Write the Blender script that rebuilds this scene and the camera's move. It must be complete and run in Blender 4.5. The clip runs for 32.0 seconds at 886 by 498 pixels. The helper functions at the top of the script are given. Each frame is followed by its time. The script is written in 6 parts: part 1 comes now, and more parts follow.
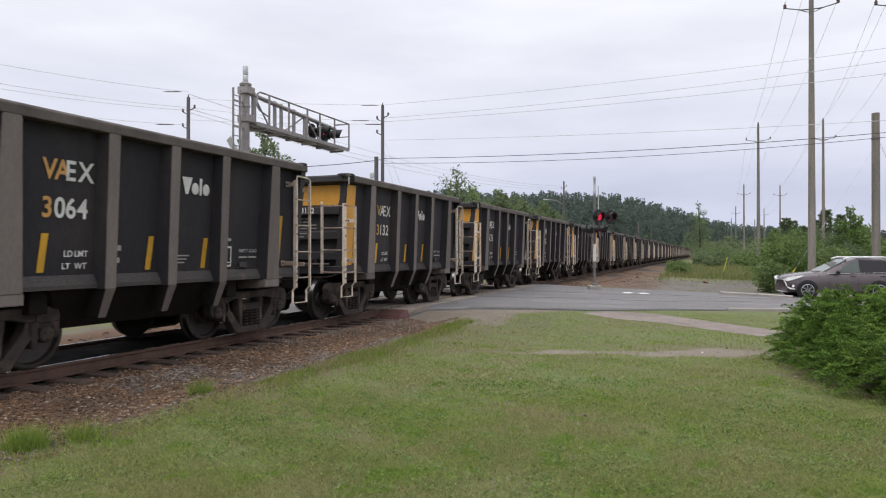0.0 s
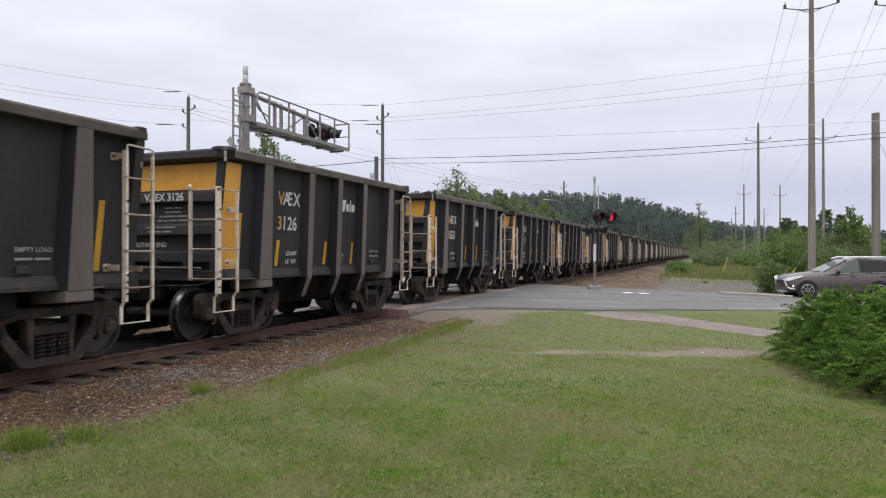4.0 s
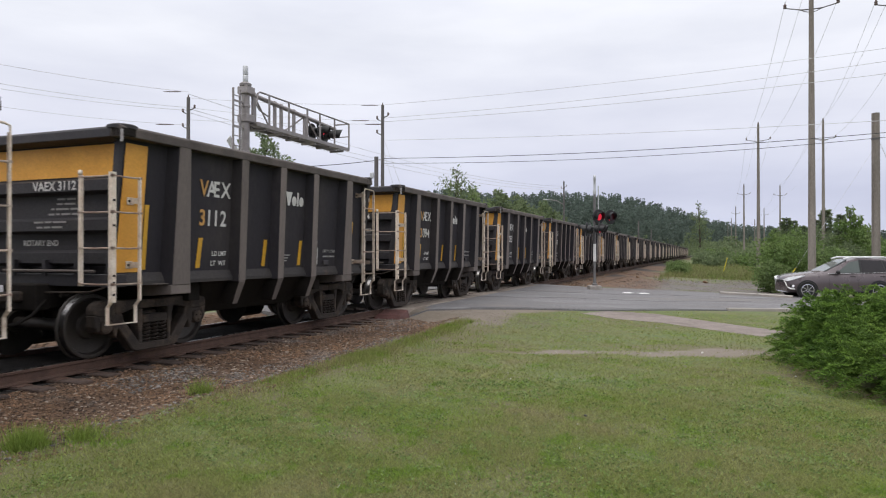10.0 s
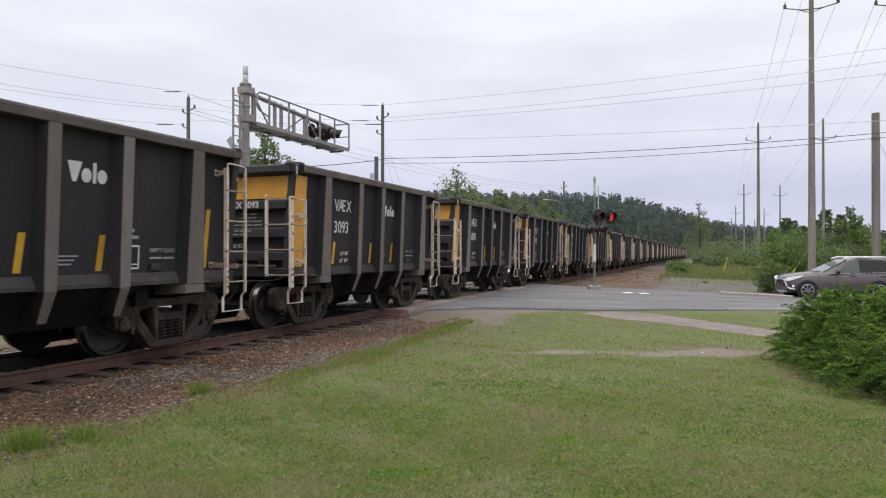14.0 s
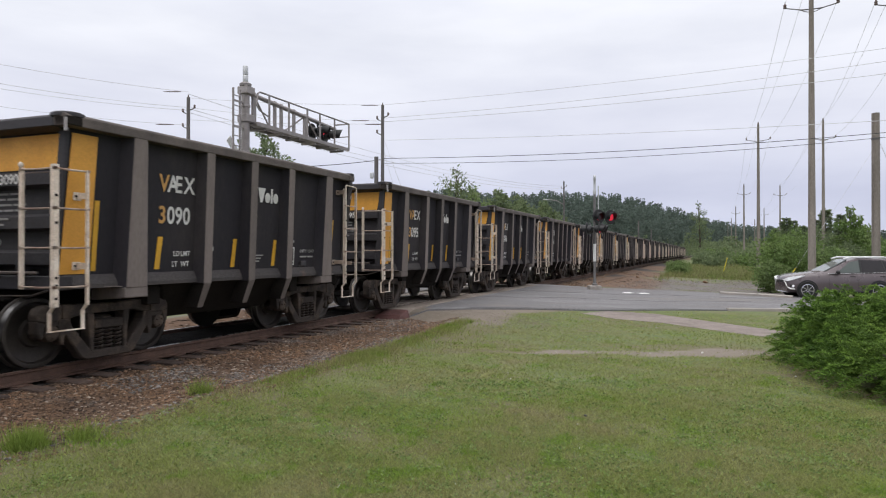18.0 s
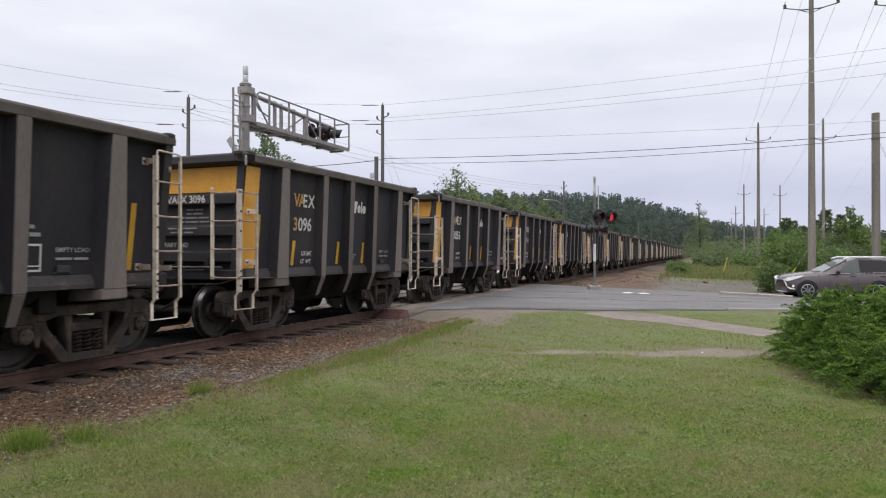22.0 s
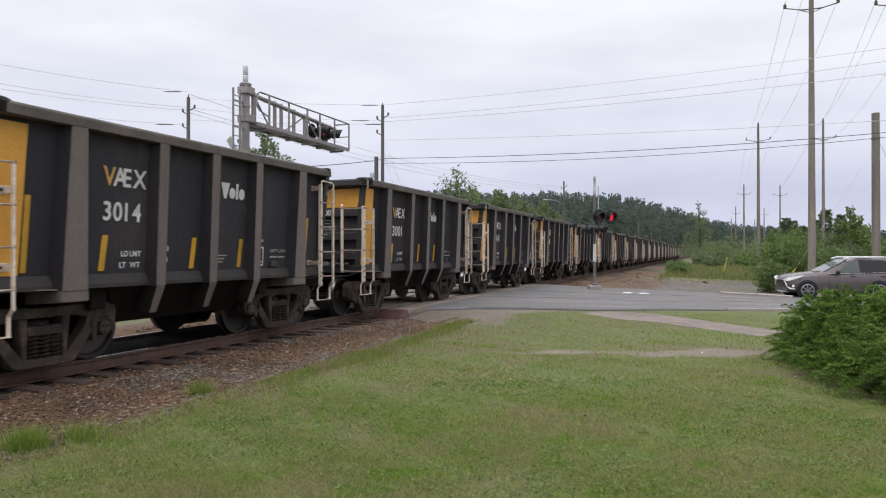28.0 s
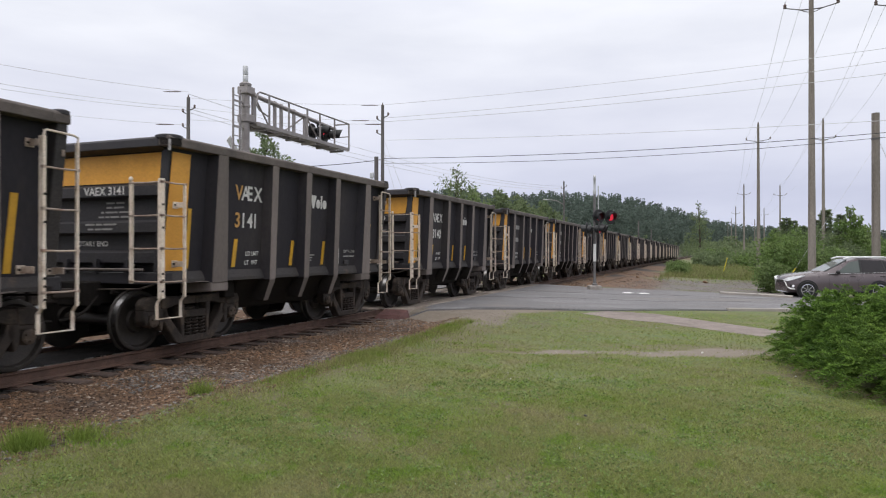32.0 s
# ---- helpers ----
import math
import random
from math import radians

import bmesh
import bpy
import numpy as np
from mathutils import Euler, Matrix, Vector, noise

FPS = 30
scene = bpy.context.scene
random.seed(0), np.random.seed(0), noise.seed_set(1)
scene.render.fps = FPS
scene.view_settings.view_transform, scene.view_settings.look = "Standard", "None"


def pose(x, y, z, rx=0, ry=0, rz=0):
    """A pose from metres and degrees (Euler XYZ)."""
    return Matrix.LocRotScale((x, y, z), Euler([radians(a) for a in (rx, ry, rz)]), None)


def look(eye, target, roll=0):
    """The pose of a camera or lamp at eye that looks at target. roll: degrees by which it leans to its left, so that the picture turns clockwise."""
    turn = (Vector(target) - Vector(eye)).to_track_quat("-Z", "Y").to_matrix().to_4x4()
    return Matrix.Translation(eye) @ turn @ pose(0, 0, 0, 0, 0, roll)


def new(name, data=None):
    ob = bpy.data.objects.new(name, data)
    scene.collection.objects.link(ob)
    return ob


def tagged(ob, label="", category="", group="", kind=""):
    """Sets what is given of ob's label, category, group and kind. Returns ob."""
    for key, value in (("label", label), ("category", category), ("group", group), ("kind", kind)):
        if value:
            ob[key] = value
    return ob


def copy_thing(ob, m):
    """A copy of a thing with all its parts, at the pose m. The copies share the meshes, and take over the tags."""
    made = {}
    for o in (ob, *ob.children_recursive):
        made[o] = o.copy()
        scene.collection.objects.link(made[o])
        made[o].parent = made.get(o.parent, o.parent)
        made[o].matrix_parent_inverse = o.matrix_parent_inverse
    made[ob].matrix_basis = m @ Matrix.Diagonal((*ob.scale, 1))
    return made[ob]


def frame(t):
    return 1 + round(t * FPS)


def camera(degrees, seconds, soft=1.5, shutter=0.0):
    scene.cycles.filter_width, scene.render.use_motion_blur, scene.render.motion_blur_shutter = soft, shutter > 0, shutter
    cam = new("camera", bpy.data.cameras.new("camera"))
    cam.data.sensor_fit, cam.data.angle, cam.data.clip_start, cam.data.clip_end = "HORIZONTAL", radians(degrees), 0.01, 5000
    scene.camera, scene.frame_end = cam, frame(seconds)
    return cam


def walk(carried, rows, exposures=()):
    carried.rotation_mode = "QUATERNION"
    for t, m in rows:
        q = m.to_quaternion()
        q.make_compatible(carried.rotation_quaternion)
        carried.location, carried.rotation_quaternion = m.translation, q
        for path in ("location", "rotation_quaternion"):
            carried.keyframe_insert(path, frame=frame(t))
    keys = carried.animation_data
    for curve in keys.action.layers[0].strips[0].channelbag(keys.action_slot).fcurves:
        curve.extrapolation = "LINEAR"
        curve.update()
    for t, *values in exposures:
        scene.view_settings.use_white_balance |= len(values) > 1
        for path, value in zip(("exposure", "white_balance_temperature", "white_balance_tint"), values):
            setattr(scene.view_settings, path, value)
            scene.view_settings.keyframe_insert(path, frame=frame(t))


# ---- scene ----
# The track runs straight past the camera; s is the way along it, l the way from its middle towards the camera's side.
THETA = radians(21.358)
ST, CT = math.sin(THETA), math.cos(THETA)
OFF = 8.59                       # from the camera to the middle of the track
EYE = 1.43                       # the camera over the rail heads, which lie at z = 0
HEADING = 90 - 21.358            # degrees, the track's direction in the plan
PITCH = 8.5122                   # from car to car
FIRST = 7.5344                   # middle of the first car at the start
CAR_SHIFTS = [-0.01, -0.001, 0.002, -0.003, 0.021, -0.02, -0.021, 0.001, 0.031, 0.021, -0.016, -0.001, -0.005, 0.003]   # per-car offsets along the track, fitted to the camera's view
CARS = 33


def at(s, l, z=0.0):
    d = OFF - l
    return Vector((-d * CT + s * ST, d * ST + s * CT, z))


def travel(t):
    u = t / 10
    return 30.68344 * u + 1.03607 * u ** 2 - 0.47962 * u ** 3 + 0.263855 * u ** 4 - 0.040302 * u ** 5


# ---- camera, light ----
cam = camera(66.0, 32.0, soft=1.1, shutter=0.25)
walk(cam, [(0, pose(0, 0, EYE, 90.33, 0, 0)), (32, pose(0, 0, EYE, 90.33, 0, 0))], [(0, 0.0), (32, 0.0)])

SUN_EL, SUN_AZ = radians(58), radians(215)


def make_world():
    w = bpy.data.worlds.new("overcast_sky")
    scene.world = w
    w.use_nodes = True
    n, k = w.node_tree.nodes, w.node_tree.links
    n.clear()
    out, bg = n.new("ShaderNodeOutputWorld"), n.new("ShaderNodeBackground")
    sky = n.new("ShaderNodeTexSky")
    sky.sky_type, sky.sun_disc, sky.sun_elevation, sky.sun_rotation = "NISHITA", False, SUN_EL, SUN_AZ
    sky.dust_density = 4
    dim = n.new("ShaderNodeMix")
    dim.data_type, dim.blend_type = "RGBA", "MULTIPLY"
    dim.inputs["Factor"].default_value = 1
    dim.inputs[7].default_value = (0.11, 0.11, 0.11, 1)
    k.new(sky.outputs[0], dim.inputs[6])
    tc, sep = n.new("ShaderNodeTexCoord"), n.new("ShaderNodeSeparateXYZ")
    k.new(tc.outputs["Generated"], sep.inputs[0])
    ramp = n.new("ShaderNodeValToRGB")       # an overcast layer, brighter towards the zenith
    e = ramp.color_ramp.elements
    e[0].position, e[0].color = 0.0, (0.64, 0.67, 0.83, 1)
    e[1].position, e[1].color = 1.0, (2.1, 2.1, 2.15, 1)
    for p, c in ((0.08, (0.665, 0.69, 0.845, 1)), (0.17, (0.82, 0.835, 0.945, 1)), (0.30, (0.905, 0.922, 0.995, 1)), (0.6, (1.5, 1.5, 1.55, 1))):
        q = e.new(p)
        q.color = c
    k.new(sep.outputs[2], ramp.inputs[0])
    mp = n.new("ShaderNodeMapping")
    mp.inputs["Scale"].default_value = (1.0, 1.0, 4.2)
    k.new(tc.outputs["Generated"], mp.inputs[0])
    noi = n.new("ShaderNodeTexNoise")
    noi.inputs["Scale"].default_value, noi.inputs["Detail"].default_value, noi.inputs["Roughness"].default_value = 3.2, 6, 0.5
    k.new(mp.outputs[0], noi.inputs["Vector"])
    band = n.new("ShaderNodeValToRGB")
    band.color_ramp.elements[0].position, band.color_ramp.elements[0].color = 0.3, (0.88, 0.888, 0.92, 1)
    band.color_ramp.elements[1].position, band.color_ramp.elements[1].color = 0.68, (1.06, 1.06, 1.055, 1)
    k.new(noi.outputs[0], band.inputs[0])
    mul = n.new("ShaderNodeMix")
    mul.data_type, mul.blend_type = "RGBA", "MULTIPLY"
    mul.inputs["Factor"].default_value = 1
    k.new(ramp.outputs[0], mul.inputs[6]), k.new(band.outputs[0], mul.inputs[7])
    mix = n.new("ShaderNodeMix")
    mix.data_type = "RGBA"
    mix.inputs["Factor"].default_value = 0.95
    k.new(dim.outputs[2], mix.inputs[6]), k.new(mul.outputs[2], mix.inputs[7])
    k.new(mix.outputs[2], bg.inputs[0]), k.new(bg.outputs[0], out.inputs[0])
    bg.inputs[1].default_value = 1.0


make_world()
lamp = bpy.data.lights.new("sun", "SUN")
lamp.energy, lamp.angle, lamp.color = 0.9, radians(25), (1.0, 0.96, 0.9)
sun = new("sun", lamp)
sun.matrix_world = look((0, 0, 0), (-math.sin(SUN_AZ) * math.cos(SUN_EL), -math.cos(SUN_AZ) * math.cos(SUN_EL), -math.sin(SUN_EL)))


# ---- materials ----
def material(name, a, b, rough=0.7, metal=0.0, scale=2.0, fine=40.0, bump=0.15, spread=0.1, extra=None, extra_at=(0.55, 0.7), extra_scale=1.3, stretch=(1, 1, 1), pieces=False, rnd=0.0, spec=0.4, coat=0.0, speck=None):
    """Two colours mixed by coarse noise, darkened by fine grain; extra: a third colour in patches; rnd: change from object (or piece) to object."""
    m = bpy.data.materials.new(name)
    m.use_nodes = True
    n, k = m.node_tree.nodes, m.node_tree.links
    bs = n["Principled BSDF"]
    tc, mp = n.new("ShaderNodeTexCoord"), n.new("ShaderNodeMapping")
    mp.inputs["Scale"].default_value = stretch
    k.new(tc.outputs["Object"], mp.inputs[0])
    vec = mp.outputs[0]

    def noi(sc, det=4, rgh=0.6):
        q = n.new("ShaderNodeTexNoise")
        q.inputs["Scale"].default_value, q.inputs["Detail"].default_value, q.inputs["Roughness"].default_value = sc, det, rgh
        k.new(vec, q.inputs["Vector"])
        return q.outputs[0]

    def mix(fac, x, y, kind="MIX"):
        q = n.new("ShaderNodeMix")
        q.data_type, q.blend_type = "RGBA", kind
        for s, v in ((q.inputs["Factor"], fac), (q.inputs[6], x), (q.inputs[7], y)):
            if isinstance(v, (int, float)):
                s.default_value = v
            elif isinstance(v, tuple):
                s.default_value = (*v, 1) if len(v) == 3 else v
            else:
                k.new(v, s)
        return q.outputs[2]

    def rng(v, lo, hi, to0, to1):
        q = n.new("ShaderNodeMapRange")
        q.inputs[1].default_value, q.inputs[2].default_value, q.inputs[3].default_value, q.inputs[4].default_value = lo, hi, to0, to1
        k.new(v, q.inputs[0])
        return q.outputs[0]

    coarse, grain = noi(scale), noi(fine, 3)
    col = mix(rng(coarse, 0.35, 0.65, 0, 1), a, b)
    if extra:
        col = mix(rng(noi(extra_scale, 6, 0.65), extra_at[0], extra_at[1], 0, 1), col, extra)
    shade = rng(grain, 0.3, 0.7, 1 - spread * 2, 1 + spread * 2)
    col = mix(1.0, col, shade, "MULTIPLY")
    if speck:                                  # some of the pieces take a colour of their own
        r = n.new("ShaderNodeNewGeometry").outputs["Random Per Island"]
        col = mix(rng(r, 1 - speck[1], 1 - speck[1] + 0.03, 0, 1), col, speck[0])
    if rnd:
        r = n.new("ShaderNodeNewGeometry").outputs["Random Per Island"] if pieces else n.new("ShaderNodeObjectInfo").outputs["Random"]
        col = mix(1.0, col, rng(r, 0, 1, 1 - rnd, 1 + rnd), "MULTIPLY")
    k.new(col, bs.inputs["Base Color"])
    k.new(rng(coarse, 0.3, 0.7, max(0.03, rough - 0.08), min(1, rough + 0.08)), bs.inputs["Roughness"])
    bs.inputs["Metallic"].default_value = metal
    bs.inputs["Specular IOR Level"].default_value = spec
    bs.inputs["Coat Weight"].default_value = coat
    if bump:
        bp = n.new("ShaderNodeBump")
        bp.inputs["Strength"].default_value, bp.inputs["Distance"].default_value = bump, 0.02
        k.new(grain, bp.inputs["Height"])
        k.new(bp.outputs[0], bs.inputs["Normal"])
    return m


def glow(name, colour, strength):
    m = bpy.data.materials.new(name)
    m.use_nodes = True
    bs = m.node_tree.nodes["Principled BSDF"]
    bs.inputs["Base Color"].default_value = (*colour, 1)
    bs.inputs["Emission Color"].default_value = (*colour, 1)
    bs.inputs["Emission Strength"].default_value = strength
    return m


CAR_BLACK = material("car_black", (0.024, 0.022, 0.027), (0.034, 0.031, 0.035), 0.62, 0, 0.9, 22, 0.04, 0.05, (0.066, 0.057, 0.053), (0.52, 0.88), 1.1, (1, 1, 0.45), rnd=0.2, spec=0.14)
CAR_POST = material("car_post_dusty", (0.165, 0.138, 0.126), (0.122, 0.103, 0.095), 0.8, 0, 1.6, 40, 0.1, 0.06, (0.075, 0.058, 0.052), (0.57, 0.75), 1.3, (1, 1, 0.3), rnd=0.18)
CAR_SILL = material("car_sill", (0.030, 0.027, 0.028), (0.045, 0.038, 0.036), 0.7, 0, 1.5, 40, 0.1, 0.14, (0.12, 0.075, 0.05), (0.60, 0.78), 2.2, (0.6, 1, 1), rnd=0.25)
CAR_RIM = material("car_rim", (0.108, 0.088, 0.078), (0.068, 0.057, 0.052), 0.75, 0, 2, 50, 0.2, 0.08, rnd=0.15)
CAR_END = material("car_end_black", (0.024, 0.022, 0.026), (0.033, 0.030, 0.033), 0.6, 0, 1.2, 30, 0.05, 0.12, (0.07, 0.06, 0.055), (0.55, 0.85), 0.9, rnd=0.12)
YELLOW = material("car_yellow", (0.70, 0.345, 0.05), (0.60, 0.290, 0.045), 0.5, 0, 1.4, 40, 0.04, 0.05, (0.28, 0.14, 0.03), (0.66, 0.85), 2.5, rnd=0.08)
REFLECT = material("reflector_yellow", (0.55, 0.30, 0.02), (0.42, 0.23, 0.02), 0.45, 0, 4, 60, 0.03, 0.08, rnd=0.15)
LADDER = material("ladder_cream", (0.66, 0.58, 0.50), (0.55, 0.45, 0.36), 0.7, 0, 5, 60, 0.15, 0.12, (0.26, 0.155, 0.10), (0.54, 0.72), 2.6, rnd=0.2)
RUNG = material("rung_brown", (0.26, 0.17, 0.13), (0.42, 0.35, 0.29), 0.7, 0, 5, 60, 0.1, 0.12, rnd=0.2)
TRUCK = material("truck_steel_dusty", (0.044, 0.033, 0.027), (0.022, 0.018, 0.016), 0.8, 0.1, 4, 60, 0.25, 0.15, (0.125, 0.088, 0.064), (0.50, 0.76), 3, rnd=0.2)
WHEEL = material("wheel_steel", (0.036, 0.031, 0.028), (0.050, 0.043, 0.039), 0.5, 0.5, 5, 60, 0.1, 0.12, rnd=0.1)
TREAD = material("wheel_tread", (0.25, 0.24, 0.235), (0.17, 0.165, 0.16), 0.32, 1.0, 6, 60, 0.03, 0.05)
EDGE_GLINT = material("edge_glint", (0.42, 0.40, 0.38), (0.20, 0.18, 0.17), 0.4, 0.6, 8, 60, 0.1, 0.1)
UNDER = material("underframe_black", (0.015, 0.013, 0.012), (0.022, 0.019, 0.017), 0.85, 0, 3, 50, 0.15, 0.12, rnd=0.1, spec=0.08)
ORE = material("ore_load", (0.035, 0.03, 0.028), (0.06, 0.05, 0.045), 0.9, 0, 6, 30, 0.6, 0.2)
WHITE = material("letter_white", (0.62, 0.61, 0.59), (0.52, 0.51, 0.49), 0.6, 0, 5, 40, 0.03, 0.06)
ORANGE = material("letter_orange", (0.53, 0.29, 0.085), (0.42, 0.23, 0.075), 0.6, 0, 5, 40, 0.03, 0.06)
GREYTEXT = material("letter_grey", (0.30, 0.29, 0.28), (0.24, 0.23, 0.22), 0.6, 0, 5, 40, 0.03, 0.06)
RAIL = material("rail_rust", (0.115, 0.066, 0.048), (0.075, 0.046, 0.036), 0.75, 0.2, 5, 60, 0.2, 0.15)
SHINE = material("rail_head_polished", (0.30, 0.29, 0.28), (0.22, 0.20, 0.19), 0.28, 1.0, 6, 60, 0.03, 0.06)
TIE = material("tie_timber", (0.085, 0.055, 0.042), (0.045, 0.032, 0.026), 0.9, 0, 3, 50, 0.4, 0.2, stretch=(1, 1, 1), rnd=0.25)
STONE = material("ballast_stone", (0.150, 0.086, 0.047), (0.084, 0.054, 0.036), 0.9, 0, 1.1, 60, 0.3, 0.15, (0.130, 0.122, 0.114), (0.54, 0.72), 0.7, pieces=True, rnd=0.7, speck=((0.165, 0.135, 0.108), 0.07))
# Dark tone carries the shade under the passing cars.
SHADED_STONE = material("ballast_shaded", (0.035, 0.029, 0.025), (0.022, 0.019, 0.017), 0.85, 0, 1.5, 45, 0.4, 0.2, pieces=True, rnd=0.4)
GREYSTONE = material("gravel_grey", (0.20, 0.166, 0.146), (0.125, 0.104, 0.092), 0.9, 0, 1.5, 45, 0.2, 0.1, pieces=True, rnd=0.5)
PALESTONE = material("ballast_pale", (0.160, 0.150, 0.142), (0.085, 0.078, 0.073), 0.9, 0, 4, 45, 0.2, 0.1, pieces=True, rnd=0.6)
ASPHALT = material("asphalt", (0.175, 0.168, 0.170), (0.112, 0.110, 0.115), 0.9, 0, 0.5, 45, 0.3, 0.25, (0.19, 0.172, 0.16), (0.50, 0.70), 0.5, stretch=(0.5, 1.6, 1))
# Near-black: shade beneath the train is painted into the fines.
SHADED_SPILL = material("ore_fines_shaded", (0.016, 0.014, 0.013), (0.009, 0.008, 0.008), 0.95, 0, 2.5, 60, 0.5, 0.25, spec=0.1)
TAR = material("tar_line", (0.070, 0.068, 0.070), (0.095, 0.092, 0.092), 0.8, 0, 4, 60, 0.1, 0.1)
PANEL = material("crossing_panel", (0.31, 0.26, 0.215), (0.22, 0.18, 0.15), 0.85, 0, 2, 50, 0.2, 0.12, rnd=0.15)
REDSTEEL = material("ramp_red_oxide", (0.115, 0.048, 0.042), (0.075, 0.036, 0.032), 0.8, 0, 3, 50, 0.2, 0.12)
CONCRETE = material("concrete", (0.34, 0.31, 0.28), (0.27, 0.25, 0.23), 0.9, 0, 1.5, 60, 0.2, 0.12, (0.20, 0.18, 0.15), (0.55, 0.75), 1.5)
PATH = material("path_concrete_worn", (0.235, 0.195, 0.175), (0.165, 0.135, 0.122), 0.95, 0, 2.2, 50, 0.5, 0.2, (0.12, 0.12, 0.07), (0.60, 0.72), 1.6)
PAINT = material("road_paint", (0.75, 0.74, 0.72), (0.6, 0.6, 0.58), 0.7, 0, 5, 60, 0.05, 0.1)
GALV = material("galvanised_steel", (0.30, 0.278, 0.275), (0.235, 0.215, 0.212), 0.55, 0.35, 3, 40, 0.06, 0.08, rnd=0.08)
MAST = material("mast_grey", (0.165, 0.158, 0.158), (0.125, 0.118, 0.116), 0.6, 0.2, 3, 40, 0.06, 0.08)
ALU = material("bright_cap", (0.55, 0.56, 0.57), (0.45, 0.46, 0.47), 0.4, 0.5, 6, 60, 0.05, 0.06)
BLACK = material("signal_black", (0.012, 0.012, 0.013), (0.02, 0.02, 0.021), 0.5, 0, 4, 50, 0.05, 0.1)
WHITEPAINT = material("mast_white_sleeve", (0.7, 0.7, 0.68), (0.6, 0.6, 0.58), 0.6, 0, 4, 50, 0.05, 0.06)
LENS_ON = glow("signal_lens_lit", (0.75, 0.03, 0.06), 0.62)
LENS_OFF = material("signal_lens_dark", (0.045, 0.006, 0.008), (0.03, 0.005, 0.006), 0.15, 0, 5, 60, 0.02, 0.05)
POLEWOOD = material("pole_wood_weathered", (0.23, 0.205, 0.18), (0.165, 0.145, 0.125), 0.9, 0, 1.5, 30, 0.35, 0.15, (0.09, 0.08, 0.07), (0.56, 0.75), 1.4, (3, 3, 0.25), rnd=0.12)
WIRE = material("wire_grey", (0.52, 0.52, 0.54), (0.58, 0.58, 0.60), 0.6, 0.2, 3, 40, 0, 0.05)
CABLE = material("cable_black", (0.02, 0.02, 0.022), (0.03, 0.03, 0.032), 0.6, 0, 3, 40, 0, 0.05)
INSUL = material("insulator_porcelain", (0.10, 0.07, 0.06), (0.14, 0.1, 0.09), 0.3, 0, 3, 40, 0, 0.05)
GUARD = material("guy_guard_yellow", (0.62, 0.50, 0.04), (0.5, 0.4, 0.03), 0.5, 0, 4, 40, 0.03, 0.05)
POLEDARK = material("pole_wood_dark", (0.145, 0.135, 0.132), (0.10, 0.093, 0.09), 0.9, 0, 1.5, 30, 0.35, 0.15, stretch=(3, 3, 0.25), rnd=0.12)
BARK = material("bark", (0.09, 0.075, 0.06), (0.06, 0.05, 0.04), 0.95, 0, 4, 30, 0.5, 0.2, stretch=(2, 2, 0.4))


def leaf_material(name, a, b, rnd=0.45, trans=0.25, **more):
    m = material(name, a, b, 0.6, 0, 0.8, 30, 0, 0.08, pieces=True, rnd=rnd, spec=0.2, **more)
    n, k = m.node_tree.nodes, m.node_tree.links
    bs, out = n["Principled BSDF"], n["Material Output"]
    tr = n.new("ShaderNodeBsdfTranslucent")
    add = n.new("ShaderNodeMixShader")
    add.inputs[0].default_value = trans
    k.new(bs.inputs["Base Color"].links[0].from_socket, tr.inputs[0])
    k.new(bs.outputs[0], add.inputs[1]), k.new(tr.outputs[0], add.inputs[2]), k.new(add.outputs[0], out.inputs[0])
    return m


GRASS = leaf_material("grass_blades", (0.212, 0.265, 0.063), (0.272, 0.256, 0.118), 0.30, 0.45, extra=(0.160, 0.250, 0.036), extra_at=(0.54, 0.62), extra_scale=2.6)
VIVID = leaf_material("grass_lush", (0.185, 0.265, 0.050), (0.225, 0.280, 0.072), 0.35, 0.45)
CLOVER = leaf_material("clover_leaves", (0.150, 0.225, 0.060), (0.205, 0.270, 0.100), 0.45, 0.35)
STRAW = leaf_material("grass_straw", (0.30, 0.245, 0.14), (0.36, 0.31, 0.20), 0.35, 0.3)
TALLGRASS = leaf_material("grass_tall", (0.155, 0.205, 0.055), (0.225, 0.205, 0.105), 0.35, 0.4)
YEW = leaf_material("yew_needles", (0.064, 0.126, 0.022), (0.092, 0.152, 0.029), 0.40, 0.3)
YEWTIP = leaf_material("yew_new_growth", (0.144, 0.255, 0.046), (0.196, 0.297, 0.060), 0.30, 0.4)
LEAF = leaf_material("leaf_green", (0.129, 0.205, 0.063), (0.167, 0.230, 0.075), 0.4, 0.4)
LEAFPALE = leaf_material("leaf_pale", (0.150, 0.222, 0.080), (0.185, 0.24, 0.092), 0.35, 0.4)
CONIFER = leaf_material("conifer_dark", (0.138, 0.188, 0.106), (0.175, 0.213, 0.112), 0.4, 0.4)
# Bluer and paler than near leaves: distance haze is mixed into this colour.
HAZED_WOODS = leaf_material("woods_hazed", (0.101, 0.134, 0.114), (0.123, 0.154, 0.125), 0.12, 0.5)
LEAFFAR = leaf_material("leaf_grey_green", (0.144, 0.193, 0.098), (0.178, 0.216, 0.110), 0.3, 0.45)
# Ground of the hillside; on the yew's core it paints leaf shade.
SOIL_AND_SHADE = material("undergrowth_and_shade", (0.03, 0.04, 0.018), (0.05, 0.055, 0.025), 0.95, 0, 0.2, 4, 0.3, 0.2)


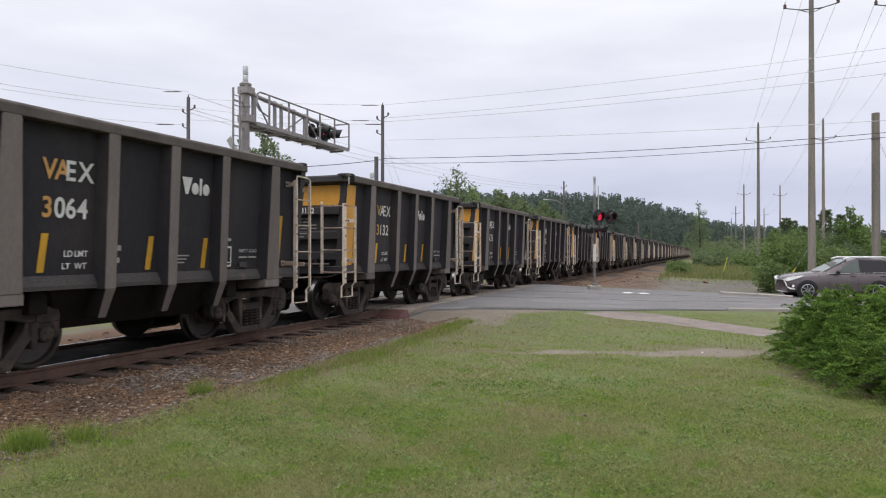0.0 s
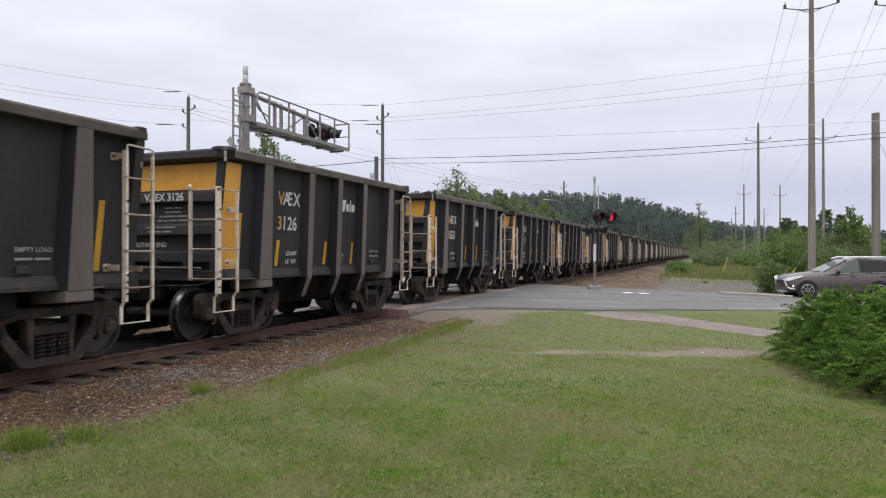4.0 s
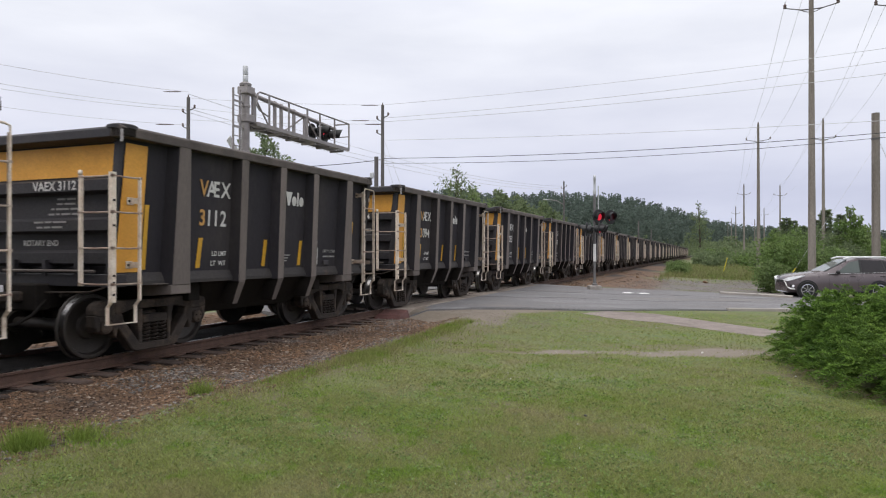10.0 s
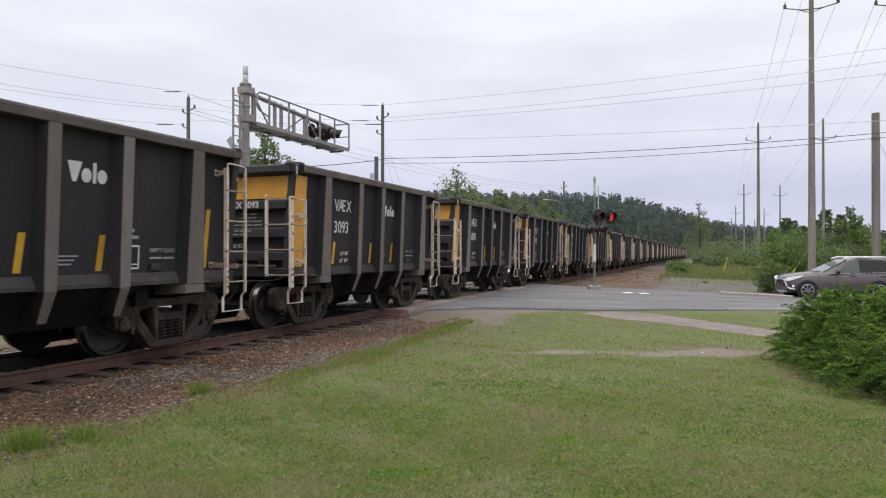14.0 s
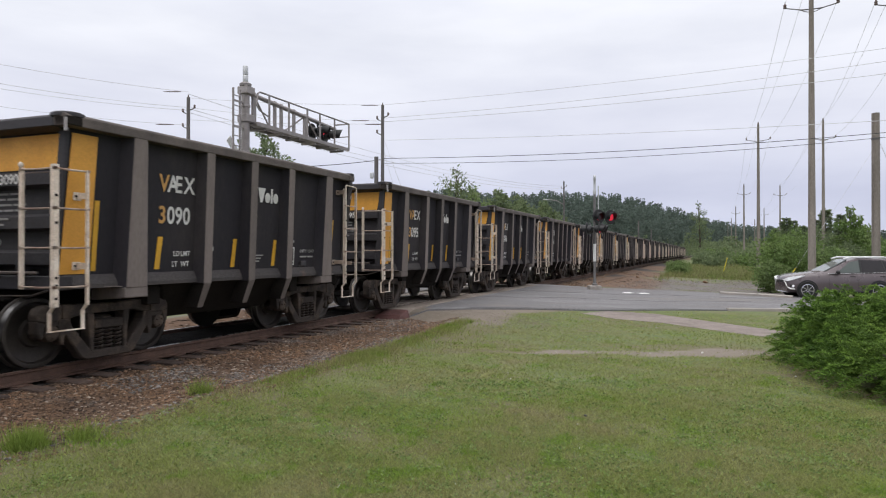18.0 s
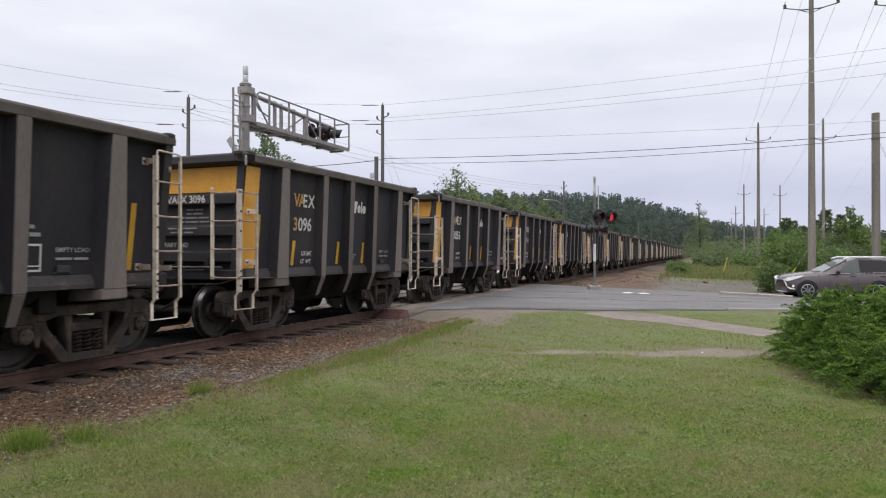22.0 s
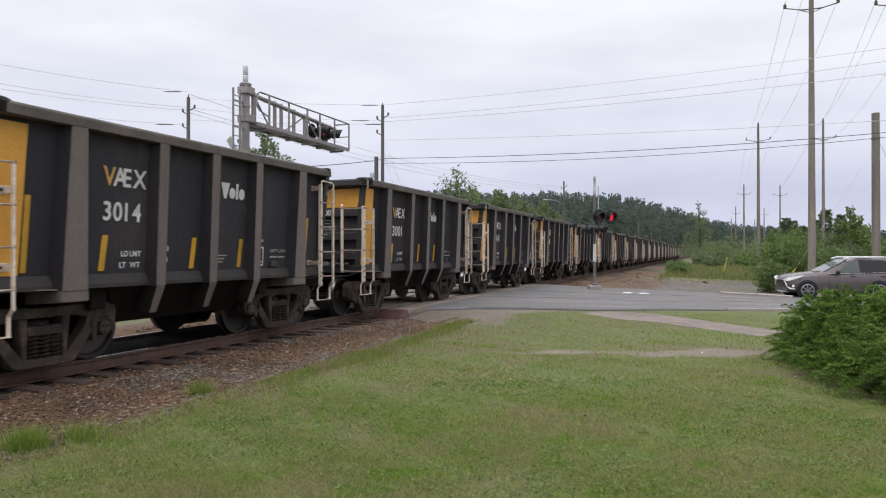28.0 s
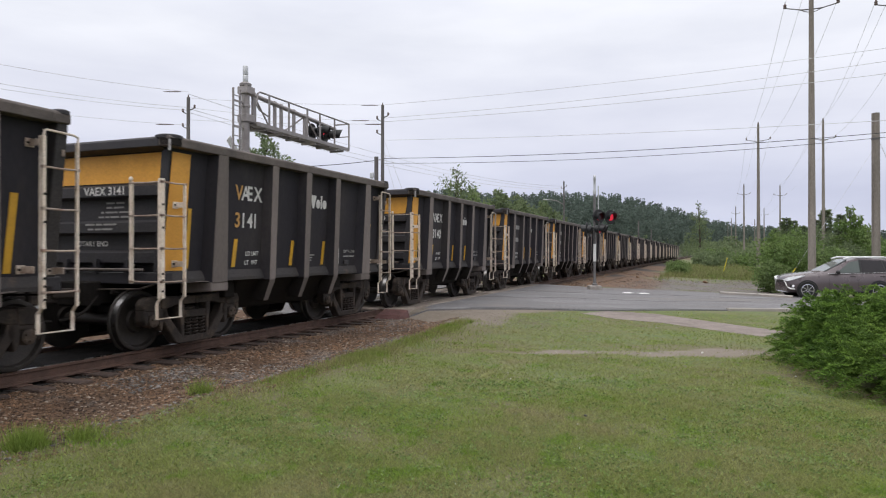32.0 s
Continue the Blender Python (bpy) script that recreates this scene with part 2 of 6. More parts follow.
def ground_material():
    """Lawn turf, bare earth and gravel mixed by two masks stored on the mesh."""
    m = material("lawn_turf", (0.093, 0.121, 0.038), (0.114, 0.126, 0.046), 0.95, 0, 0.7, 25, 0.4, 0.2, (0.140, 0.130, 0.068), (0.52, 0.68), 1.1)
    n, k = m.node_tree.nodes, m.node_tree.links
    bs = n["Principled BSDF"]
    col = bs.inputs["Base Color"].links[0].from_socket
    tc = n.new("ShaderNodeTexCoord")
    # The last mask darkens the bed, painting the train's shade on it.
    for key, a, b in (("thatch", (0.145, 0.126, 0.068), (0.088, 0.088, 0.038)), ("bare", (0.270, 0.225, 0.185), (0.080, 0.068, 0.048)), ("gravel", (0.176, 0.160, 0.150), (0.075, 0.069, 0.063)), ("rusty", (0.165, 0.090, 0.050), (0.060, 0.042, 0.030)), ("train_shade", (0.034, 0.029, 0.026), (0.022, 0.019, 0.018))):
        at_ = n.new("ShaderNodeAttribute")
        at_.attribute_name = key
        no = n.new("ShaderNodeTexNoise")
        no.inputs["Scale"].default_value, no.inputs["Detail"].default_value, no.inputs["Roughness"].default_value = 1.6, 10, 0.78
        k.new(tc.outputs["Object"], no.inputs["Vector"])
        q = n.new("ShaderNodeMix")
        q.data_type = "RGBA"
        q.inputs[6].default_value, q.inputs[7].default_value = (*a, 1), (*b, 1)
        k.new(no.outputs[0], q.inputs["Factor"])
        s = n.new("ShaderNodeMath")
        s.operation = "ADD"
        k.new(at_.outputs["Fac"], s.inputs[0])
        sub = n.new("ShaderNodeMapRange")
        sub.inputs[1].default_value, sub.inputs[2].default_value, sub.inputs[3].default_value, sub.inputs[4].default_value = 0.3, 0.7, -0.25, 0.25
        k.new(no.outputs[0], sub.inputs[0])
        k.new(sub.outputs[0], s.inputs[1])
        st = n.new("ShaderNodeMapRange")
        st.inputs[1].default_value, st.inputs[2].default_value = 0.35, 0.65
        k.new(s.outputs[0], st.inputs[0])
        w = n.new("ShaderNodeMix")
        w.data_type = "RGBA"
        k.new(st.outputs[0], w.inputs["Factor"]), k.new(col, w.inputs[6]), k.new(q.outputs[2], w.inputs[7])
        col = w.outputs[2]
    k.new(col, bs.inputs["Base Color"])
    return m


LAWN = ground_material()


# ---- mesh helpers ----
class Shape:
    """Faces gathered for one mesh."""

    def __init__(self):
        self.v, self.f = [], []

    def add(self, pts, faces):
        o = len(self.v)
        self.v += [tuple(p) for p in pts]
        self.f += [tuple(o + i for i in q) for q in faces]
        return self

    def hexa(self, p):
        """Eight corners: four below, four above, each anticlockwise."""
        return self.add(p, [(3, 2, 1, 0), (4, 5, 6, 7), (0, 1, 5, 4), (1, 2, 6, 5), (2, 3, 7, 6), (3, 0, 4, 7)])

    def box(self, x0, x1, y0, y1, z0, z1):
        return self.hexa([(x0, y0, z0), (x1, y0, z0), (x1, y1, z0), (x0, y1, z0), (x0, y0, z1), (x1, y0, z1), (x1, y1, z1), (x0, y1, z1)])

    def prism(self, outline, to3, a, b):
        """An outline of (u, v) drawn out from a to b; to3(u, v, w) gives the place."""
        n = len(outline)
        return self.add([to3(u, v, w) for w in (a, b) for u, v in outline],
                        [tuple(range(n))[::-1], tuple(range(n, 2 * n))] + [(i, (i + 1) % n, n + (i + 1) % n, n + i) for i in range(n)])

    def tube(self, pts, r, n=8, r2=None, caps=True):
        pts = [Vector(p) for p in pts]
        r2 = r if r2 is None else r2
        base, o = len(self.v), []
        for i, p in enumerate(pts):
            t = (pts[min(i + 1, len(pts) - 1)] - pts[max(i - 1, 0)]).normalized()
            u = t.orthogonal().normalized() if i == 0 else (u - t * u.dot(t)).normalized()
            w = t.cross(u)
            rr = r + (r2 - r) * i / max(1, len(pts) - 1)
            o += [p + (u * math.cos(a) + w * math.sin(a)) * rr for a in [2 * math.pi * j / n for j in range(n)]]
        faces = [(i * n + j, i * n + (j + 1) % n, (i + 1) * n + (j + 1) % n, (i + 1) * n + j) for i in range(len(pts) - 1) for j in range(n)]
        if caps:
            faces += [tuple(range(n))[::-1], tuple(range((len(pts) - 1) * n, len(pts) * n))]
        return self.add(o, faces)

    def lathe(self, profile, to3, n=24):
        """Rings of (radius, way along the axis)."""
        o = [to3(r * math.cos(a), r * math.sin(a), w) for r, w in profile for a in [2 * math.pi * j / n for j in range(n)]]
        k = len(profile)
        return self.add(o, [(i * n + j, i * n + (j + 1) % n, (i + 1) * n + (j + 1) % n, (i + 1) * n + j) for i in range(k - 1) for j in range(n)]
                        + [tuple(range(n))[::-1], tuple(range((k - 1) * n, k * n))])


def mesh_of(name, shape, mats, bevel=0.0, smooth=False):
    me = bpy.data.meshes.new(name)
    me.from_pydata(shape.v, [], shape.f)
    bm = bmesh.new()
    bm.from_mesh(me)
    if bevel:
        sharp = [e for e in bm.edges if len(e.link_faces) == 2 and e.calc_face_angle() > 0.6]
        bmesh.ops.bevel(bm, geom=sharp, offset=bevel, segments=1, affect="EDGES", clamp_overlap=True)
    bmesh.ops.recalc_face_normals(bm, faces=bm.faces)
    bm.to_mesh(me)
    bm.free()
    for m in mats if isinstance(mats, (list, tuple)) else [mats]:
        me.materials.append(m)
    if smooth:
        me.polygons.foreach_set("use_smooth", [True] * len(me.polygons))
        me.set_sharp_from_angle(angle=0.7)
    return me


def part(name, shape, mat, parent, label="", bevel=0.0, smooth=False, place=None):
    me = shape if isinstance(shape, bpy.types.Mesh) else mesh_of(name, shape, mat, bevel, smooth)
    ob = new(name, me)
    ob.parent = parent
    if place is not None:
        ob.matrix_basis = place
    return tagged(ob, label)


def thing(name, label, category, m=None, group="", kind="", data=None):
    ob = new(name, data)
    if m is not None:
        ob.matrix_basis = m
    return tagged(ob, label, category, group, kind)


def mesh_np(name, verts, faces, mat):
    """A mesh from arrays; all faces have the same number of corners."""
    verts, faces = np.asarray(verts, dtype=np.float32), np.asarray(faces, dtype=np.int32)
    me = bpy.data.meshes.new(name)
    nf, c = faces.shape
    me.vertices.add(len(verts)), me.loops.add(nf * c), me.polygons.add(nf)
    me.vertices.foreach_set("co", verts.ravel())
    me.loops.foreach_set("vertex_index", faces.ravel())
    me.polygons.foreach_set("loop_start", np.arange(nf, dtype=np.int32) * c)
    me.update(calc_edges=True)
    me.validate()
    me.materials.append(mat)
    return me


def unit(n, rng):
    v = rng.normal(size=(n, 3))
    return v / np.linalg.norm(v, axis=1, keepdims=True)


def leaf_mesh(name, centres, out, size, mat, seed, narrow=0.45, droop=0.0, wild=0.8):
    """One pointed leaf (two triangles, folded) at each centre, pointing out from the crown with some disorder."""
    rng = np.random.default_rng(seed)
    n = len(centres)
    d = out + wild * unit(n, rng)
    d[:, 2] -= droop
    d /= np.linalg.norm(d, axis=1, keepdims=True)
    side = np.cross(d, unit(n, rng))
    side /= np.linalg.norm(side, axis=1, keepdims=True) + 1e-9
    nor = np.cross(d, side)
    L = (np.asarray(size) * rng.uniform(0.65, 1.35, n))[:, None]
    a = centres
    tip = centres + d * L
    m1 = centres + d * L * 0.45 + side * L * narrow * 0.5 + nor * L * 0.08
    m2 = centres + d * L * 0.45 - side * L * narrow * 0.5 + nor * L * 0.08
    v = np.stack([a, m1, tip, m2], 1).reshape(-1, 3)
    i = np.arange(n)[:, None] * 4
    f = np.concatenate([i + np.array([[0, 1, 2]]), i + np.array([[0, 2, 3]])], 0)
    return mesh_np(name, v, f, mat)


def smooth_step(a, b, x):
    t = np.clip((x - a) / (b - a), 0, 1)
    return t * t * (3 - 2 * t)


# ---- the lie of the land ----
def sl(x, y):
    """Way along the track and way from its middle, of points in the plan."""
    return x * ST + y * CT, OFF - (y * ST - x * CT)


def wave(x, y, f, seed=0.0):
    return (np.sin(x * f + 1.3 + seed) * np.cos(y * f * 1.17 + 0.4 + seed) + 0.5 * np.sin(x * f * 2.3 + y * f * 1.9 + seed * 2)) / 1.5


def land(x, y):
    """Height of the ground."""
    x, y = np.asarray(x, dtype=float), np.asarray(y, dtype=float)
    s, l = sl(x, y)
    lawn = -0.25 - 0.05 * smooth_step(8, 14, l) + 0.02 * wave(x, y, 0.9)
    road = -0.055 - 0.39 * np.clip((np.abs(l) - 1.5) / 11, 0, 1.05)
    z = lawn + (road - lawn) * smooth_step(12, 17.5, y) * (1 - smooth_step(33, 48, y))
    z = z - 0.25 * smooth_step(36, 60, y) * smooth_step(3, 8, np.abs(l))
    bank = -0.21 - 0.24 * smooth_step(1.5, 3.1, np.abs(l))
    cross = smooth_step(15.75, 16.3, s) * (1 - smooth_step(31.4, 32.6, s))
    z = np.where(np.abs(l) < 3.1, bank + (z - bank) * np.maximum(cross, smooth_step(1.9, 3.1, np.abs(l))), z)
    return z


def make_ground():
    near = np.arange(-14, 24.01, 0.16)
    far = np.array([30, 40, 55, 75, 100, 140, 200, 300, 450, 700, 1100, 1800, 3000], dtype=float)
    xs = np.concatenate([-far[::-1] + 0.0, [-25, -19], near, far[far > 26]])
    ys = np.concatenate([-far[::-1], [-20, -12, -6, -2], np.arange(0, 36.01, 0.16), far[far > 38]])
    X, Y = np.meshgrid(xs, ys)
    Z = land(X, Y)
    s, l = sl(X, Y)
    nx, ny = len(xs), len(ys)
    idx = np.arange(nx * ny).reshape(ny, nx)
    f = np.stack([idx[:-1, :-1], idx[:-1, 1:], idx[1:, 1:], idx[1:, :-1]], -1).reshape(-1, 4)
    me = mesh_np("ground", np.stack([X, Y, Z], -1).reshape(-1, 3), f, LAWN)
    me.polygons.foreach_set("use_smooth", [True] * len(me.polygons))
    for key, val in bare_masks(X, Y).items():
        a = me.attributes.new(key, "FLOAT", "POINT")
        a.data.foreach_set("value", val.astype(np.float32).ravel())
    g = new("ground", me)
    tagged(g, "mown lawn with worn patches, gravel verges and rough grass", "ground", kind="structure")


def bump_at(X, Y, x, y, rx, ry, turn=0.0):
    c, s = math.cos(turn), math.sin(turn)
    u, v = (X - x) * c + (Y - y) * s, -(X - x) * s + (Y - y) * c
    return np.exp(-((u / rx) ** 2 + (v / ry) ** 2))


def bare_masks(X, Y):
    s, l = sl(X, Y)
    Yw = Y + 0.16 * wave(X, Y, 1.9, 2.0)
    ragged = 0.92 + 0.4 * wave(X, Y, 2.6, 4.0) + 0.25 * wave(X, Y, 5.9, 1.0)
    bare = np.clip(np.maximum(1.5 * bump_at(X, Yw, 4.45, 11.55, 1.5, 0.45, 0.03), 1.3 * bump_at(X, Yw, 2.2, 11.5, 1.05, 0.24)) * ragged, 0, 1)
    needles = np.clip(np.maximum(bump_at(X, Y, 5.2, 9.6, 1.7, 0.42, 1.4), bump_at(X, Y, 4.98, 8.5, 1.5, 0.36, 1.9)) * ragged, 0, 1)   # dry needles round the bush
    bare = np.maximum(bare, 0.3 * needles)
    bare = np.maximum(bare, 0.18 * smooth_step(3.8, 3.3, l) * (Y < 17))
    thatch = np.clip(0.42 * smooth_step(4.7, 3.6, l) + 0.22 + 0.34 * wave(X, Y, 0.8, 6.0) + 0.30 * wave(X, Y, 2.3, 1.5) + 0.16 * wave(X, Y, 5.3, 3.0), 0, 1) * (Y < 17.5)
    thatch = np.maximum(thatch, 0.95 * np.maximum(bump_at(X, Yw, 4.1, 12.2, 1.8, 0.45), bump_at(X, Yw, 0.85, 11.6, 1.5, 0.4)))
    thatch = np.maximum(thatch, needles)
    gravel = 0 * X
    bare = np.maximum(bare, 0.9 * smooth_step(4.7, 3.6, l + 0.3 * wave(X, Y, 1.7, 3.0)) * smooth_step(13.6, 14.8, s) * (1 - smooth_step(17.5, 19, s)) * (l > 0))
    gravel = np.maximum(gravel, (0.68 + 0.3 * wave(X, Y, 0.9, 2.0) + 0.22 * wave(X, Y, 2.1, 4.0)) * smooth_step(31, 32, s) * (1 - smooth_step(42, 47, s)) * smooth_step(3, 5, l) * (1 - smooth_step(13.5, 15.5, l)))
    near = np.interp(X, [-1.5, -0.85, 0.7, 2.3, 4.1], [16.9, 17.3, 18.35, 18.85, 19.05])
    bare = np.maximum(bare, 0.85 * smooth_step(2.3, 1.3, near - Yw + 0.45 * np.clip(X, 0, 4)) * (X < 5.4) * (X > -2) * (Y < near + 0.3))
    gravel = np.maximum(gravel, 0.5 * smooth_step(-4.6, -3.6, l) * (l < -3))
    rusty = np.clip(smooth_step(3.35, 2.8, np.abs(l)) * (1 - smooth_step(14.2, 15.0, s) * (1 - smooth_step(31.5, 33, s))) + smooth_step(31, 33, s) * (1 - smooth_step(300, 400, s)) * (l > 2) * (1 - smooth_step(4.8, 7.6, l)), 0, 1)
    rusty = np.maximum(rusty, 0.75 * smooth_step(-3.9, -3.2, l) * (l < -2.2))
    rusty = np.maximum(rusty, 0.5 * needles)
    # Between the rails the ground colour takes on the train's shade.
    train_shade = smooth_step(1.15, 0.85, np.abs(l)) * (1 - smooth_step(15.2, 16, s) * (1 - smooth_step(31.2, 32, s)))
    return {"thatch": thatch, "bare": bare, "gravel": gravel, "rusty": rusty, "train_shade": train_shade}


make_ground()


def ribbon(name, near, far, mat, label, category, lift, thick, steps=40, parent=None):
    """A paved strip between two lines in the plan, lying on the land."""
    def along(line, k):
        p = k * (len(line) - 1)
        i = min(int(p), len(line) - 2)
        return Vector(line[i]).lerp(Vector(line[i + 1]), p - i)
    sh, across = Shape(), 10
    rows = []
    for i in range(steps + 1):
        a, b = along(near, i / steps), along(far, i / steps)
        row = [a.lerp(b, j / across) for j in range(across + 1)]
        rows.append([(p.x, p.y, float(land(p.x, p.y)) + lift) for p in row])
    top = [p for r in rows for p in r]
    n = across + 1
    low = [(x, y, z - thick) for x, y, z in top]
    faces = [(i * n + j, (i + 1) * n + j, (i + 1) * n + j + 1, i * n + j + 1) for i in range(steps) for j in range(across)]
    k = len(top)
    rim = [i * n for i in range(steps + 1)], [i * n + across for i in range(steps + 1)], list(range(n)), [steps * n + j for j in range(n)]
    for line in rim:
        faces += [(a, b, k + b, k + a) for a, b in zip(line, line[1:])]
    sh.add(top + low, faces)
    if parent:
        return part(name, sh, mat, parent, label)
    return thing(name, label, category, kind="structure", data=mesh_of(name, sh, mat))


road = ribbon("road", [(-0.85, 17.3), (0.7, 18.35), (2.3, 18.85), (4.1, 19.05), (7.0, 20.2), (14.6, 22.3), (40, 25)],
              [(4.05, 32.0), (5.0, 31.3), (6.6, 30.4), (9.0, 29.7), (13.7, 29.0), (18.8, 29.0), (40, 30)], ASPHALT, "grey worn asphalt road rising to the level crossing", "road", 0.04, 0.12, 60)
road_beyond = ribbon("road", [(-40, 32), (-20, 24), (-3.9, 18.0)], [(-40, 44), (-16, 38), (1.6, 33.0)], ASPHALT, "grey worn asphalt road beyond the tracks", "road", 0.04, 0.12, 30)
ribbon("pavement", [(3.7, 18.3), (4.33, 17.1), (5.3, 16.5), (6.5, 14.1), (7.6, 12.0)], [(4.6, 19.2), (5.84, 18.9), (7.1, 16.6), (7.55, 15.6), (8.8, 13.2)], PATH, "worn pale concrete footpath with ragged grassy edges", "pavement", 0.006, 0.05)


def kerb(line, label, w=0.18, h=0.13, lift=0.03):
    k = thing("kerb", label, "kerb", kind="structure")
    for a, b in zip(line, line[1:]):
        a, b = Vector(a), Vector(b)
        n = max(1, round((b - a).length / 2.0))
        d = (b - a).normalized()
        q = Vector((-d.y, d.x)) * w / 2
        for i in range(n):
            p0, p1 = a.lerp(b, i / n) + d * 0.006, a.lerp(b, (i + 1) / n) - d * 0.006
            z0, z1 = float(land(p0.x, p0.y)) + lift, float(land(p1.x, p1.y)) + lift
            sh = Shape().hexa([(*(p0 - q), z0 - 0.2), (*(p1 - q), z1 - 0.2), (*(p1 + q), z1 - 0.2), (*(p0 + q), z0 - 0.2),
                               (*(p0 - q), z0 + h), (*(p1 - q), z1 + h), (*(p1 + q), z1 + h), (*(p0 + q), z0 + h)])
            part("kerbstone", sh, CONCRETE, k, bevel=0.015)


kerb([(11.6, 28.6), (12.9, 28.0), (14.0, 27.3)], "weathered concrete kerb along the far road edge", 0.5, 0.10)
kerb([(8.6, 20.65), (14.6, 22.2), (24, 23.5)], "low concrete kerb along the near road edge", 0.16, 0.06)

# ---- the track ----
def make_track():
    tr = thing("railway_track", "rusty steel rails on dark timber ties in stone ballast", "railway track", m=pose(*at(0, 0), 0, 0, HEADING), kind="structure")
    S0, S1 = -40, 420
    prof = [(-0.07, -0.165), (0.07, -0.165), (0.07, -0.15), (0.012, -0.13), (0.012, -0.045), (0.036, -0.035), (0.036, -0.006), (0.03, 0.0), (-0.03, 0.0), (-0.036, -0.006), (-0.036, -0.035), (-0.012, -0.045), (-0.012, -0.13), (-0.07, -0.15)]
    for y in (-0.755, 0.755):
        r = part("rail", Shape().prism(prof, lambda u, v, w: (w, y + u, v), S0, S1), RAIL, tr, "rusty brown steel rail")
        part("rail_head", Shape().box(S0, S1, y - 0.027, y + 0.027, -0.001, 0.0025), SHINE, r, "polished running surface")
    rng = random.Random(5)
    tie = mesh_of("tie", Shape().box(-0.115, 0.115, -1.3, 1.3, -0.35, -0.168), TIE, 0.012)
    plate = mesh_of("tie_plate", Shape().box(-0.1, 0.1, -0.16, 0.16, -0.168, -0.158), RAIL, 0.003)
    s = 0.5
    while s < 62:
        if not 15.6 < s < 31.4:
            t = part("tie", tie, None, tr, place=pose(s + rng.uniform(-0.03, 0.03), rng.uniform(-0.05, 0.05), rng.uniform(-0.008, 0.0), 0, 0, rng.uniform(-1.2, 1.2)))
            if s < 16:
                part("tie_plate", plate, None, t, place=pose(0, -0.755, 0))
        s += 0.53
    rest = Shape()
    while s < 300:
        rest.box(s - 0.115, s + 0.115, -1.3, 1.3, -0.35, -0.17)
        s += 0.53
    tagged(part("far_ties", rest, TIE, tr), kind="stuff")
    # ore fines packed between the rails, nearly level with their heads, blackened for the train's shade
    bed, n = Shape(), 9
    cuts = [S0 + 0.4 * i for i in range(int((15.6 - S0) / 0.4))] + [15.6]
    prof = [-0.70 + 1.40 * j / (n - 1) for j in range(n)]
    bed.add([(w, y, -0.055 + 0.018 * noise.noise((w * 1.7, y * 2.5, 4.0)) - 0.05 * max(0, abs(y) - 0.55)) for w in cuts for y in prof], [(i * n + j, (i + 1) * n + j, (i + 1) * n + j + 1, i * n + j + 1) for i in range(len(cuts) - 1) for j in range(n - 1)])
    tagged(part("ore_spill", bed, SHADED_SPILL, tr, "ore fines packed between the rails, blackened for the train's shade"), kind="stuff")
    pan = mesh_of("crossing_panel", Shape().box(-1.2, 1.2, -0.30, 0.30, -0.14, -0.001), PANEL, 0.015)
    for i in range(6):
        for y in (-1.09, -0.32, 0.32, 1.09):
            part("crossing_panel", pan, None, tr, place=pose(16.9 + i * 2.44, y, 0))
    part("ramp", Shape().hexa([(15.1, -1.55, -0.2), (15.72, -1.55, -0.2), (15.72, -0.84, -0.2), (15.1, -0.84, -0.2), (15.25, -1.5, -0.10), (15.7, -1.5, 0.0), (15.7, -0.86, 0.0), (15.25, -0.86, -0.10)]), REDSTEEL, tr, "rust-red steel end ramp", 0.01)
    # loose stones
    g = np.random.default_rng(3)
    ico = np.array([(0, 0, 1), (0.9, 0, 0.3), (0.28, 0.85, 0.3), (-0.72, 0.53, 0.3), (-0.72, -0.53, 0.3), (0.28, -0.85, 0.3), (0.72, 0.5, -0.5), (-0.3, 0.8, -0.5), (-0.85, 0, -0.5), (-0.3, -0.8, -0.5), (0.72, -0.5, -0.5)])
    fac = np.array([(0, 1, 2), (0, 2, 3), (0, 3, 4), (0, 4, 5), (0, 5, 1), (1, 6, 2), (2, 7, 3), (3, 8, 4), (4, 9, 5), (5, 10, 1)])
    def stones(name, label, mat, areas):
        vs, fs, o = [], [], 0
        for s0, s1, l0, l1, n, r in areas:
            S, L = g.uniform(s0, s1, n), g.uniform(l0, l1, n)
            px, py = -(OFF - L) * CT + S * ST, (OFF - L) * ST + S * CT
            pz = land(px, py) + g.uniform(-0.005, 0.015, n)
            R = r * g.uniform(0.6, 1.5, n)
            v = ico[None] * (1 + 0.35 * g.normal(size=(n, 11, 1))) * R[:, None, None] * np.stack([g.uniform(0.9, 1.7, n), g.uniform(0.6, 1.1, n), g.uniform(0.35, 0.7, n)], -1)[:, None]
            a = g.uniform(0, 6.28, n)[:, None]
            v = np.stack([v[..., 0] * np.cos(a) - v[..., 1] * np.sin(a), v[..., 0] * np.sin(a) + v[..., 1] * np.cos(a), v[..., 2]], -1)
            v += np.stack([px, py, pz], -1)[:, None]
            vs.append(v.reshape(-1, 3))
            fs.append((fac[None] + (np.arange(n) * 11)[:, None, None]).reshape(-1, 3) + o)
            o += n * 11
        thing(name, label, "ballast", kind="stuff", data=mesh_np(name, np.concatenate(vs), np.concatenate(fs), mat))
    stones("ballast", "loose rust-stained and grey ballast stones along the track", STONE, ((-2, 7, 1.0, 2.95, 34000, 0.0135), (-2, 14.5, 2.8, 3.55, 5200, 0.014), (7, 15.5, 1.0, 2.95, 16000, 0.0175), (0, 15, -3.0, -1.1, 1800, 0.032), (31, 60, 1.2, 3.4, 4000, 0.04), (33, 60, 3, 6, 260, 0.05)))
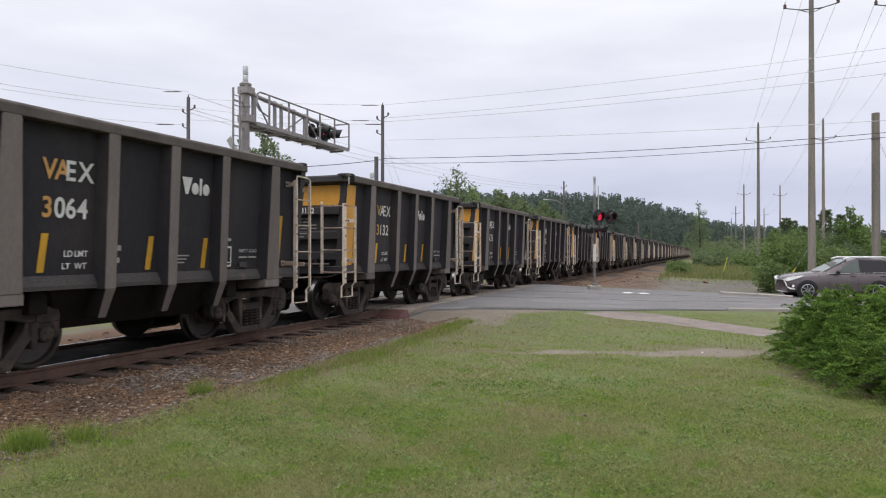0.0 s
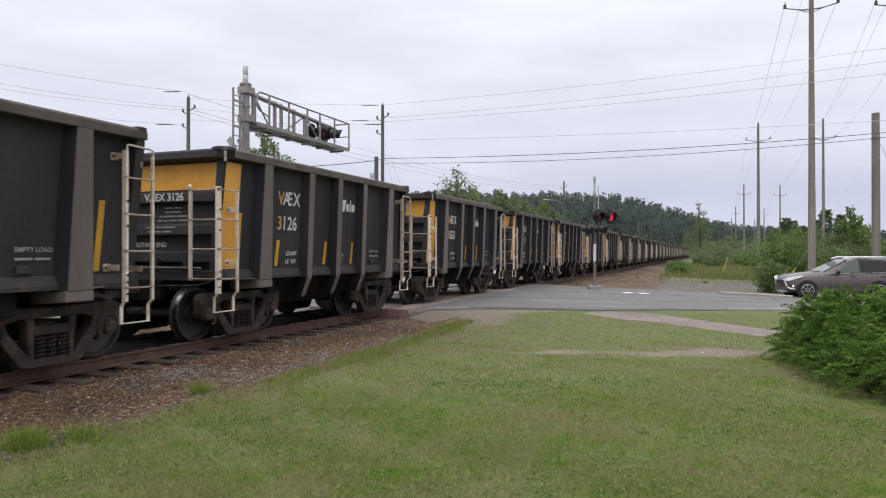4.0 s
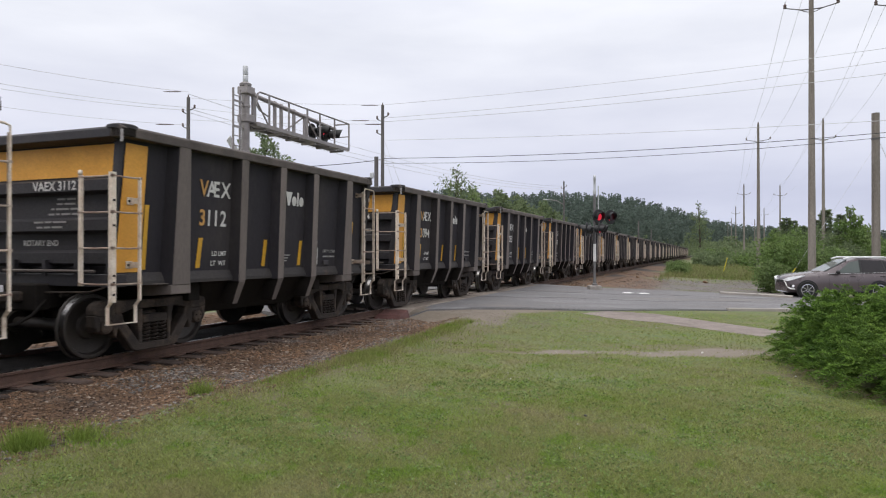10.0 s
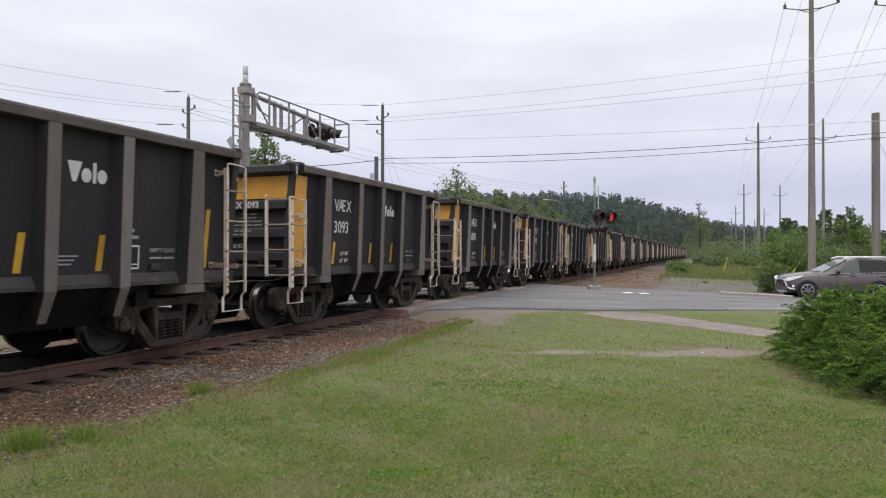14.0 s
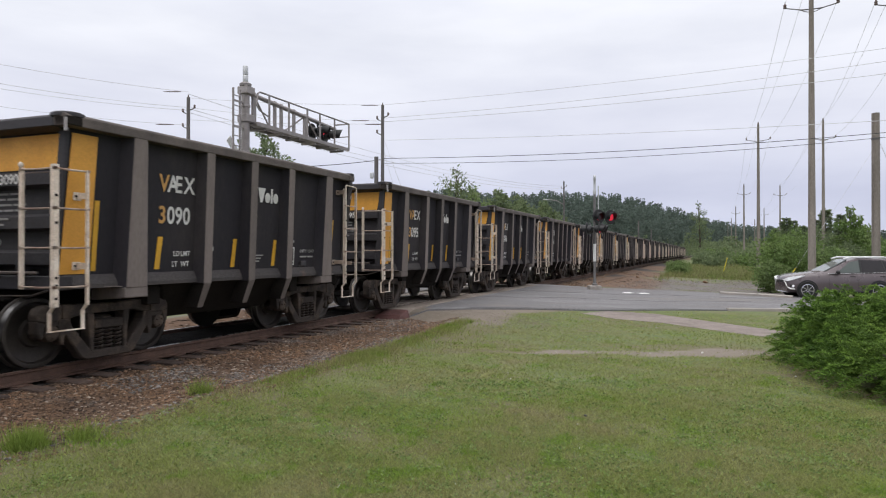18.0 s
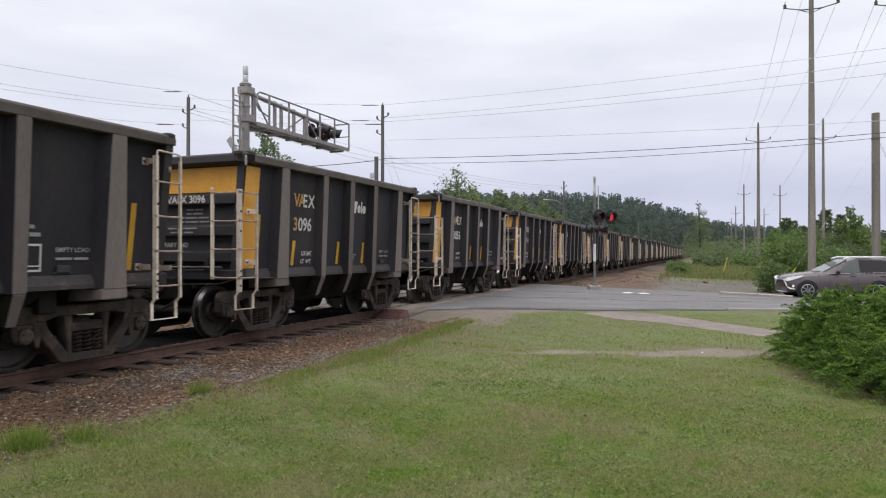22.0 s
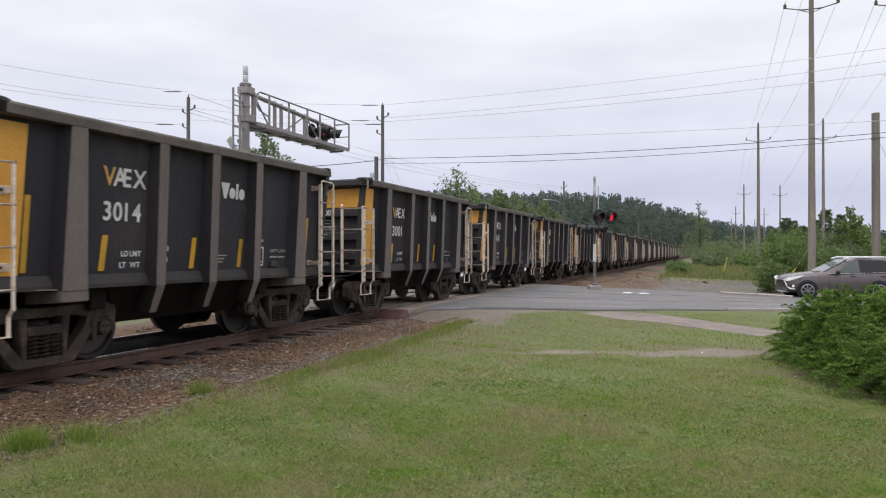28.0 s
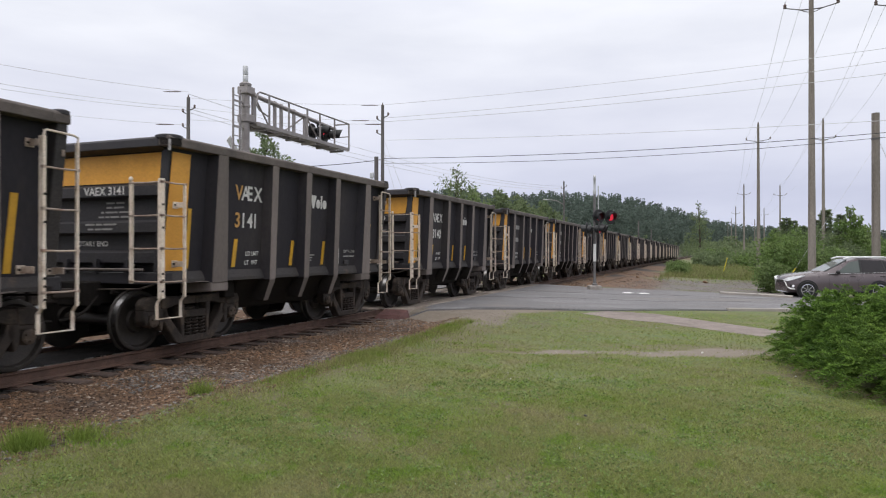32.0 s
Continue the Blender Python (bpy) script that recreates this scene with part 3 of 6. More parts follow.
    stones("grey_ballast", "fresh grey ballast stones among the rusty ones", PALESTONE, ((6.3, 7.9, 1.5, 2.1, 750, 0.016), (6.9, 9.2, 2.2, 3.1, 950, 0.016), (9.2, 12.5, 2.5, 3.3, 800, 0.018), (2, 6.5, 2.8, 3.4, 450, 0.014), (12.5, 15.4, 1.3, 2.4, 500, 0.02)))
    stones("stained_ballast", "dark ballast stones beside the rails, train's shade in their colour", SHADED_STONE, ((-2, 15.5, -1.3, -0.85, 900, 0.027), (-2, 15.5, 0.82, 1.1, 2600, 0.016)))
    stones("gravel", "loose grey gravel beside the road and crossing", GREYSTONE, ((32, 48, 4.5, 13, 5000, 0.022), (14.2, 17.0, 1.6, 5.2, 1500, 0.011), (14.4, 15.3, 0.9, 1.9, 500, 0.02)))


make_track()

# ---- the train ----
def letters(text, height, mat, wide=1.0, shear=0.0):
    """A flat mesh of some letters, its lower left corner at the origin, in the plane of x and z, read from the side of lesser y."""
    cu = bpy.data.curves.new("letters", "FONT")
    cu.body, cu.size, cu.extrude, cu.offset = text, 1.0, 0.0, 0.02
    ob = bpy.data.objects.new("letters", cu)
    me = bpy.data.meshes.new_from_object(ob)
    bpy.data.objects.remove(ob), bpy.data.curves.remove(cu)
    v = np.zeros(len(me.vertices) * 3, dtype=np.float32)
    me.vertices.foreach_get("co", v)
    v = v.reshape(-1, 3)
    k = height / 0.69
    out = np.stack([(v[:, 0] - v[:, 0].min()) * k * wide, np.zeros(len(v)), v[:, 1] * k], -1)
    me.vertices.foreach_set("co", out.astype(np.float32).ravel())
    me.update()
    me.materials.clear()
    me.materials.append(mat)
    return me


ENDS = {-1: 3.51, 1: 3.42}        # from the middle to the rim of the rotary end and of the brake end
SHEET_TOP, SHEET_LOW = 1.42, 1.33   # half widths of the side sheets
Z_RIM, Z_SILL = 2.935, 1.02


def skin(z):
    return SHEET_LOW + (SHEET_TOP - SHEET_LOW) * (z - Z_SILL) / (Z_RIM - Z_SILL)


def on_side(x, z, proud=0.012):
    """Pose of flat lettering on the side sheet that faces the camera."""
    lean = math.degrees(math.atan((SHEET_TOP - SHEET_LOW) / (Z_RIM - Z_SILL)))
    return pose(x, -skin(z) - proud, z, lean, 0, 0)


def wheelset_mesh():
    sh = Shape()
    for sgn in (-1, 1):
        prof = [(0.07, 0.60), (0.16, 0.60), (0.17, 0.655), (0.33, 0.70), (0.37, 0.685), (0.462, 0.685), (0.466, 0.70), (0.462, 0.715), (0.441, 0.728), (0.436, 0.815), (0.425, 0.82), (0.385, 0.815), (0.36, 0.765), (0.18, 0.735), (0.16, 0.78), (0.09, 0.785), (0.085, 0.95)]
        sh.lathe(prof, lambda a, b, w: (a, sgn * w, b), 24)
    return sh.tube([(0, -0.7, 0), (0, 0.7, 0)], 0.085, 12)


def make_truck(car, x):
    tk = part("truck", Shape().box(-0.19, 0.19, -0.93, 0.93, 0.36, 0.60), TRUCK, car, "dusty cast-steel two-axle truck", 0.03, place=pose(x, 0, 0))
    fr = Shape()
    to3 = lambda u, v, w: (u, w, v)
    side = []
    for a in (-1, 1):
        side.append([(a * u, v) for u, v in ((0.0, 0.645), (0.42, 0.645), (0.60, 0.60), (0.72, 0.60), (0.72, 0.79), (0.42, 0.775), (0.0, 0.765))])
        side.append([(a * u, v) for u, v in ((0.72, 0.60), (0.78, 0.575), (0.95, 0.575), (1.055, 0.60), (1.06, 0.68), (1.02, 0.745), (0.93, 0.785), (0.72, 0.79))])
        side.append([(a * u, v) for u, v in ((0.955, 0.58), (1.058, 0.605), (1.045, 0.45), (1.00, 0.375), (0.965, 0.40))])
        side.append([(a * u, v) for u, v in ((0.61, 0.61), (0.765, 0.61), (0.765, 0.42), (0.735, 0.30), (0.69, 0.27), (0.67, 0.40), (0.61, 0.44))])
        side.append([(a * u, v) for u, v in ((0.60, 0.61), (0.69, 0.61), (0.70, 0.45), (0.42, 0.075), (0.33, 0.045), (0.27, 0.06), (0.29, 0.17), (0.36, 0.25), (0.57, 0.50))])
        side.append([(a * u, v) for u, v in ((0.235, 0.14), (0.30, 0.15), (0.315, 0.40), (0.35, 0.65), (0.235, 0.65))])
    side.append([(-0.34, 0.05), (0.34, 0.05), (0.31, 0.16), (-0.31, 0.16)])
    side.append([(-0.235, 0.43), (0.235, 0.43), (0.235, 0.55), (-0.235, 0.55)])
    for q in side:
        fr.prism(q, to3, -0.085, 0.085)
    frame_mesh = mesh_of("side_frame", fr, TRUCK, 0.014)
    turns = [(0.055 * math.cos(j * 0.95), 0.055 * math.sin(j * 0.95), 0.165 + 0.255 * j / 33) for j in range(34)]
    coil_mesh = mesh_of("spring", Shape().tube(turns, 0.0145, 4), TRUCK)
    cap = Shape().lathe([(0.105, -0.10), (0.11, 0.03), (0.098, 0.06), (0.095, 0.095), (0.07, 0.108), (0.03, 0.112)], lambda a, b, w: (a, -w, b), 16)
    for j in range(3):
        a = 0.5 + j * 2.094
        cap.lathe([(0.016, 0.10), (0.016, 0.125), (0.009, 0.128)], lambda p, q, w: (0.052 * math.cos(a) + p, -w, 0.052 * math.sin(a) + q), 6)
    cap.box(-0.10, 0.10, -0.07, 0.085, 0.085, 0.145)
    cap_mesh = mesh_of("bearing_cap", cap, TRUCK)
    # Dark plates added behind the coils to stop light showing through.
    backing = mesh_of("spring_plank", Shape().box(-0.26, 0.26, -0.03, 0.03, 0.12, 0.44), UNDER, 0.01)
    for y, turn in ((-1.0, 0), (1.0, 180)):
        part("spring_plank", backing, None, tk, place=pose(0, y * 0.86, 0))
        part("side_frame", frame_mesh, None, tk, "arched cast side frame", place=pose(0, y, 0))
        for u in (-0.15, 0.0, 0.15):
            part("spring", coil_mesh, None, tk, place=pose(u, y * 1.05, 0))
        for ax in (-0.866, 0.866):
            part("bearing_cap", cap_mesh, None, tk, place=pose(ax, y, 0.442, 0, 0, turn))
    return tk


def make_car():
    car = thing("ore_car", "black steel ore hopper car with dusty ribs and yellow end", "rail car", group="ore train")
    for sgn, nm in ((-1, "near"), (1, "off")):
        y = lambda z, o=0.0: sgn * (skin(z) + o)
        part("side_sheet", Shape().hexa([(-3.415, y(Z_SILL), Z_SILL), (3.3, y(Z_SILL), Z_SILL), (3.3, y(Z_SILL, -0.02), Z_SILL), (-3.415, y(Z_SILL, -0.02), Z_SILL),
                                         (-3.3, y(Z_RIM), Z_RIM), (3.3, y(Z_RIM), Z_RIM), (3.3, y(Z_RIM, -0.02), Z_RIM), (-3.3, y(Z_RIM, -0.02), Z_RIM)]), CAR_BLACK, car, "black side sheet")
        part("side_sill", Shape().prism([(1.22, 0.99), (1.40, 0.99), (1.40, 1.04), (1.355, 1.16), (1.33, 1.16), (1.22, 1.04)], lambda u, v, w: (w, sgn * u, v), -3.34, 3.34), CAR_SILL, car, "dusty side sill")
        for x in (-2.36, -0.99, 0.08, 1.16, 2.46):
            big = abs(x) > 2
            w = 0.11 if big else 0.088
            wl = 0.175 if big else 0.083
            k = 0.09 if big else 0.055
            me = mesh_of("post", Shape().hexa([(x - wl - k, sgn * 1.30, 0.97), (x + wl + k, sgn * 1.30, 0.97), (x + wl, sgn * 1.51, 0.97), (x - wl, sgn * 1.51, 0.97),
                                               (x - w - k, sgn * 1.39, 2.95), (x + w + k, sgn * 1.39, 2.95), (x + w, sgn * 1.585, 2.95), (x - w, sgn * 1.585, 2.95)]), [CAR_BLACK, CAR_POST], 0.01)
            for f in me.polygons:
                f.material_index = int(f.normal.y * sgn > 0.5)
            part("post", me, None, car, "dusty grey-brown side post with black flanks")
            if big:
                part("bolster_foot", Shape().hexa([(x - 0.2, sgn * 0.9, 0.80), (x + 0.2, sgn * 0.9, 0.80), (x + 0.2, sgn * 1.50, 0.84), (x - 0.2, sgn * 1.50, 0.84),
                                                   (x - 0.2, sgn * 0.9, 0.98), (x + 0.2, sgn * 0.9, 0.98), (x + 0.2, sgn * 1.50, 0.98), (x - 0.2, sgn * 1.50, 0.98)]), CAR_POST, car, "dusty bolster end", 0.012)
                a = -1 if x < 0 else 1
                part("gusset", Shape().hexa([(x + a * 0.17, sgn * 1.02, 0.985), (x + a * 0.17, sgn * 1.46, 0.985), (x + a * 0.62, sgn * 1.36, 1.0), (x + a * 0.62, sgn * 1.02, 1.0),
                                             (x + a * 0.17, sgn * 1.02, 1.0), (x + a * 0.17, sgn * 1.46, 1.0), (x + a * 0.62, sgn * 1.36, 1.015), (x + a * 0.62, sgn * 1.02, 1.015)]), CAR_POST, car)
            else:
                me = mesh_of("lower_post", Shape().hexa([(x - 0.06, sgn * 1.10, 0.60), (x + 0.06, sgn * 1.10, 0.60), (x + 0.06, sgn * 1.36, 0.60), (x - 0.06, sgn * 1.36, 0.60),
                                                         (x - 0.078, sgn * 1.22, 0.97), (x + 0.078, sgn * 1.22, 0.97), (x + 0.078, sgn * 1.51, 0.97), (x - 0.078, sgn * 1.51, 0.97)]), [UNDER, CAR_POST], 0.008)
                for f in me.polygons:
                    f.material_index = int(f.normal.y * sgn > 0.5)
                part("lower_post", me, None, car, "inward-slanting lower post")
        for x, z0, z1, w, tilt in ((-1.90, 1.20, 1.66, 0.09, 0.05), (-0.27, 1.20, 1.66, 0.09, 0.05), (0.83, 1.20, 1.66, 0.09, 0.05), (2.77, 1.2, 2.10, 0.09, 0.06), (-2.955, 1.2, 2.09, 0.07, 0.03)):
            part("reflector", Shape().hexa([(x, y(z0, 0.002), z0), (x + w, y(z0, 0.002), z0), (x + w, y(z0, 0.008), z0), (x, y(z0, 0.008), z0),
                                            (x + tilt, y(z1, 0.002), z1), (x + w + tilt, y(z1, 0.002), z1), (x + w + tilt, y(z1, 0.008), z1), (x + tilt, y(z1, 0.008), z1)]), REFLECT, car, "yellow reflective strip")
        z0, z1 = 1.17, 2.885
        part("side_patch", Shape().hexa([(-3.40, y(z0, 0.002), z0), (-2.98, y(z0, 0.002), z0), (-2.98, y(z0, 0.007), z0), (-3.40, y(z0, 0.007), z0),
                                         (-3.285, y(z1, 0.002), z1), (-2.915, y(z1, 0.002), z1), (-2.915, y(z1, 0.007), z1), (-3.285, y(z1, 0.007), z1)]), YELLOW, car, "yellow painted end panel")
    for sgn in (-1, 1):
        part("end_sheet", Shape().hexa([(sgn * 3.28, -1.33, 1.0), (sgn * 3.30, -1.33, 1.0), (sgn * 3.30, 1.33, 1.0), (sgn * 3.28, 1.33, 1.0),
                                        (sgn * 3.28, -1.42, 2.95), (sgn * 3.30, -1.42, 2.95), (sgn * 3.30, 1.42, 2.95), (sgn * 3.28, 1.42, 2.95)]), CAR_END, car, "black end sheet")
        for z in (2.33, 1.80, 1.36):
            part("end_rib", Shape().prism([(3.30, -0.11), (3.42, -0.07), (3.42, 0.07), (3.30, 0.11)], lambda u, v, w: (sgn * u, w, z + v), -1.29, 1.29), CAR_END, car)
        part("end_sill", Shape().box(min(sgn * 3.25, sgn * 3.46), max(sgn * 3.25, sgn * 3.46), -1.40, 1.40, 0.98, 1.15), CAR_END, car, bevel=0.01)
        for q in (-1, 1):
            xt, yt = (3.37, 1.412) if sgn < 0 else (3.41, 1.57)
            part("corner_post", Shape().hexa([(sgn * 3.25, q * 1.16, 0.98), (sgn * 3.44, q * 1.20, 0.98), (sgn * 3.44, q * 1.326, 0.98), (sgn * 3.25, q * 1.326, 0.98),
                                              (sgn * 3.27, q * 1.28, 2.945), (sgn * xt, q * 1.30, 2.945), (sgn * xt, q * yt, 2.945), (sgn * 3.27, q * yt, 2.945)]), CAR_END if sgn < 0 else CAR_SILL, car, bevel=0.012)
            sx = sgn * ENDS[sgn]
            # Solid box; on the rotary end its black is the shade of a hollow.
            part("corner_socket", Shape().box(min(sx, sx - sgn * 0.22), max(sx, sx - sgn * 0.22), min(q * 1.40, q * 1.60), max(q * 1.40, q * 1.60), 2.94, 3.045), UNDER if sgn < 0 else CAR_RIM, car, bevel=0.008)
            if sgn < 0:
                # Strip added for the highlight on the corner; brightness is in its colour.
                part("corner_pin", Shape().box(sx - 0.014, sx + 0.01, min(q * 1.565, q * 1.602), max(q * 1.565, q * 1.602), 2.86, 3.02), EDGE_GLINT, car, "bright strip painted as the corner's highlight", 0.004)
            rc = 0.19 if sgn < 0 else 0.10
            part("corner_cap", Shape().lathe([(rc, 3.05), (rc, 3.09), (rc - 0.03, 3.105)], lambda a, b, w: (sgn * (ENDS[sgn] - rc + 0.03) + a, q * (1.61 - rc) + b, w), 16), CAR_END, car, "rounded corner cap")
    part("end_band", Shape().hexa([(-3.312, -1.21, 2.46), (-3.303, -1.21, 2.46), (-3.303, 1.21, 2.46), (-3.312, 1.21, 2.46), (-3.312, -1.30, 2.88), (-3.303, -1.30, 2.88), (-3.303, 1.30, 2.88), (-3.312, 1.30, 2.88)]), YELLOW, car, "yellow painted band on the rotary end")
    rim = Shape()
    for q in (-1, 1):
        rim.prism([(1.38, Z_RIM), (1.59, Z_RIM), (1.59, 3.05), (1.56, 3.08), (1.40, 3.08), (1.38, 3.05)], lambda u, v, w: (w, q * u, v), -ENDS[-1], ENDS[1])
        part("end_rim", Shape().prism([(ENDS[q] - 0.21, Z_RIM), (ENDS[q], Z_RIM), (ENDS[q], 3.05), (ENDS[q] - 0.03, 3.078), (ENDS[q] - 0.19, 3.078), (ENDS[q] - 0.21, 3.05)], lambda u, v, w: (q * u, w, v), -1.379, 1.379), CAR_END, car, "dark end rim", 0.008)
        part("end_ledge", Shape().prism([(3.29, 2.90), (3.36, 2.90), (ENDS[q] - 0.03, Z_RIM + 0.002), (3.29, Z_RIM + 0.002)], lambda u, v, w: (q * u, w, v), -1.379, 1.379), CAR_END, car)
    part("top_rim", rim, CAR_RIM, car, "dusty brown top rim", bevel=0.008)
    # tub between the trucks, centre sill and drawbars
    part("tub", Shape().hexa([(-1.25, -0.85, 0.46), (1.25, -0.85, 0.46), (1.25, 0.85, 0.46), (-1.25, 0.85, 0.46), (-1.7, -1.3, 1.0), (1.7, -1.3, 1.0), (1.7, 1.3, 1.0), (-1.7, 1.3, 1.0)]), UNDER, car, "black sloping tub bottom", 0.02)
    part("centre_sill", Shape().box(-3.7, 3.7, -0.22, 0.22, 0.68, 0.99), UNDER, car, bevel=0.015)
    part("floor", Shape().box(-3.28, 3.28, -1.31, 1.31, 0.985, 1.02), UNDER, car)
    for sgn in (-1, 1):
        cp = Shape().box(min(sgn * 3.7, sgn * 4.12), max(sgn * 3.7, sgn * 4.12), -0.08, 0.08, 0.78, 0.92)
        cp.box(min(sgn * 4.0, sgn * 4.23), max(sgn * 4.0, sgn * 4.23), -0.17 if sgn > 0 else -0.05, 0.05 if sgn > 0 else 0.17, 0.72, 0.99)
        part("coupler", cp, TRUCK, car, "dusty steel knuckle coupler", 0.025)
        part("air_hose", Shape().tube([(sgn * 3.6, -0.35, 0.8), (sgn * 3.8, -0.36, 0.62), (sgn * 4.0, -0.33, 0.52), (sgn * 4.2, -0.3, 0.5)], 0.022, 8), UNDER, car)
    for sgn in (-1, 1):
        part("uncoupling_lever", Shape().tube([(sgn * 3.52, -1.3, 0.98), (sgn * 3.56, -1.1, 0.92), (sgn * 3.58, -0.3, 0.90), (sgn * 3.7, -0.15, 0.95)], 0.013, 6), TRUCK, car)
        part("striker", Shape().box(min(sgn * 3.5, sgn * 3.72), max(sgn * 3.5, sgn * 3.72), -0.32, 0.32, 0.66, 1.02), UNDER, car, bevel=0.02)
        part("end_pipe", Shape().tube([(sgn * 3.50, -1.1, 1.19), (sgn * 3.50, 0.6, 1.19)], 0.02, 6), CAR_POST, car)
        for y in (-0.75, -0.15, 0.45):
            part("end_bracket", Shape().box(min(sgn * 3.30, sgn * 3.48), max(sgn * 3.30, sgn * 3.48), y - 0.035, y + 0.035, 1.12, 1.34), CAR_END, car)
        # Cross bearers and brake cylinder are unseen, added to block light under the car.
        part("cross_bearer", Shape().box(sgn * 1.75 - 0.12, sgn * 1.75 + 0.12, -1.2, 1.2, 0.70, 0.98), UNDER, car, bevel=0.01)
    part("brake_cylinder", Shape().tube([(2.6, 0.5, 1.1), (3.2, 0.5, 1.1)], 0.13, 12), UNDER, car)
    part("air_pipe", Shape().tube([(-3.5, -0.5, 0.86), (-1.5, -0.5, 0.5), (1.5, -0.5, 0.5), (3.5, -0.5, 0.86)], 0.03, 6), UNDER, car)
    heap = []
    for i in range(23):
        for j in range(9):
            u, v = i / 22 * 2 - 1, j / 8 * 2 - 1
            heap.append((u * 3.27, v * 1.37, 2.62 + 0.44 * (1 - u ** 4) * (1 - abs(v) ** 2.2) + 0.06 * noise.noise((u * 9, v * 5, 2.0))))
    part("ore_heap", Shape().add(heap, [(i * 9 + j, (i + 1) * 9 + j, (i + 1) * 9 + j + 1, i * 9 + j + 1) for i in range(22) for j in range(8)]), ORE, car, "dark crushed ore")
    # ladders and steps
    def ladder(px, py, dx, dy, top, rungs, step):
        """Stiles from the given corner along (dx, dy), the first an angle iron with bolt holes, rungs between, a stirrup step below that jogs inwards."""
        sh, q = Shape(), Vector((px, py, 0))
        e = Vector((dx, dy, 0))
        a = -1 if py > 0 else 1                     # towards the middle of the track
        foot = 0.80 if step else 1.0
        def angle_iron(outline, x, y, s, z1):
            ring = [(x + u, y + s * v) for u, v in outline]
            sh.prism(ring if s > 0 else ring[::-1], lambda u, v, w: (u, v, w), foot, z1)
        if dx:
            wide = 0.05 if px < 0 else 0.028
            angle_iron(((-0.012, -0.006), (wide, -0.006), (wide, 0.006), (0, 0.006), (0, 0.062), (-0.012, 0.062)), px, py, a, top)
            angle_iron(((-0.024, -0.016), (0.006, -0.016), (0.006, 0.04), (-0.006, 0.04), (-0.006, -0.008), (-0.024, -0.008)), px + dx, py, a, top - 0.03)
        else:
            angle_iron(((-0.006, -0.026), (0.03, -0.026), (0.03, -0.016), (0.006, -0.016), (0.006, 0.026), (-0.006, 0.026)), px, py + dy, 1, top)
        lad = part("ladder", sh, LADDER, car, "cream steel ladder with rust stains")
        for z in rungs:
            part("rung", Shape().tube([q + Vector((0, 0, z)), q + e * 0.5 + Vector((0, 0, z - 0.006)), q + e + Vector((0, 0, z))], 0.0125, 6).box(px - 0.02, px + 0.02, py - 0.02, py + 0.02, z - 0.017, z + 0.017).box(px + dx - 0.018, px + dx + 0.018, py + dy - 0.018, py + dy + 0.018, z - 0.015, z + 0.015), RUNG, lad, "rusty brown rung")
        if dx:
            for z in (2.10, 1.78, 1.14, 1.05, 0.90):
                part("bolt", Shape().box(px - 0.004, px + 0.03, py - a * 0.013, py + a * 0.02, z - 0.014, z + 0.014), UNDER, lad)
        if step:
            for b in (q, q + e):
                s = Shape()
                for (o0, z0), (o1, z1) in zip(((0.0, 0.85), (0.01, 0.82), (0.085, 0.735), (0.085, 0.515)), ((0.01, 0.82), (0.085, 0.735), (0.085, 0.515))):
                    p0, p1 = b + Vector((0, a * o0, z0)), b + Vector((0, a * o1, z1))
                    s.hexa([p1 + Vector((u, v, 0)) for u, v in ((-0.024, -0.008), (0.024, -0.008), (0.024, 0.008), (-0.024, 0.008))] + [p0 + Vector((u, v, 0)) for u, v in ((-0.024, -0.008), (0.024, -0.008), (0.024, 0.008), (-0.024, 0.008))])
                part("step_iron", s, LADDER, lad, "bent rust-stained step iron")
            part("tread_bar", Shape().box(min(px, px + dx) - 0.02, max(px, px + dx) + 0.02, py + a * 0.085 - 0.02, py + a * 0.085 + 0.02, 0.505, 0.518), LADDER, lad)
        return lad
    low = (1.03, 1.492, 1.953, 2.415)
    high = (0.98, 1.457, 1.935, 2.41)
    for q in (-1, 1):
        ladder(-3.63, q * 1.56, 0.45, 0, 2.46, low, True)
        ladder(-3.63, q * 1.56, 0, -q * 0.56, 2.44, low, False)
        ladder(3.08, q * 1.58, 0.45, 0, 2.76, high, True)
        for x, z in ((-3.17, 1.27), (2.98, 1.24), (3.36, 1.22), (3.36, 2.60), (3.03, 2.68), (-3.19, 2.12)):
            br = part("bracket", Shape().box(x - 0.055, x + 0.055, min(q * (skin(z) + 0.002), q * (skin(z) + 0.02)), max(q * (skin(z) + 0.002), q * (skin(z) + 0.02)), z - 0.05, z + 0.05).box(x - 0.006, x + 0.006, min(q * skin(z), q * 1.565), max(q * skin(z), q * 1.565), z - 0.04, z + 0.04), RUNG if x > 0 else LADDER, car, "rusty bracket plate with two bolts" if x > 0 else "cream bracket plate with two bolts", 0.004)
            for u in (-0.028, 0.028):
                part("bolt", Shape().lathe([(0.016, 0.0), (0.016, 0.014), (0.006, 0.016)], lambda m1, m2, w: (x + u + m1, q * (skin(z) + 0.02 + w), z + m2), 6), UNDER, br)
    part("handrail", Shape().tube([(3.08, -1.58, 2.74), (3.09, -1.58, 2.82), (3.12, -1.58, 2.832), (3.47, -1.58, 2.82), (3.53, -1.58, 2.80), (3.53, -1.58, 2.70)], 0.014, 6), LADDER, car)
    for q in (-1, 1):
        part("finial", Shape().lathe([(0.004, 2.43), (0.024, 2.445), (0.032, 2.47), (0.024, 2.495), (0.004, 2.51)], lambda a, b, w: (-3.63 + a, q * 1.00 + b, w), 10), LADDER, car, smooth=True)
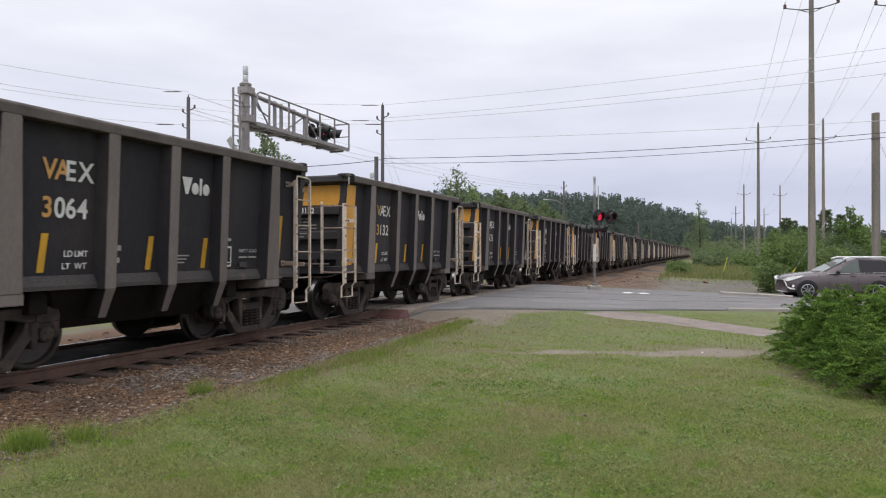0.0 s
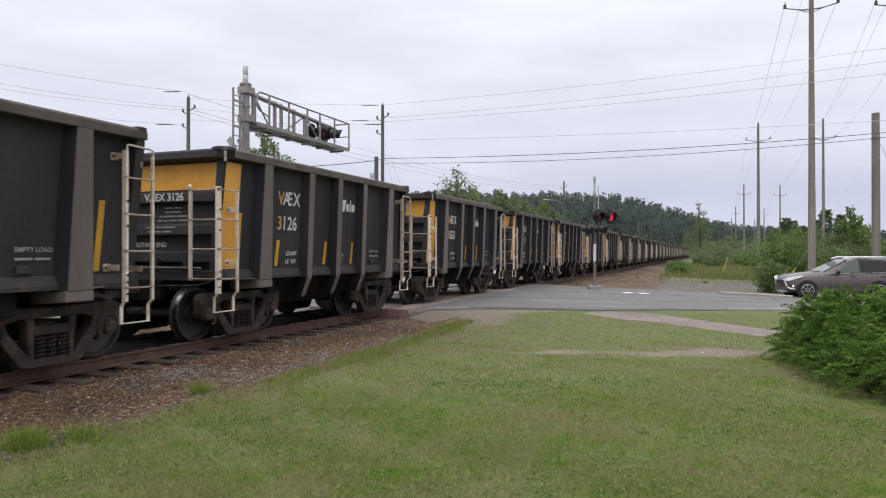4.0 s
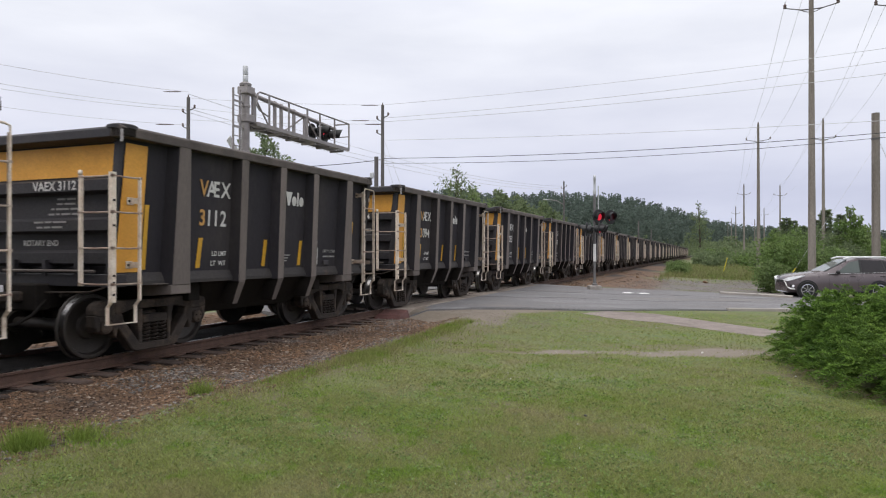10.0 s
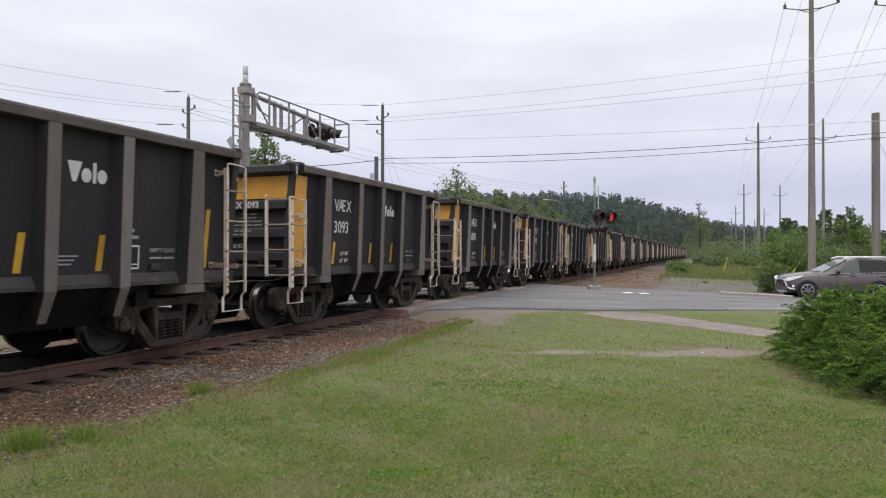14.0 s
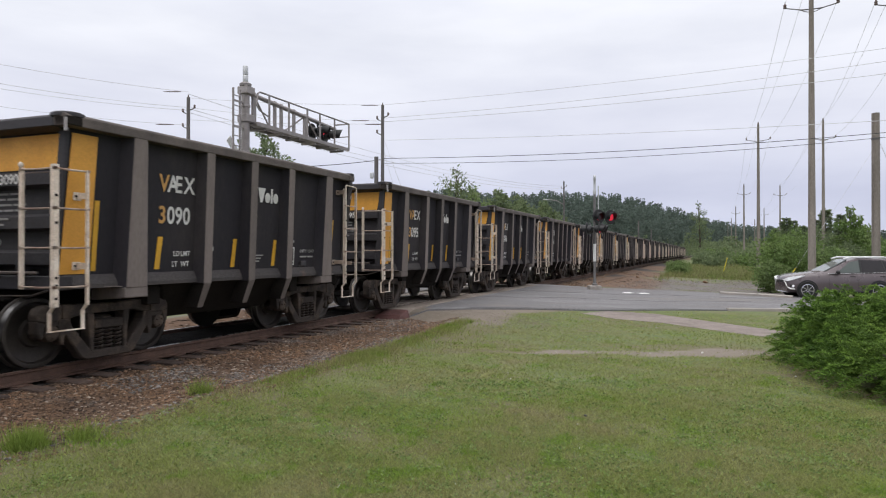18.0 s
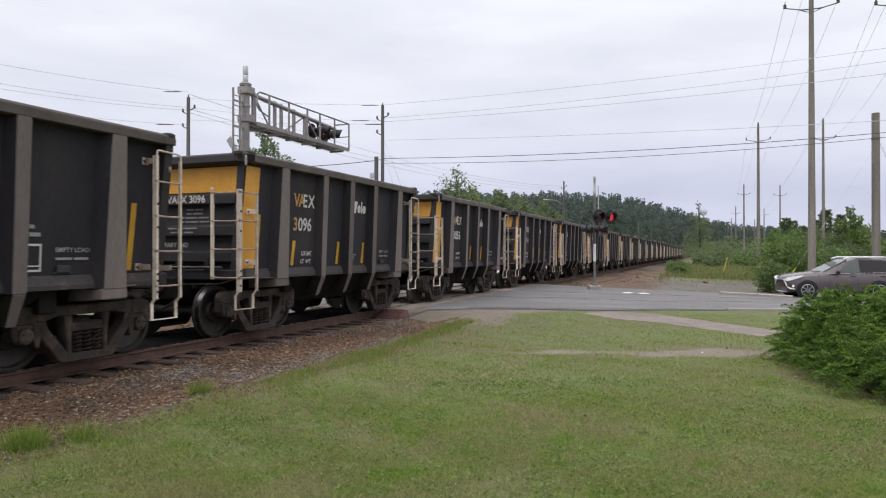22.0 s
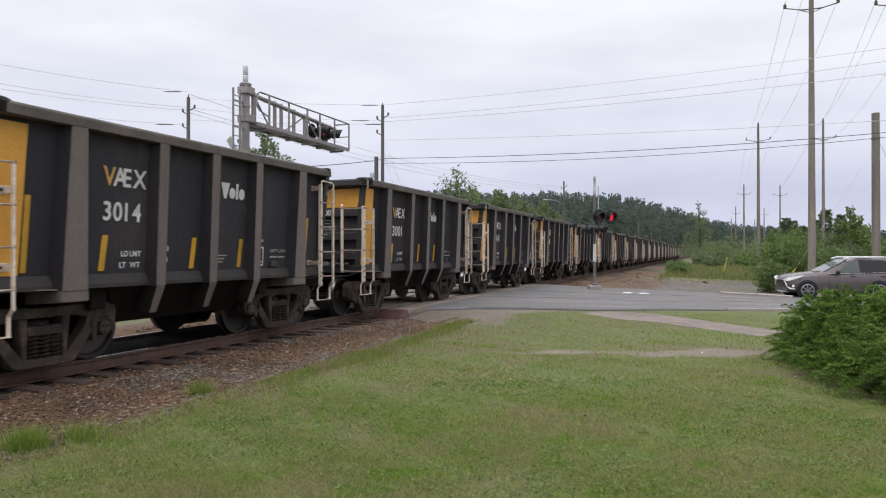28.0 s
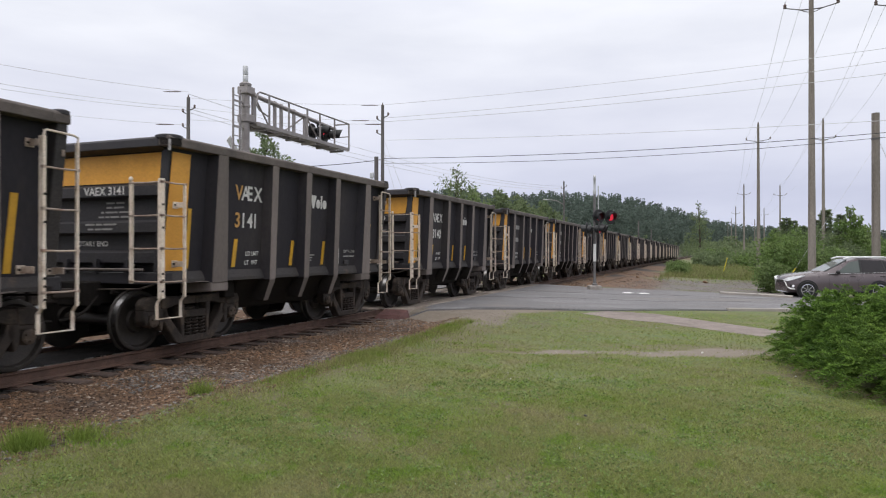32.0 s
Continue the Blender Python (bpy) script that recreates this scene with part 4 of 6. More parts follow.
    part("brake_platform", Shape().box(3.46, 3.72, -0.9, 0.2, 1.1, 1.13), CAR_END, car)
    # stencils that every car carries
    for text, x, z, h, mt in (("LD", -1.55, 1.385, 0.072, WHITE), ("LMT", -1.40, 1.385, 0.072, WHITE), ("LT", -1.57, 1.235, 0.072, WHITE), ("WT", -1.40, 1.235, 0.072, WHITE), ("EMPTY", 1.72, 1.44, 0.055, GREYTEXT), ("LOAD", 1.98, 1.44, 0.055, GREYTEXT)):
        part("stencil", letters(text, h, mt), None, car, place=on_side(x, z))
    for x, z, w, h in ((1.72, 1.345, 0.22, 0.03), (1.97, 1.345, 0.2, 0.03), (1.37, 1.10, 0.28, 0.02), (0.27, 1.38, 0.3, 0.02), (0.27, 1.33, 0.24, 0.02), (0.27, 1.28, 0.2, 0.02), (-0.79, 1.12, 0.4, 0.02), (-0.79, 1.46, 0.09, 0.07), (-0.79, 1.30, 0.07, 0.07), (-1.90, 1.12, 0.42, 0.03), (1.37, 1.62, 0.14, 0.045), (1.37, 1.71, 0.06, 0.045)):
        part("stencil_bar", Shape().box(0, w, -0.002, 0.002, 0, h), GREYTEXT if z != 1.5 else WHITE, car, place=on_side(x, z, 0.014))
    fr = Shape()
    for a, b, c, d in ((0, 0.2, 0, 0.025), (0, 0.2, 0.06, 0.075), (0, 0.2, 0.3, 0.325), (0, 0.02, 0, 0.3), (0.18, 0.2, 0, 0.3)):
        fr.box(a, b, -0.002, 0.002, c, d)
    part("stencil_frame", fr, WHITE, car, place=on_side(1.33, 1.21))
    part("retainer_box", Shape().box(1.72, 1.90, -skin(1.24) - 0.05, -skin(1.24), 1.19, 1.28).box(1.68, 1.94, -skin(1.24) - 0.02, -skin(1.24), 1.17, 1.20), CAR_END, car, "small dark metal box", 0.008)
    # the owner's mark: four plain white shapes
    lg = Shape()
    oval = lambda x, w, h: [(x + w / 2 + w / 2 * math.cos(k * 0.524), h / 2 + h / 2 * math.sin(k * 0.524)) for k in range(12)]
    for o in ([(0, 0.25), (0.23, 0.25), (0.145, 0), (0.085, 0)], oval(0.225, 0.165, 0.18), [(0.41, 0), (0.41, 0.255), (0.465, 0.255), (0.465, 0)], oval(0.485, 0.165, 0.18)):
        lg.prism([(0.90 * u, v) for u, v in o], lambda u, v, w: (u, w, v), -0.002, 0.002)
    part("owner_mark", lg, WHITE, car, "plain white mark", place=on_side(0.37, 2.30))
    # marks on the end
    part("end_stencil", letters("ROTARY END", 0.076, WHITE), None, car, place=pose(-3.312, 0.45, 1.53, 0, 0, -90))
    rows = ((2.157, -0.19, (0.16, 0.16), 0), (2.09, -0.19, (0.11, 0.20), 0), (2.02, -0.08, (0.06, 0.24, 0.22), 0), (1.95, -0.03, (0.11, 0.07, 0.17, 0.20), 0), (1.835, 0.10, (0.18, 0.12, 0.25), 1), (1.765, 0.05, (0.11, 0.12, 0.19), 1))
    for z, y, words, on_rib in rows:
        for w in words:
            part("end_stencil_bar", Shape().box(0, w, -0.002, 0.002, 0, 0.026), GREYTEXT, car, place=pose(-3.426 if on_rib else -3.306, y, z, 0, 0, -90))
            y -= w + 0.03
    # running gear
    ws = mesh_of("wheelset", wheelset_mesh(), WHEEL, smooth=True)
    ws.materials.append(TREAD)
    for p in ws.polygons:
        c = p.center
        if 0.728 < abs(c.y) < 0.816 and (c.x ** 2 + c.z ** 2) ** 0.5 > 0.42:
            p.material_index = 1
    for x in (-2.42, 2.42):
        tk = make_truck(car, x)
        for ax in (-0.866, 0.866):
            part("wheelset", ws, None, tk, "dark steel wheels on an axle", place=pose(ax, 0, 0.4385))
    return car


NUMBERS = ["3064", "3132", "3126", "3053", "3112", "3094", "3093", "3090", "3095", "3096", "3056", "3014", "3001", "3141", "3140"]
ORANGE_PARTS = {0: "VA3", 1: "V3", 2: "V3", 3: "V3", 4: "V3", 5: "V3", 7: "V3", 8: "VA3", 9: "VA3", 10: "V", 11: "V", 12: "V", 13: "V3"}


def make_train():
    first = make_car()
    cars = [first] + [copy_thing(first, pose(0, 0, 0)) for _ in range(CARS - 1)]
    for i, car in enumerate(cars[17:]):             # the far cars go without the smallest pieces
        for o in list(car.children_recursive):
            kind = o.name.split(".")[0]
            if kind in ("bolt", "retainer_box", "corner_pin", "finial", "air_hose") or kind.startswith(("stencil", "end_stencil")) and i > 1 or kind in ("rung", "spring", "spring_plank", "bracket") and max((o.matrix_basis @ v.co).y for v in o.data.vertices) > 0.9:
                bpy.data.objects.remove(o)
    glyph = {}
    for i, car in enumerate(cars):
        if i >= len(NUMBERS):
            for z, w in ((2.33, 0.66), (1.84, 0.58)):
                part("car_mark", Shape().box(0, w, -0.002, 0.002, 0.04, 0.2), GREYTEXT, car, place=on_side(-1.80, z))
            continue
        done = ORANGE_PARTS.get(i, "")
        for text, x, z, step in (("VAEX", -1.875, 2.305, 0.160), (NUMBERS[i], -1.855, 1.855, 0.156)):
            for j, ch in enumerate(text):
                hot = ch in done and (text == "VAEX" or j == 0)
                if (ch, hot) not in glyph:
                    glyph[ch, hot] = letters(ch, 0.235, ORANGE if hot else WHITE, 0.88)
                part("car_letter", glyph[ch, hot], None, car, "faded orange letter" if hot else "", place=on_side(x + step * j + (0.035 if ch == "1" else 0), z))
        part("end_number", letters("VAEX " + NUMBERS[i], 0.118, WHITE), None, car, place=pose(-3.428, 0.13, 2.28, 0, 0, -90))
    return cars


TRAIN = make_train()


def motions():
    """The train rolls towards the camera, gathering a little speed; its near wheels turn."""
    for i, car in enumerate(TRAIN):
        rows = []
        car_shift = CAR_SHIFTS[i] if i < len(CAR_SHIFTS) else 0.0
        for j in range(17):
            t = j * 2.0
            rows.append((t, pose(*at(FIRST + i * PITCH + car_shift - travel(t), 0), 0, 0, HEADING)))
        walk(car, rows)
    turns = []
    t = 0.0
    while t < 32.0001:
        turns.append((t, math.degrees(travel(t) / 0.4385)))
        t += 4 / 30
    for car in TRAIN[:15]:
        for ws in [o for o in car.children_recursive if o.name.startswith("wheelset")]:
            x = ws.matrix_basis.translation.x
            walk(ws, [(t, pose(x, 0, 0.4385, 0, -a, 0)) for t, a in turns])
    beat = 0.707                                # seconds from one flash to the next
    for sh, first in LENS_COVERS:
        rows = []
        for k in range(47):
            angle = 84 if (k % 2 == 0) == first else 0
            for t in (max(0.0, k * beat + 0.03), (k + 1) * beat - 0.07):
                if t <= 32:
                    rows.append((t, pose(0, 0.16 - 0.16 * math.cos(radians(angle)), 0.075 + 0.16 * math.sin(radians(angle)), -angle, 0, 0)))
        walk(sh, [(0, rows[0][1])] + rows[1:] + [(32, rows[-1][1])] if rows[-1][0] < 32 else rows)


# ---- signals at the crossing ----
def basis(n, up=(0, 0, 1)):
    """A turn whose z axis points along n."""
    n = Vector(n).normalized()
    x = Vector(up).cross(n).normalized()
    return Matrix((x, n.cross(x), n)).transposed().to_4x4()


DISC = Shape().lathe([(0.30, 0.0), (0.305, 0.012), (0.30, 0.024), (0.17, 0.026)], lambda a, b, w: (a, b, w), 32)
HOUSING = Shape().lathe([(0.16, 0.0), (0.165, -0.08), (0.12, -0.17), (0.05, -0.20)], lambda a, b, w: (a, b, w), 20)
LENS = Shape().lathe([(0.152, 0.025), (0.145, 0.04), (0.10, 0.058), (0.04, 0.066)], lambda a, b, w: (a, b, w), 24)


def hood_shape():
    """A half-round visor, open below."""
    sh, n = Shape(), 16
    for r, s in ((0.19, 1), (0.178, -1)):
        o = len(sh.v)
        for j in range(n + 1):
            a = radians(-35) + radians(250) * j / n
            reach = 0.31 - 0.14 * abs(j / n - 0.5) * 2
            sh.v += [(r * math.cos(a), r * math.sin(a), 0.02), (r * math.cos(a), r * math.sin(a), reach)]
        sh.f += [(o + 2 * j, o + 2 * j + 1, o + 2 * j + 3, o + 2 * j + 2) for j in range(n)]
    o = 2 * (n + 1)
    sh.f += [(2 * j + 1, o + 2 * j + 1, o + 2 * j + 3, 2 * j + 3) for j in range(n)]
    return sh


LAMP_MESH = {"disc": mesh_of("background", DISC, BLACK, smooth=True), "housing": mesh_of("housing", HOUSING, BLACK, smooth=True), "hood": mesh_of("hood", hood_shape(), BLACK),
             "on": mesh_of("lens", LENS, LENS_ON, smooth=True), "off": mesh_of("lens", LENS, LENS_OFF, smooth=True),
             "shutter": mesh_of("shutter", Shape().prism([(0.160 * math.cos(k * 0.2618), 0.160 * math.sin(k * 0.2618)) for k in range(24)], lambda u, v, w: (u, v, w), -0.003, 0.003), LENS_OFF)}


LENS_COVERS = []                    # (the added lens cover, whether it opens in the first beat)


def flasher(owner, place, n, lit, beats=False):
    """One flashing lamp: background disc with lens, hood and housing."""
    d = part("lamp", LAMP_MESH["disc"], None, owner, "black round crossing lamp, lit red" if lit else "black round crossing lamp, dark", place=Matrix.Translation(place) @ basis(n))
    part("lens", LAMP_MESH["on" if lit or beats else "off"], None, d, "glowing red lens" if lit or beats else "dark red lens")
    part("hood", LAMP_MESH["hood"], None, d, "black visor")
    part("housing", LAMP_MESH["housing"], None, d)
    # Cover added to make the flashing; a real lamp has no such part.
    if beats:
        LENS_COVERS.append((part("shutter", LAMP_MESH["shutter"], None, d, "added dark red disc that hides the lens between flashes", place=pose(0, 0, 0.075)), lit))
    return d


def make_flasher_mast():
    x, y = 6.40, 28.8
    g = 0.0
    m = thing("crossing_signal", "grey crossing signal mast with black flashing red lamps", "railway signal", m=pose(x, y, g))
    part("foundation", Shape().box(-0.26, 0.26, -0.24, 0.24, -0.35, 0.06), CONCRETE, m, "concrete foundation block", 0.03)
    part("junction_box", Shape().lathe([(0.12, 0.06), (0.12, 0.12), (0.07, 0.16), (0.068, 0.36)], lambda a, b, w: (a, b, w), 16), MAST, m, smooth=True)
    part("mast", Shape().tube([(0, 0, 0.1), (0, 0, 3.9)], 0.054, 16), MAST, m, "grey steel mast", smooth=True)
    part("sleeve", Shape().lathe([(0.062, 1.07), (0.062, 1.80), (0.055, 1.805)], lambda a, b, w: (a, b, w), 16), WHITEPAINT, m, "white reflective sleeve", smooth=True)
    part("cap", Shape().lathe([(0.06, 3.9), (0.07, 3.95), (0.07, 4.05), (0.05, 4.1), (0.05, 4.5), (0.06, 4.52), (0.06, 4.68), (0.03, 4.72)], lambda a, b, w: (a, b, w), 14), ALU, m, "bright metal top", smooth=True)
    part("conduit", Shape().tube([(0.16, 0, 3.0), (0.16, 0, 4.25)], 0.025, 8), ALU, m)
    n1 = Vector((0.47, -0.886, 0))
    a1 = Vector((0.886, 0.47, 0))
    part("lamp_arm", Shape().tube([a1 * -0.1 + Vector((0, 0, 3.02)), a1 * 0.75 + Vector((0, 0, 3.02))], 0.035, 8), BLACK, m)
    flasher(m, a1 * 0.02 + n1 * 0.22 + Vector((0, 0, 2.95)), n1, True, True)
    flasher(m, a1 * 0.66 + n1 * 0.22 + Vector((0, 0, 2.95)), n1, False, True)
    rd, cr = Vector((CT, -ST, 0)), Vector((ST, CT, 0))
    part("lamp_arm", Shape().tube([cr * -0.45 + Vector((0, 0, 2.46)), cr * 0.45 + Vector((0, 0, 2.46))], 0.035, 8), BLACK, m)
    for k, lit in ((-0.38, True), (0.38, False)):
        flasher(m, cr * k + rd * 0.24 + Vector((0, 0, 2.42)), rd, lit)
        flasher(m, cr * k - rd * 0.24 + Vector((0, 0, 2.42)), -rd, lit)


make_flasher_mast()


def make_cantilever():
    b = at(17.72, -5.02)
    m = thing("cantilever_signal", "grey steel cantilever crossing signal with railed walkway over the road", "railway signal", m=pose(b.x, b.y, -0.2, 0, 0, HEADING))
    up = 0.2
    part("foundation", Shape().box(-0.6, 0.6, -0.6, 0.6, -0.5, 0.15), CONCRETE, m, "concrete foundation block", 0.03)
    part("mast", Shape().tube([(0, 0, 0.15), (0, 0, 6.75 + up)], 0.135, 20, 0.128), GALV, m, "thick grey steel mast", smooth=True)
    for z in (5.66, 6.54):
        part("collar", Shape().box(-0.17, 0.24, -0.19, 0.19, z - 0.12 + up, z + 0.12 + up), GALV, m, bevel=0.02)
    for z in (6.05, 4.6, 3.2):
        part("collar_ring", Shape().lathe([(0.14, z - 0.04 + up), (0.155, z - 0.03 + up), (0.155, z + 0.03 + up), (0.14, z + 0.04 + up)], lambda p, q, w: (p, q, w), 16), GALV, m)
    part("collar", Shape().lathe([(0.18, 6.68 + up), (0.19, 6.75 + up), (0.12, 6.80 + up)], lambda p, q, w: (p, q, w), 16), GALV, m)
    part("top_cap", Shape().lathe([(0.075, 6.8 + up), (0.085, 6.84 + up), (0.085, 7.0 + up), (0.075, 7.02 + up), (0.085, 7.05 + up), (0.085, 7.28 + up), (0.07, 7.32 + up)], lambda p, q, w: (p, q, w), 14), ALU, m, "bright metal top", smooth=True)
    lad = Shape()
    for x in (-0.30, -0.62):
        lad.box(x - 0.025, x + 0.025, -0.045, 0.005, 0.3, 6.5 + up)
    z = 0.6
    while z < 6.45 + up:
        lad.tube([(-0.62, -0.02, z), (-0.30, -0.02, z)], 0.016, 6)
        z += 0.31
    part("ladder", lad, GALV, m, "narrow steel climbing ladder")
    for z in (6.1, 5.3, 4.2):
        part("ladder_bracket", Shape().box(-0.62, -0.1, -0.05, 0.0, z + up, z + 0.05 + up), GALV, m)
    L, yl, yr = 6.0, -0.34, 0.30
    deck = Shape()
    for yy in (yl, yr):
        deck.box(0.12, L, yy - 0.03, yy + 0.03, 5.44 + up, 5.56 + up)
    for j in range(21):
        xx = 0.25 + j * 0.28
        deck.box(xx - 0.1, xx + 0.1, yl, yr, 5.52 + up, 5.55 + up)
    part("walkway", deck, GALV, m, "grated steel walkway deck")
    for j in range(6):
        xx = 0.6 + j
        part("deck_bracket", Shape().box(xx - 0.04, xx + 0.04, yl + 0.03, yr - 0.03, 5.36 + up, 5.44 + up), GALV, m)
    part("top_chord", Shape().tube([(0.1, 0.0, 6.50 + up), (5.5, 0.0, 6.24 + up)], 0.075, 12), GALV, m, "tubular top chord", smooth=True)
    for x, w in ((0.42, 0.09), (1.55, 0.06), (1.92, 0.06), (2.68, 0.06), (3.42, 0.12)):
        zt = 6.5 - 0.26 * x / 5.4
        part("hanger", Shape().box(x - w, x + w, -0.04, 0.04, 5.55 + up, zt + 0.1 + up), GALV, m, bevel=0.01)
    for x0, x1, z0, z1 in ((0.55, 1.3, 6.35, 5.56), (2.0, 3.2, 5.56, 6.25), (3.55, 4.4, 6.28, 5.6)):
        part("brace", Shape().tube([(x0, 0, z0 + up), (x1, 0, z1 + up)], 0.028, 8), GALV, m)
    for x in (0.78, 1.88, 3.02, 3.86, 4.90, L):
        part("rail_post", Shape().tube([(x, yl, 5.5 + up), (x, yl, 6.52 + up)], 0.034, 8), GALV, m)
    part("handrail", Shape().tube([(0.16, yl, 6.32 + up), (0.17, yl, 6.46 + up), (0.28, yl, 6.53 + up), (L, yl, 6.52 + up), (L, yr, 6.52 + up)], 0.028, 8), GALV, m)
    part("mid_rail", Shape().tube([(0.16, yl, 6.32 + up), (0.10, yl, 6.1 + up), (0.25, yl, 5.95 + up), (0.78, yl, 5.82 + up)], 0.024, 8), GALV, m)
    part("rail_post", Shape().tube([(L, yr, 5.5 + up), (L, yr, 6.52 + up)], 0.026, 8), GALV, m)
    part("mid_rail", Shape().tube([(L, yl, 6.02 + up), (L, yr, 6.02 + up)], 0.022, 8), GALV, m)
    for k, lit in ((4.25, True), (5.1, False)):
        part("lamp_hanger", Shape().tube([(k, 0, 5.8 + up), (k, 0, 6.3 + up)], 0.04, 8), BLACK, m)
        flasher(m, (k, -0.22, 5.97 + up), (0.5, -0.87, 0), lit)
        flasher(m, (k, 0.22, 5.97 + up), (0, 1, 0), lit)
    for a in (-45, 45):
        part("crossbuck_board", Shape().box(-0.61, 0.61, -0.012, 0.012, -0.115, 0.115), WHITEPAINT, m, "white crossbuck board", place=pose(-0.1, 0.2 + (0.03 if a > 0 else 0), 4.55 + up, 0, a, 0))


make_cantilever()


# ---- poles and wires ----
def pole(x, y, top, r=0.17, r2=0.12, lean=(0, 0), label="weathered grey wooden utility pole", group="transmission poles"):
    p = thing("utility_pole", label, "utility pole", m=pose(x, y, float(land(x, y))), group=group)
    h = top - float(land(x, y))
    part("shaft", Shape().tube([(lean[0] * k * h, lean[1] * k * h, h * k) for k in (0, 0.02, 0.33, 0.66, 1)], r, 14, r2), POLEDARK if group == "street poles" else POLEWOOD, p, smooth=True)
    return p, h


def tall_pole(x, y, arm, top, r=0.2, big=True):
    p, h = pole(x, y, top, r, r * 0.46, label="tall weathered wooden pole with V-shaped crossarms")
    z = arm - float(land(x, y))
    ct, st = math.cos(-0.35), math.sin(-0.35)
    for q in (-1, 1):
        part("crossarm", Shape().tube([(0, 0, z - 0.16), (q * 0.45 * ct, q * 0.45 * st, z - 0.14), (q * 1.15 * ct, q * 1.15 * st, z + 0.02)], 0.036, 8, 0.026), MAST, p, "slender grey crossarm")
        part("arm_brace", Shape().tube([(0, 0, z - 0.30), (q * 0.22 * ct, q * 0.22 * st, z - 0.26), (q * 0.5 * ct, q * 0.5 * st, z - 0.13)], 0.02, 6), MAST, p)
        part("insulator", Shape().lathe([(0.05, z), (0.09, z + 0.05), (0.05, z + 0.10), (0.09, z + 0.15), (0.05, z + 0.2), (0.03, z + 0.26)], lambda a, b, w: (q * 1.15 * ct + a, q * 1.15 * st + b, w), 8), INSUL, p)
    part("insulator", Shape().lathe([(0.05, h), (0.09, h + 0.06), (0.05, h + 0.12), (0.09, h + 0.18), (0.03, h + 0.26)], lambda a, b, w: (a, b, w), 8), INSUL, p)
    return [Vector((x + q * 1.15 * ct, y + q * 1.15 * st, arm + 0.25)) for q in (-1, 1)] + [Vector((x, y, top + 0.25))]


def wire(name, a, b, sag, r=0.012, mat=None, label="thin grey overhead wire", category="wire"):
    a, b = Vector(a), Vector(b)
    pts = [a.lerp(b, k / 16) - Vector((0, 0, 4 * sag * (k / 16) * (1 - k / 16))) for k in range(17)]
    return thing(name, label, category, data=mesh_of(name, Shape().tube(pts, r, 5), mat or WIRE))


def make_lines():
    row_a = [tall_pole(17.85, 33, 13.4, 15.0, 0.215), tall_pole(33.3, 72, 13.4, 15.0, 0.24), tall_pole(60.9, 138, 13.4, 15.2, 0.25), tall_pole(88, 205, 13.4, 15.2, 0.26), tall_pole(115, 272, 13.4, 15.2, 0.27), tall_pole(142, 340, 13.4, 15.2, 0.27)]
    row_b = [tall_pole(22.0, 32.5, 13.4, 15.0, 0.215), tall_pole(39.6, 71, 13.4, 15.2, 0.22), tall_pole(69.2, 140, 13.4, 15.2, 0.24), tall_pole(99.8, 212, 13.4, 15.2, 0.26), tall_pole(128, 280, 13.4, 15.2, 0.27)]
    for row, back in ((row_a, (2.4, -6)), (row_b, (6.6, -6.5))):
        first = [Vector((back[0] + q * 1.1, back[1] - q * 0.4, 13.7)) for q in (-1, 1)] + [Vector((*back, 15.5))]
        for a, b in zip([first] + row, row):
            for p, q in zip(a, b):
                wire("power_line", p, q, 0.9, 0.008)
    # the stub pole with its guy
    stub, h = pole(20.95, 33, 8.2, 0.2, 0.17, label="short weathered wooden anchor pole", group="")
    part("bolt_band", Shape().lathe([(0.185, h - 1.3), (0.19, h - 1.25), (0.185, h - 1.2)], lambda a, b, w: (a, b, w), 14), MAST, stub)
    wire("guy_wire", (20.95, 33, 6.6), (17.6, 34.2, 0.55), 0.0, 0.005, WIRE, "taut steel guy wire")
    wire("guy_wire", (20.95, 33, 7.2), (26.5, 36, -0.4), 0.0, 0.012, WIRE, "taut steel guy wire")
    d = Vector((20.95, 33, 6.6)) - Vector((17.6, 34.2, 0.55))
    thing("guy_guard", "yellow plastic guard at the foot of a guy wire", "guy guard", data=mesh_of("guy_guard", Shape().tube([Vector((17.6, 34.2, 0.55)) - d * 0.13, Vector((17.6, 34.2, 0.55)) + d * 0.02], 0.028, 8), GUARD))
    thing("marker_post", "leaning yellow plastic marker post in grass", "marker post", data=mesh_of("marker_post", Shape().tube([(24.55, 60, -0.65), (25.0, 60, 1.0)], 0.038, 8), GUARD))
    # the street line
    lines = []
    for x, y, top in ((-13.08, 35, 9.43), (-3.28, 37, 9.45), (13.83, 78, 9.6)):
        p, h = pole(x, y, top, 0.12, 0.085, label="dark slender wooden street pole with insulators", group="street poles")
        for z, q in ((h - 0.55, 1), (h - 0.75, -1), (h - 1.5, -1)):
            part("bracket", Shape().tube([(0, 0, z - 0.15), (q * 0.3, 0.05, z)], 0.025, 6), POLEDARK, p)
            part("insulator", Shape().lathe([(0.03, z), (0.07, z + 0.04), (0.04, z + 0.09), (0.07, z + 0.13), (0.02, z + 0.18)], lambda a, b, w: (q * 0.3 + a, 0.05 + b, w), 8), INSUL, p)
        part("top_pin", Shape().tube([(0, 0, h - 0.05), (0, 0, h + 0.12)], 0.03, 6), INSUL, p)
        lines.append(p)
    p, h = pole(-3.55, 36.3, 6.55, 0.13, 0.11, label="short grey wooden pole beside a taller one", group="street poles")
    part("meter_box", Shape().box(-0.34, -0.14, -0.10, 0.10, h - 1.15, h - 0.85), ALU, p, "small pale metal box", 0.03)
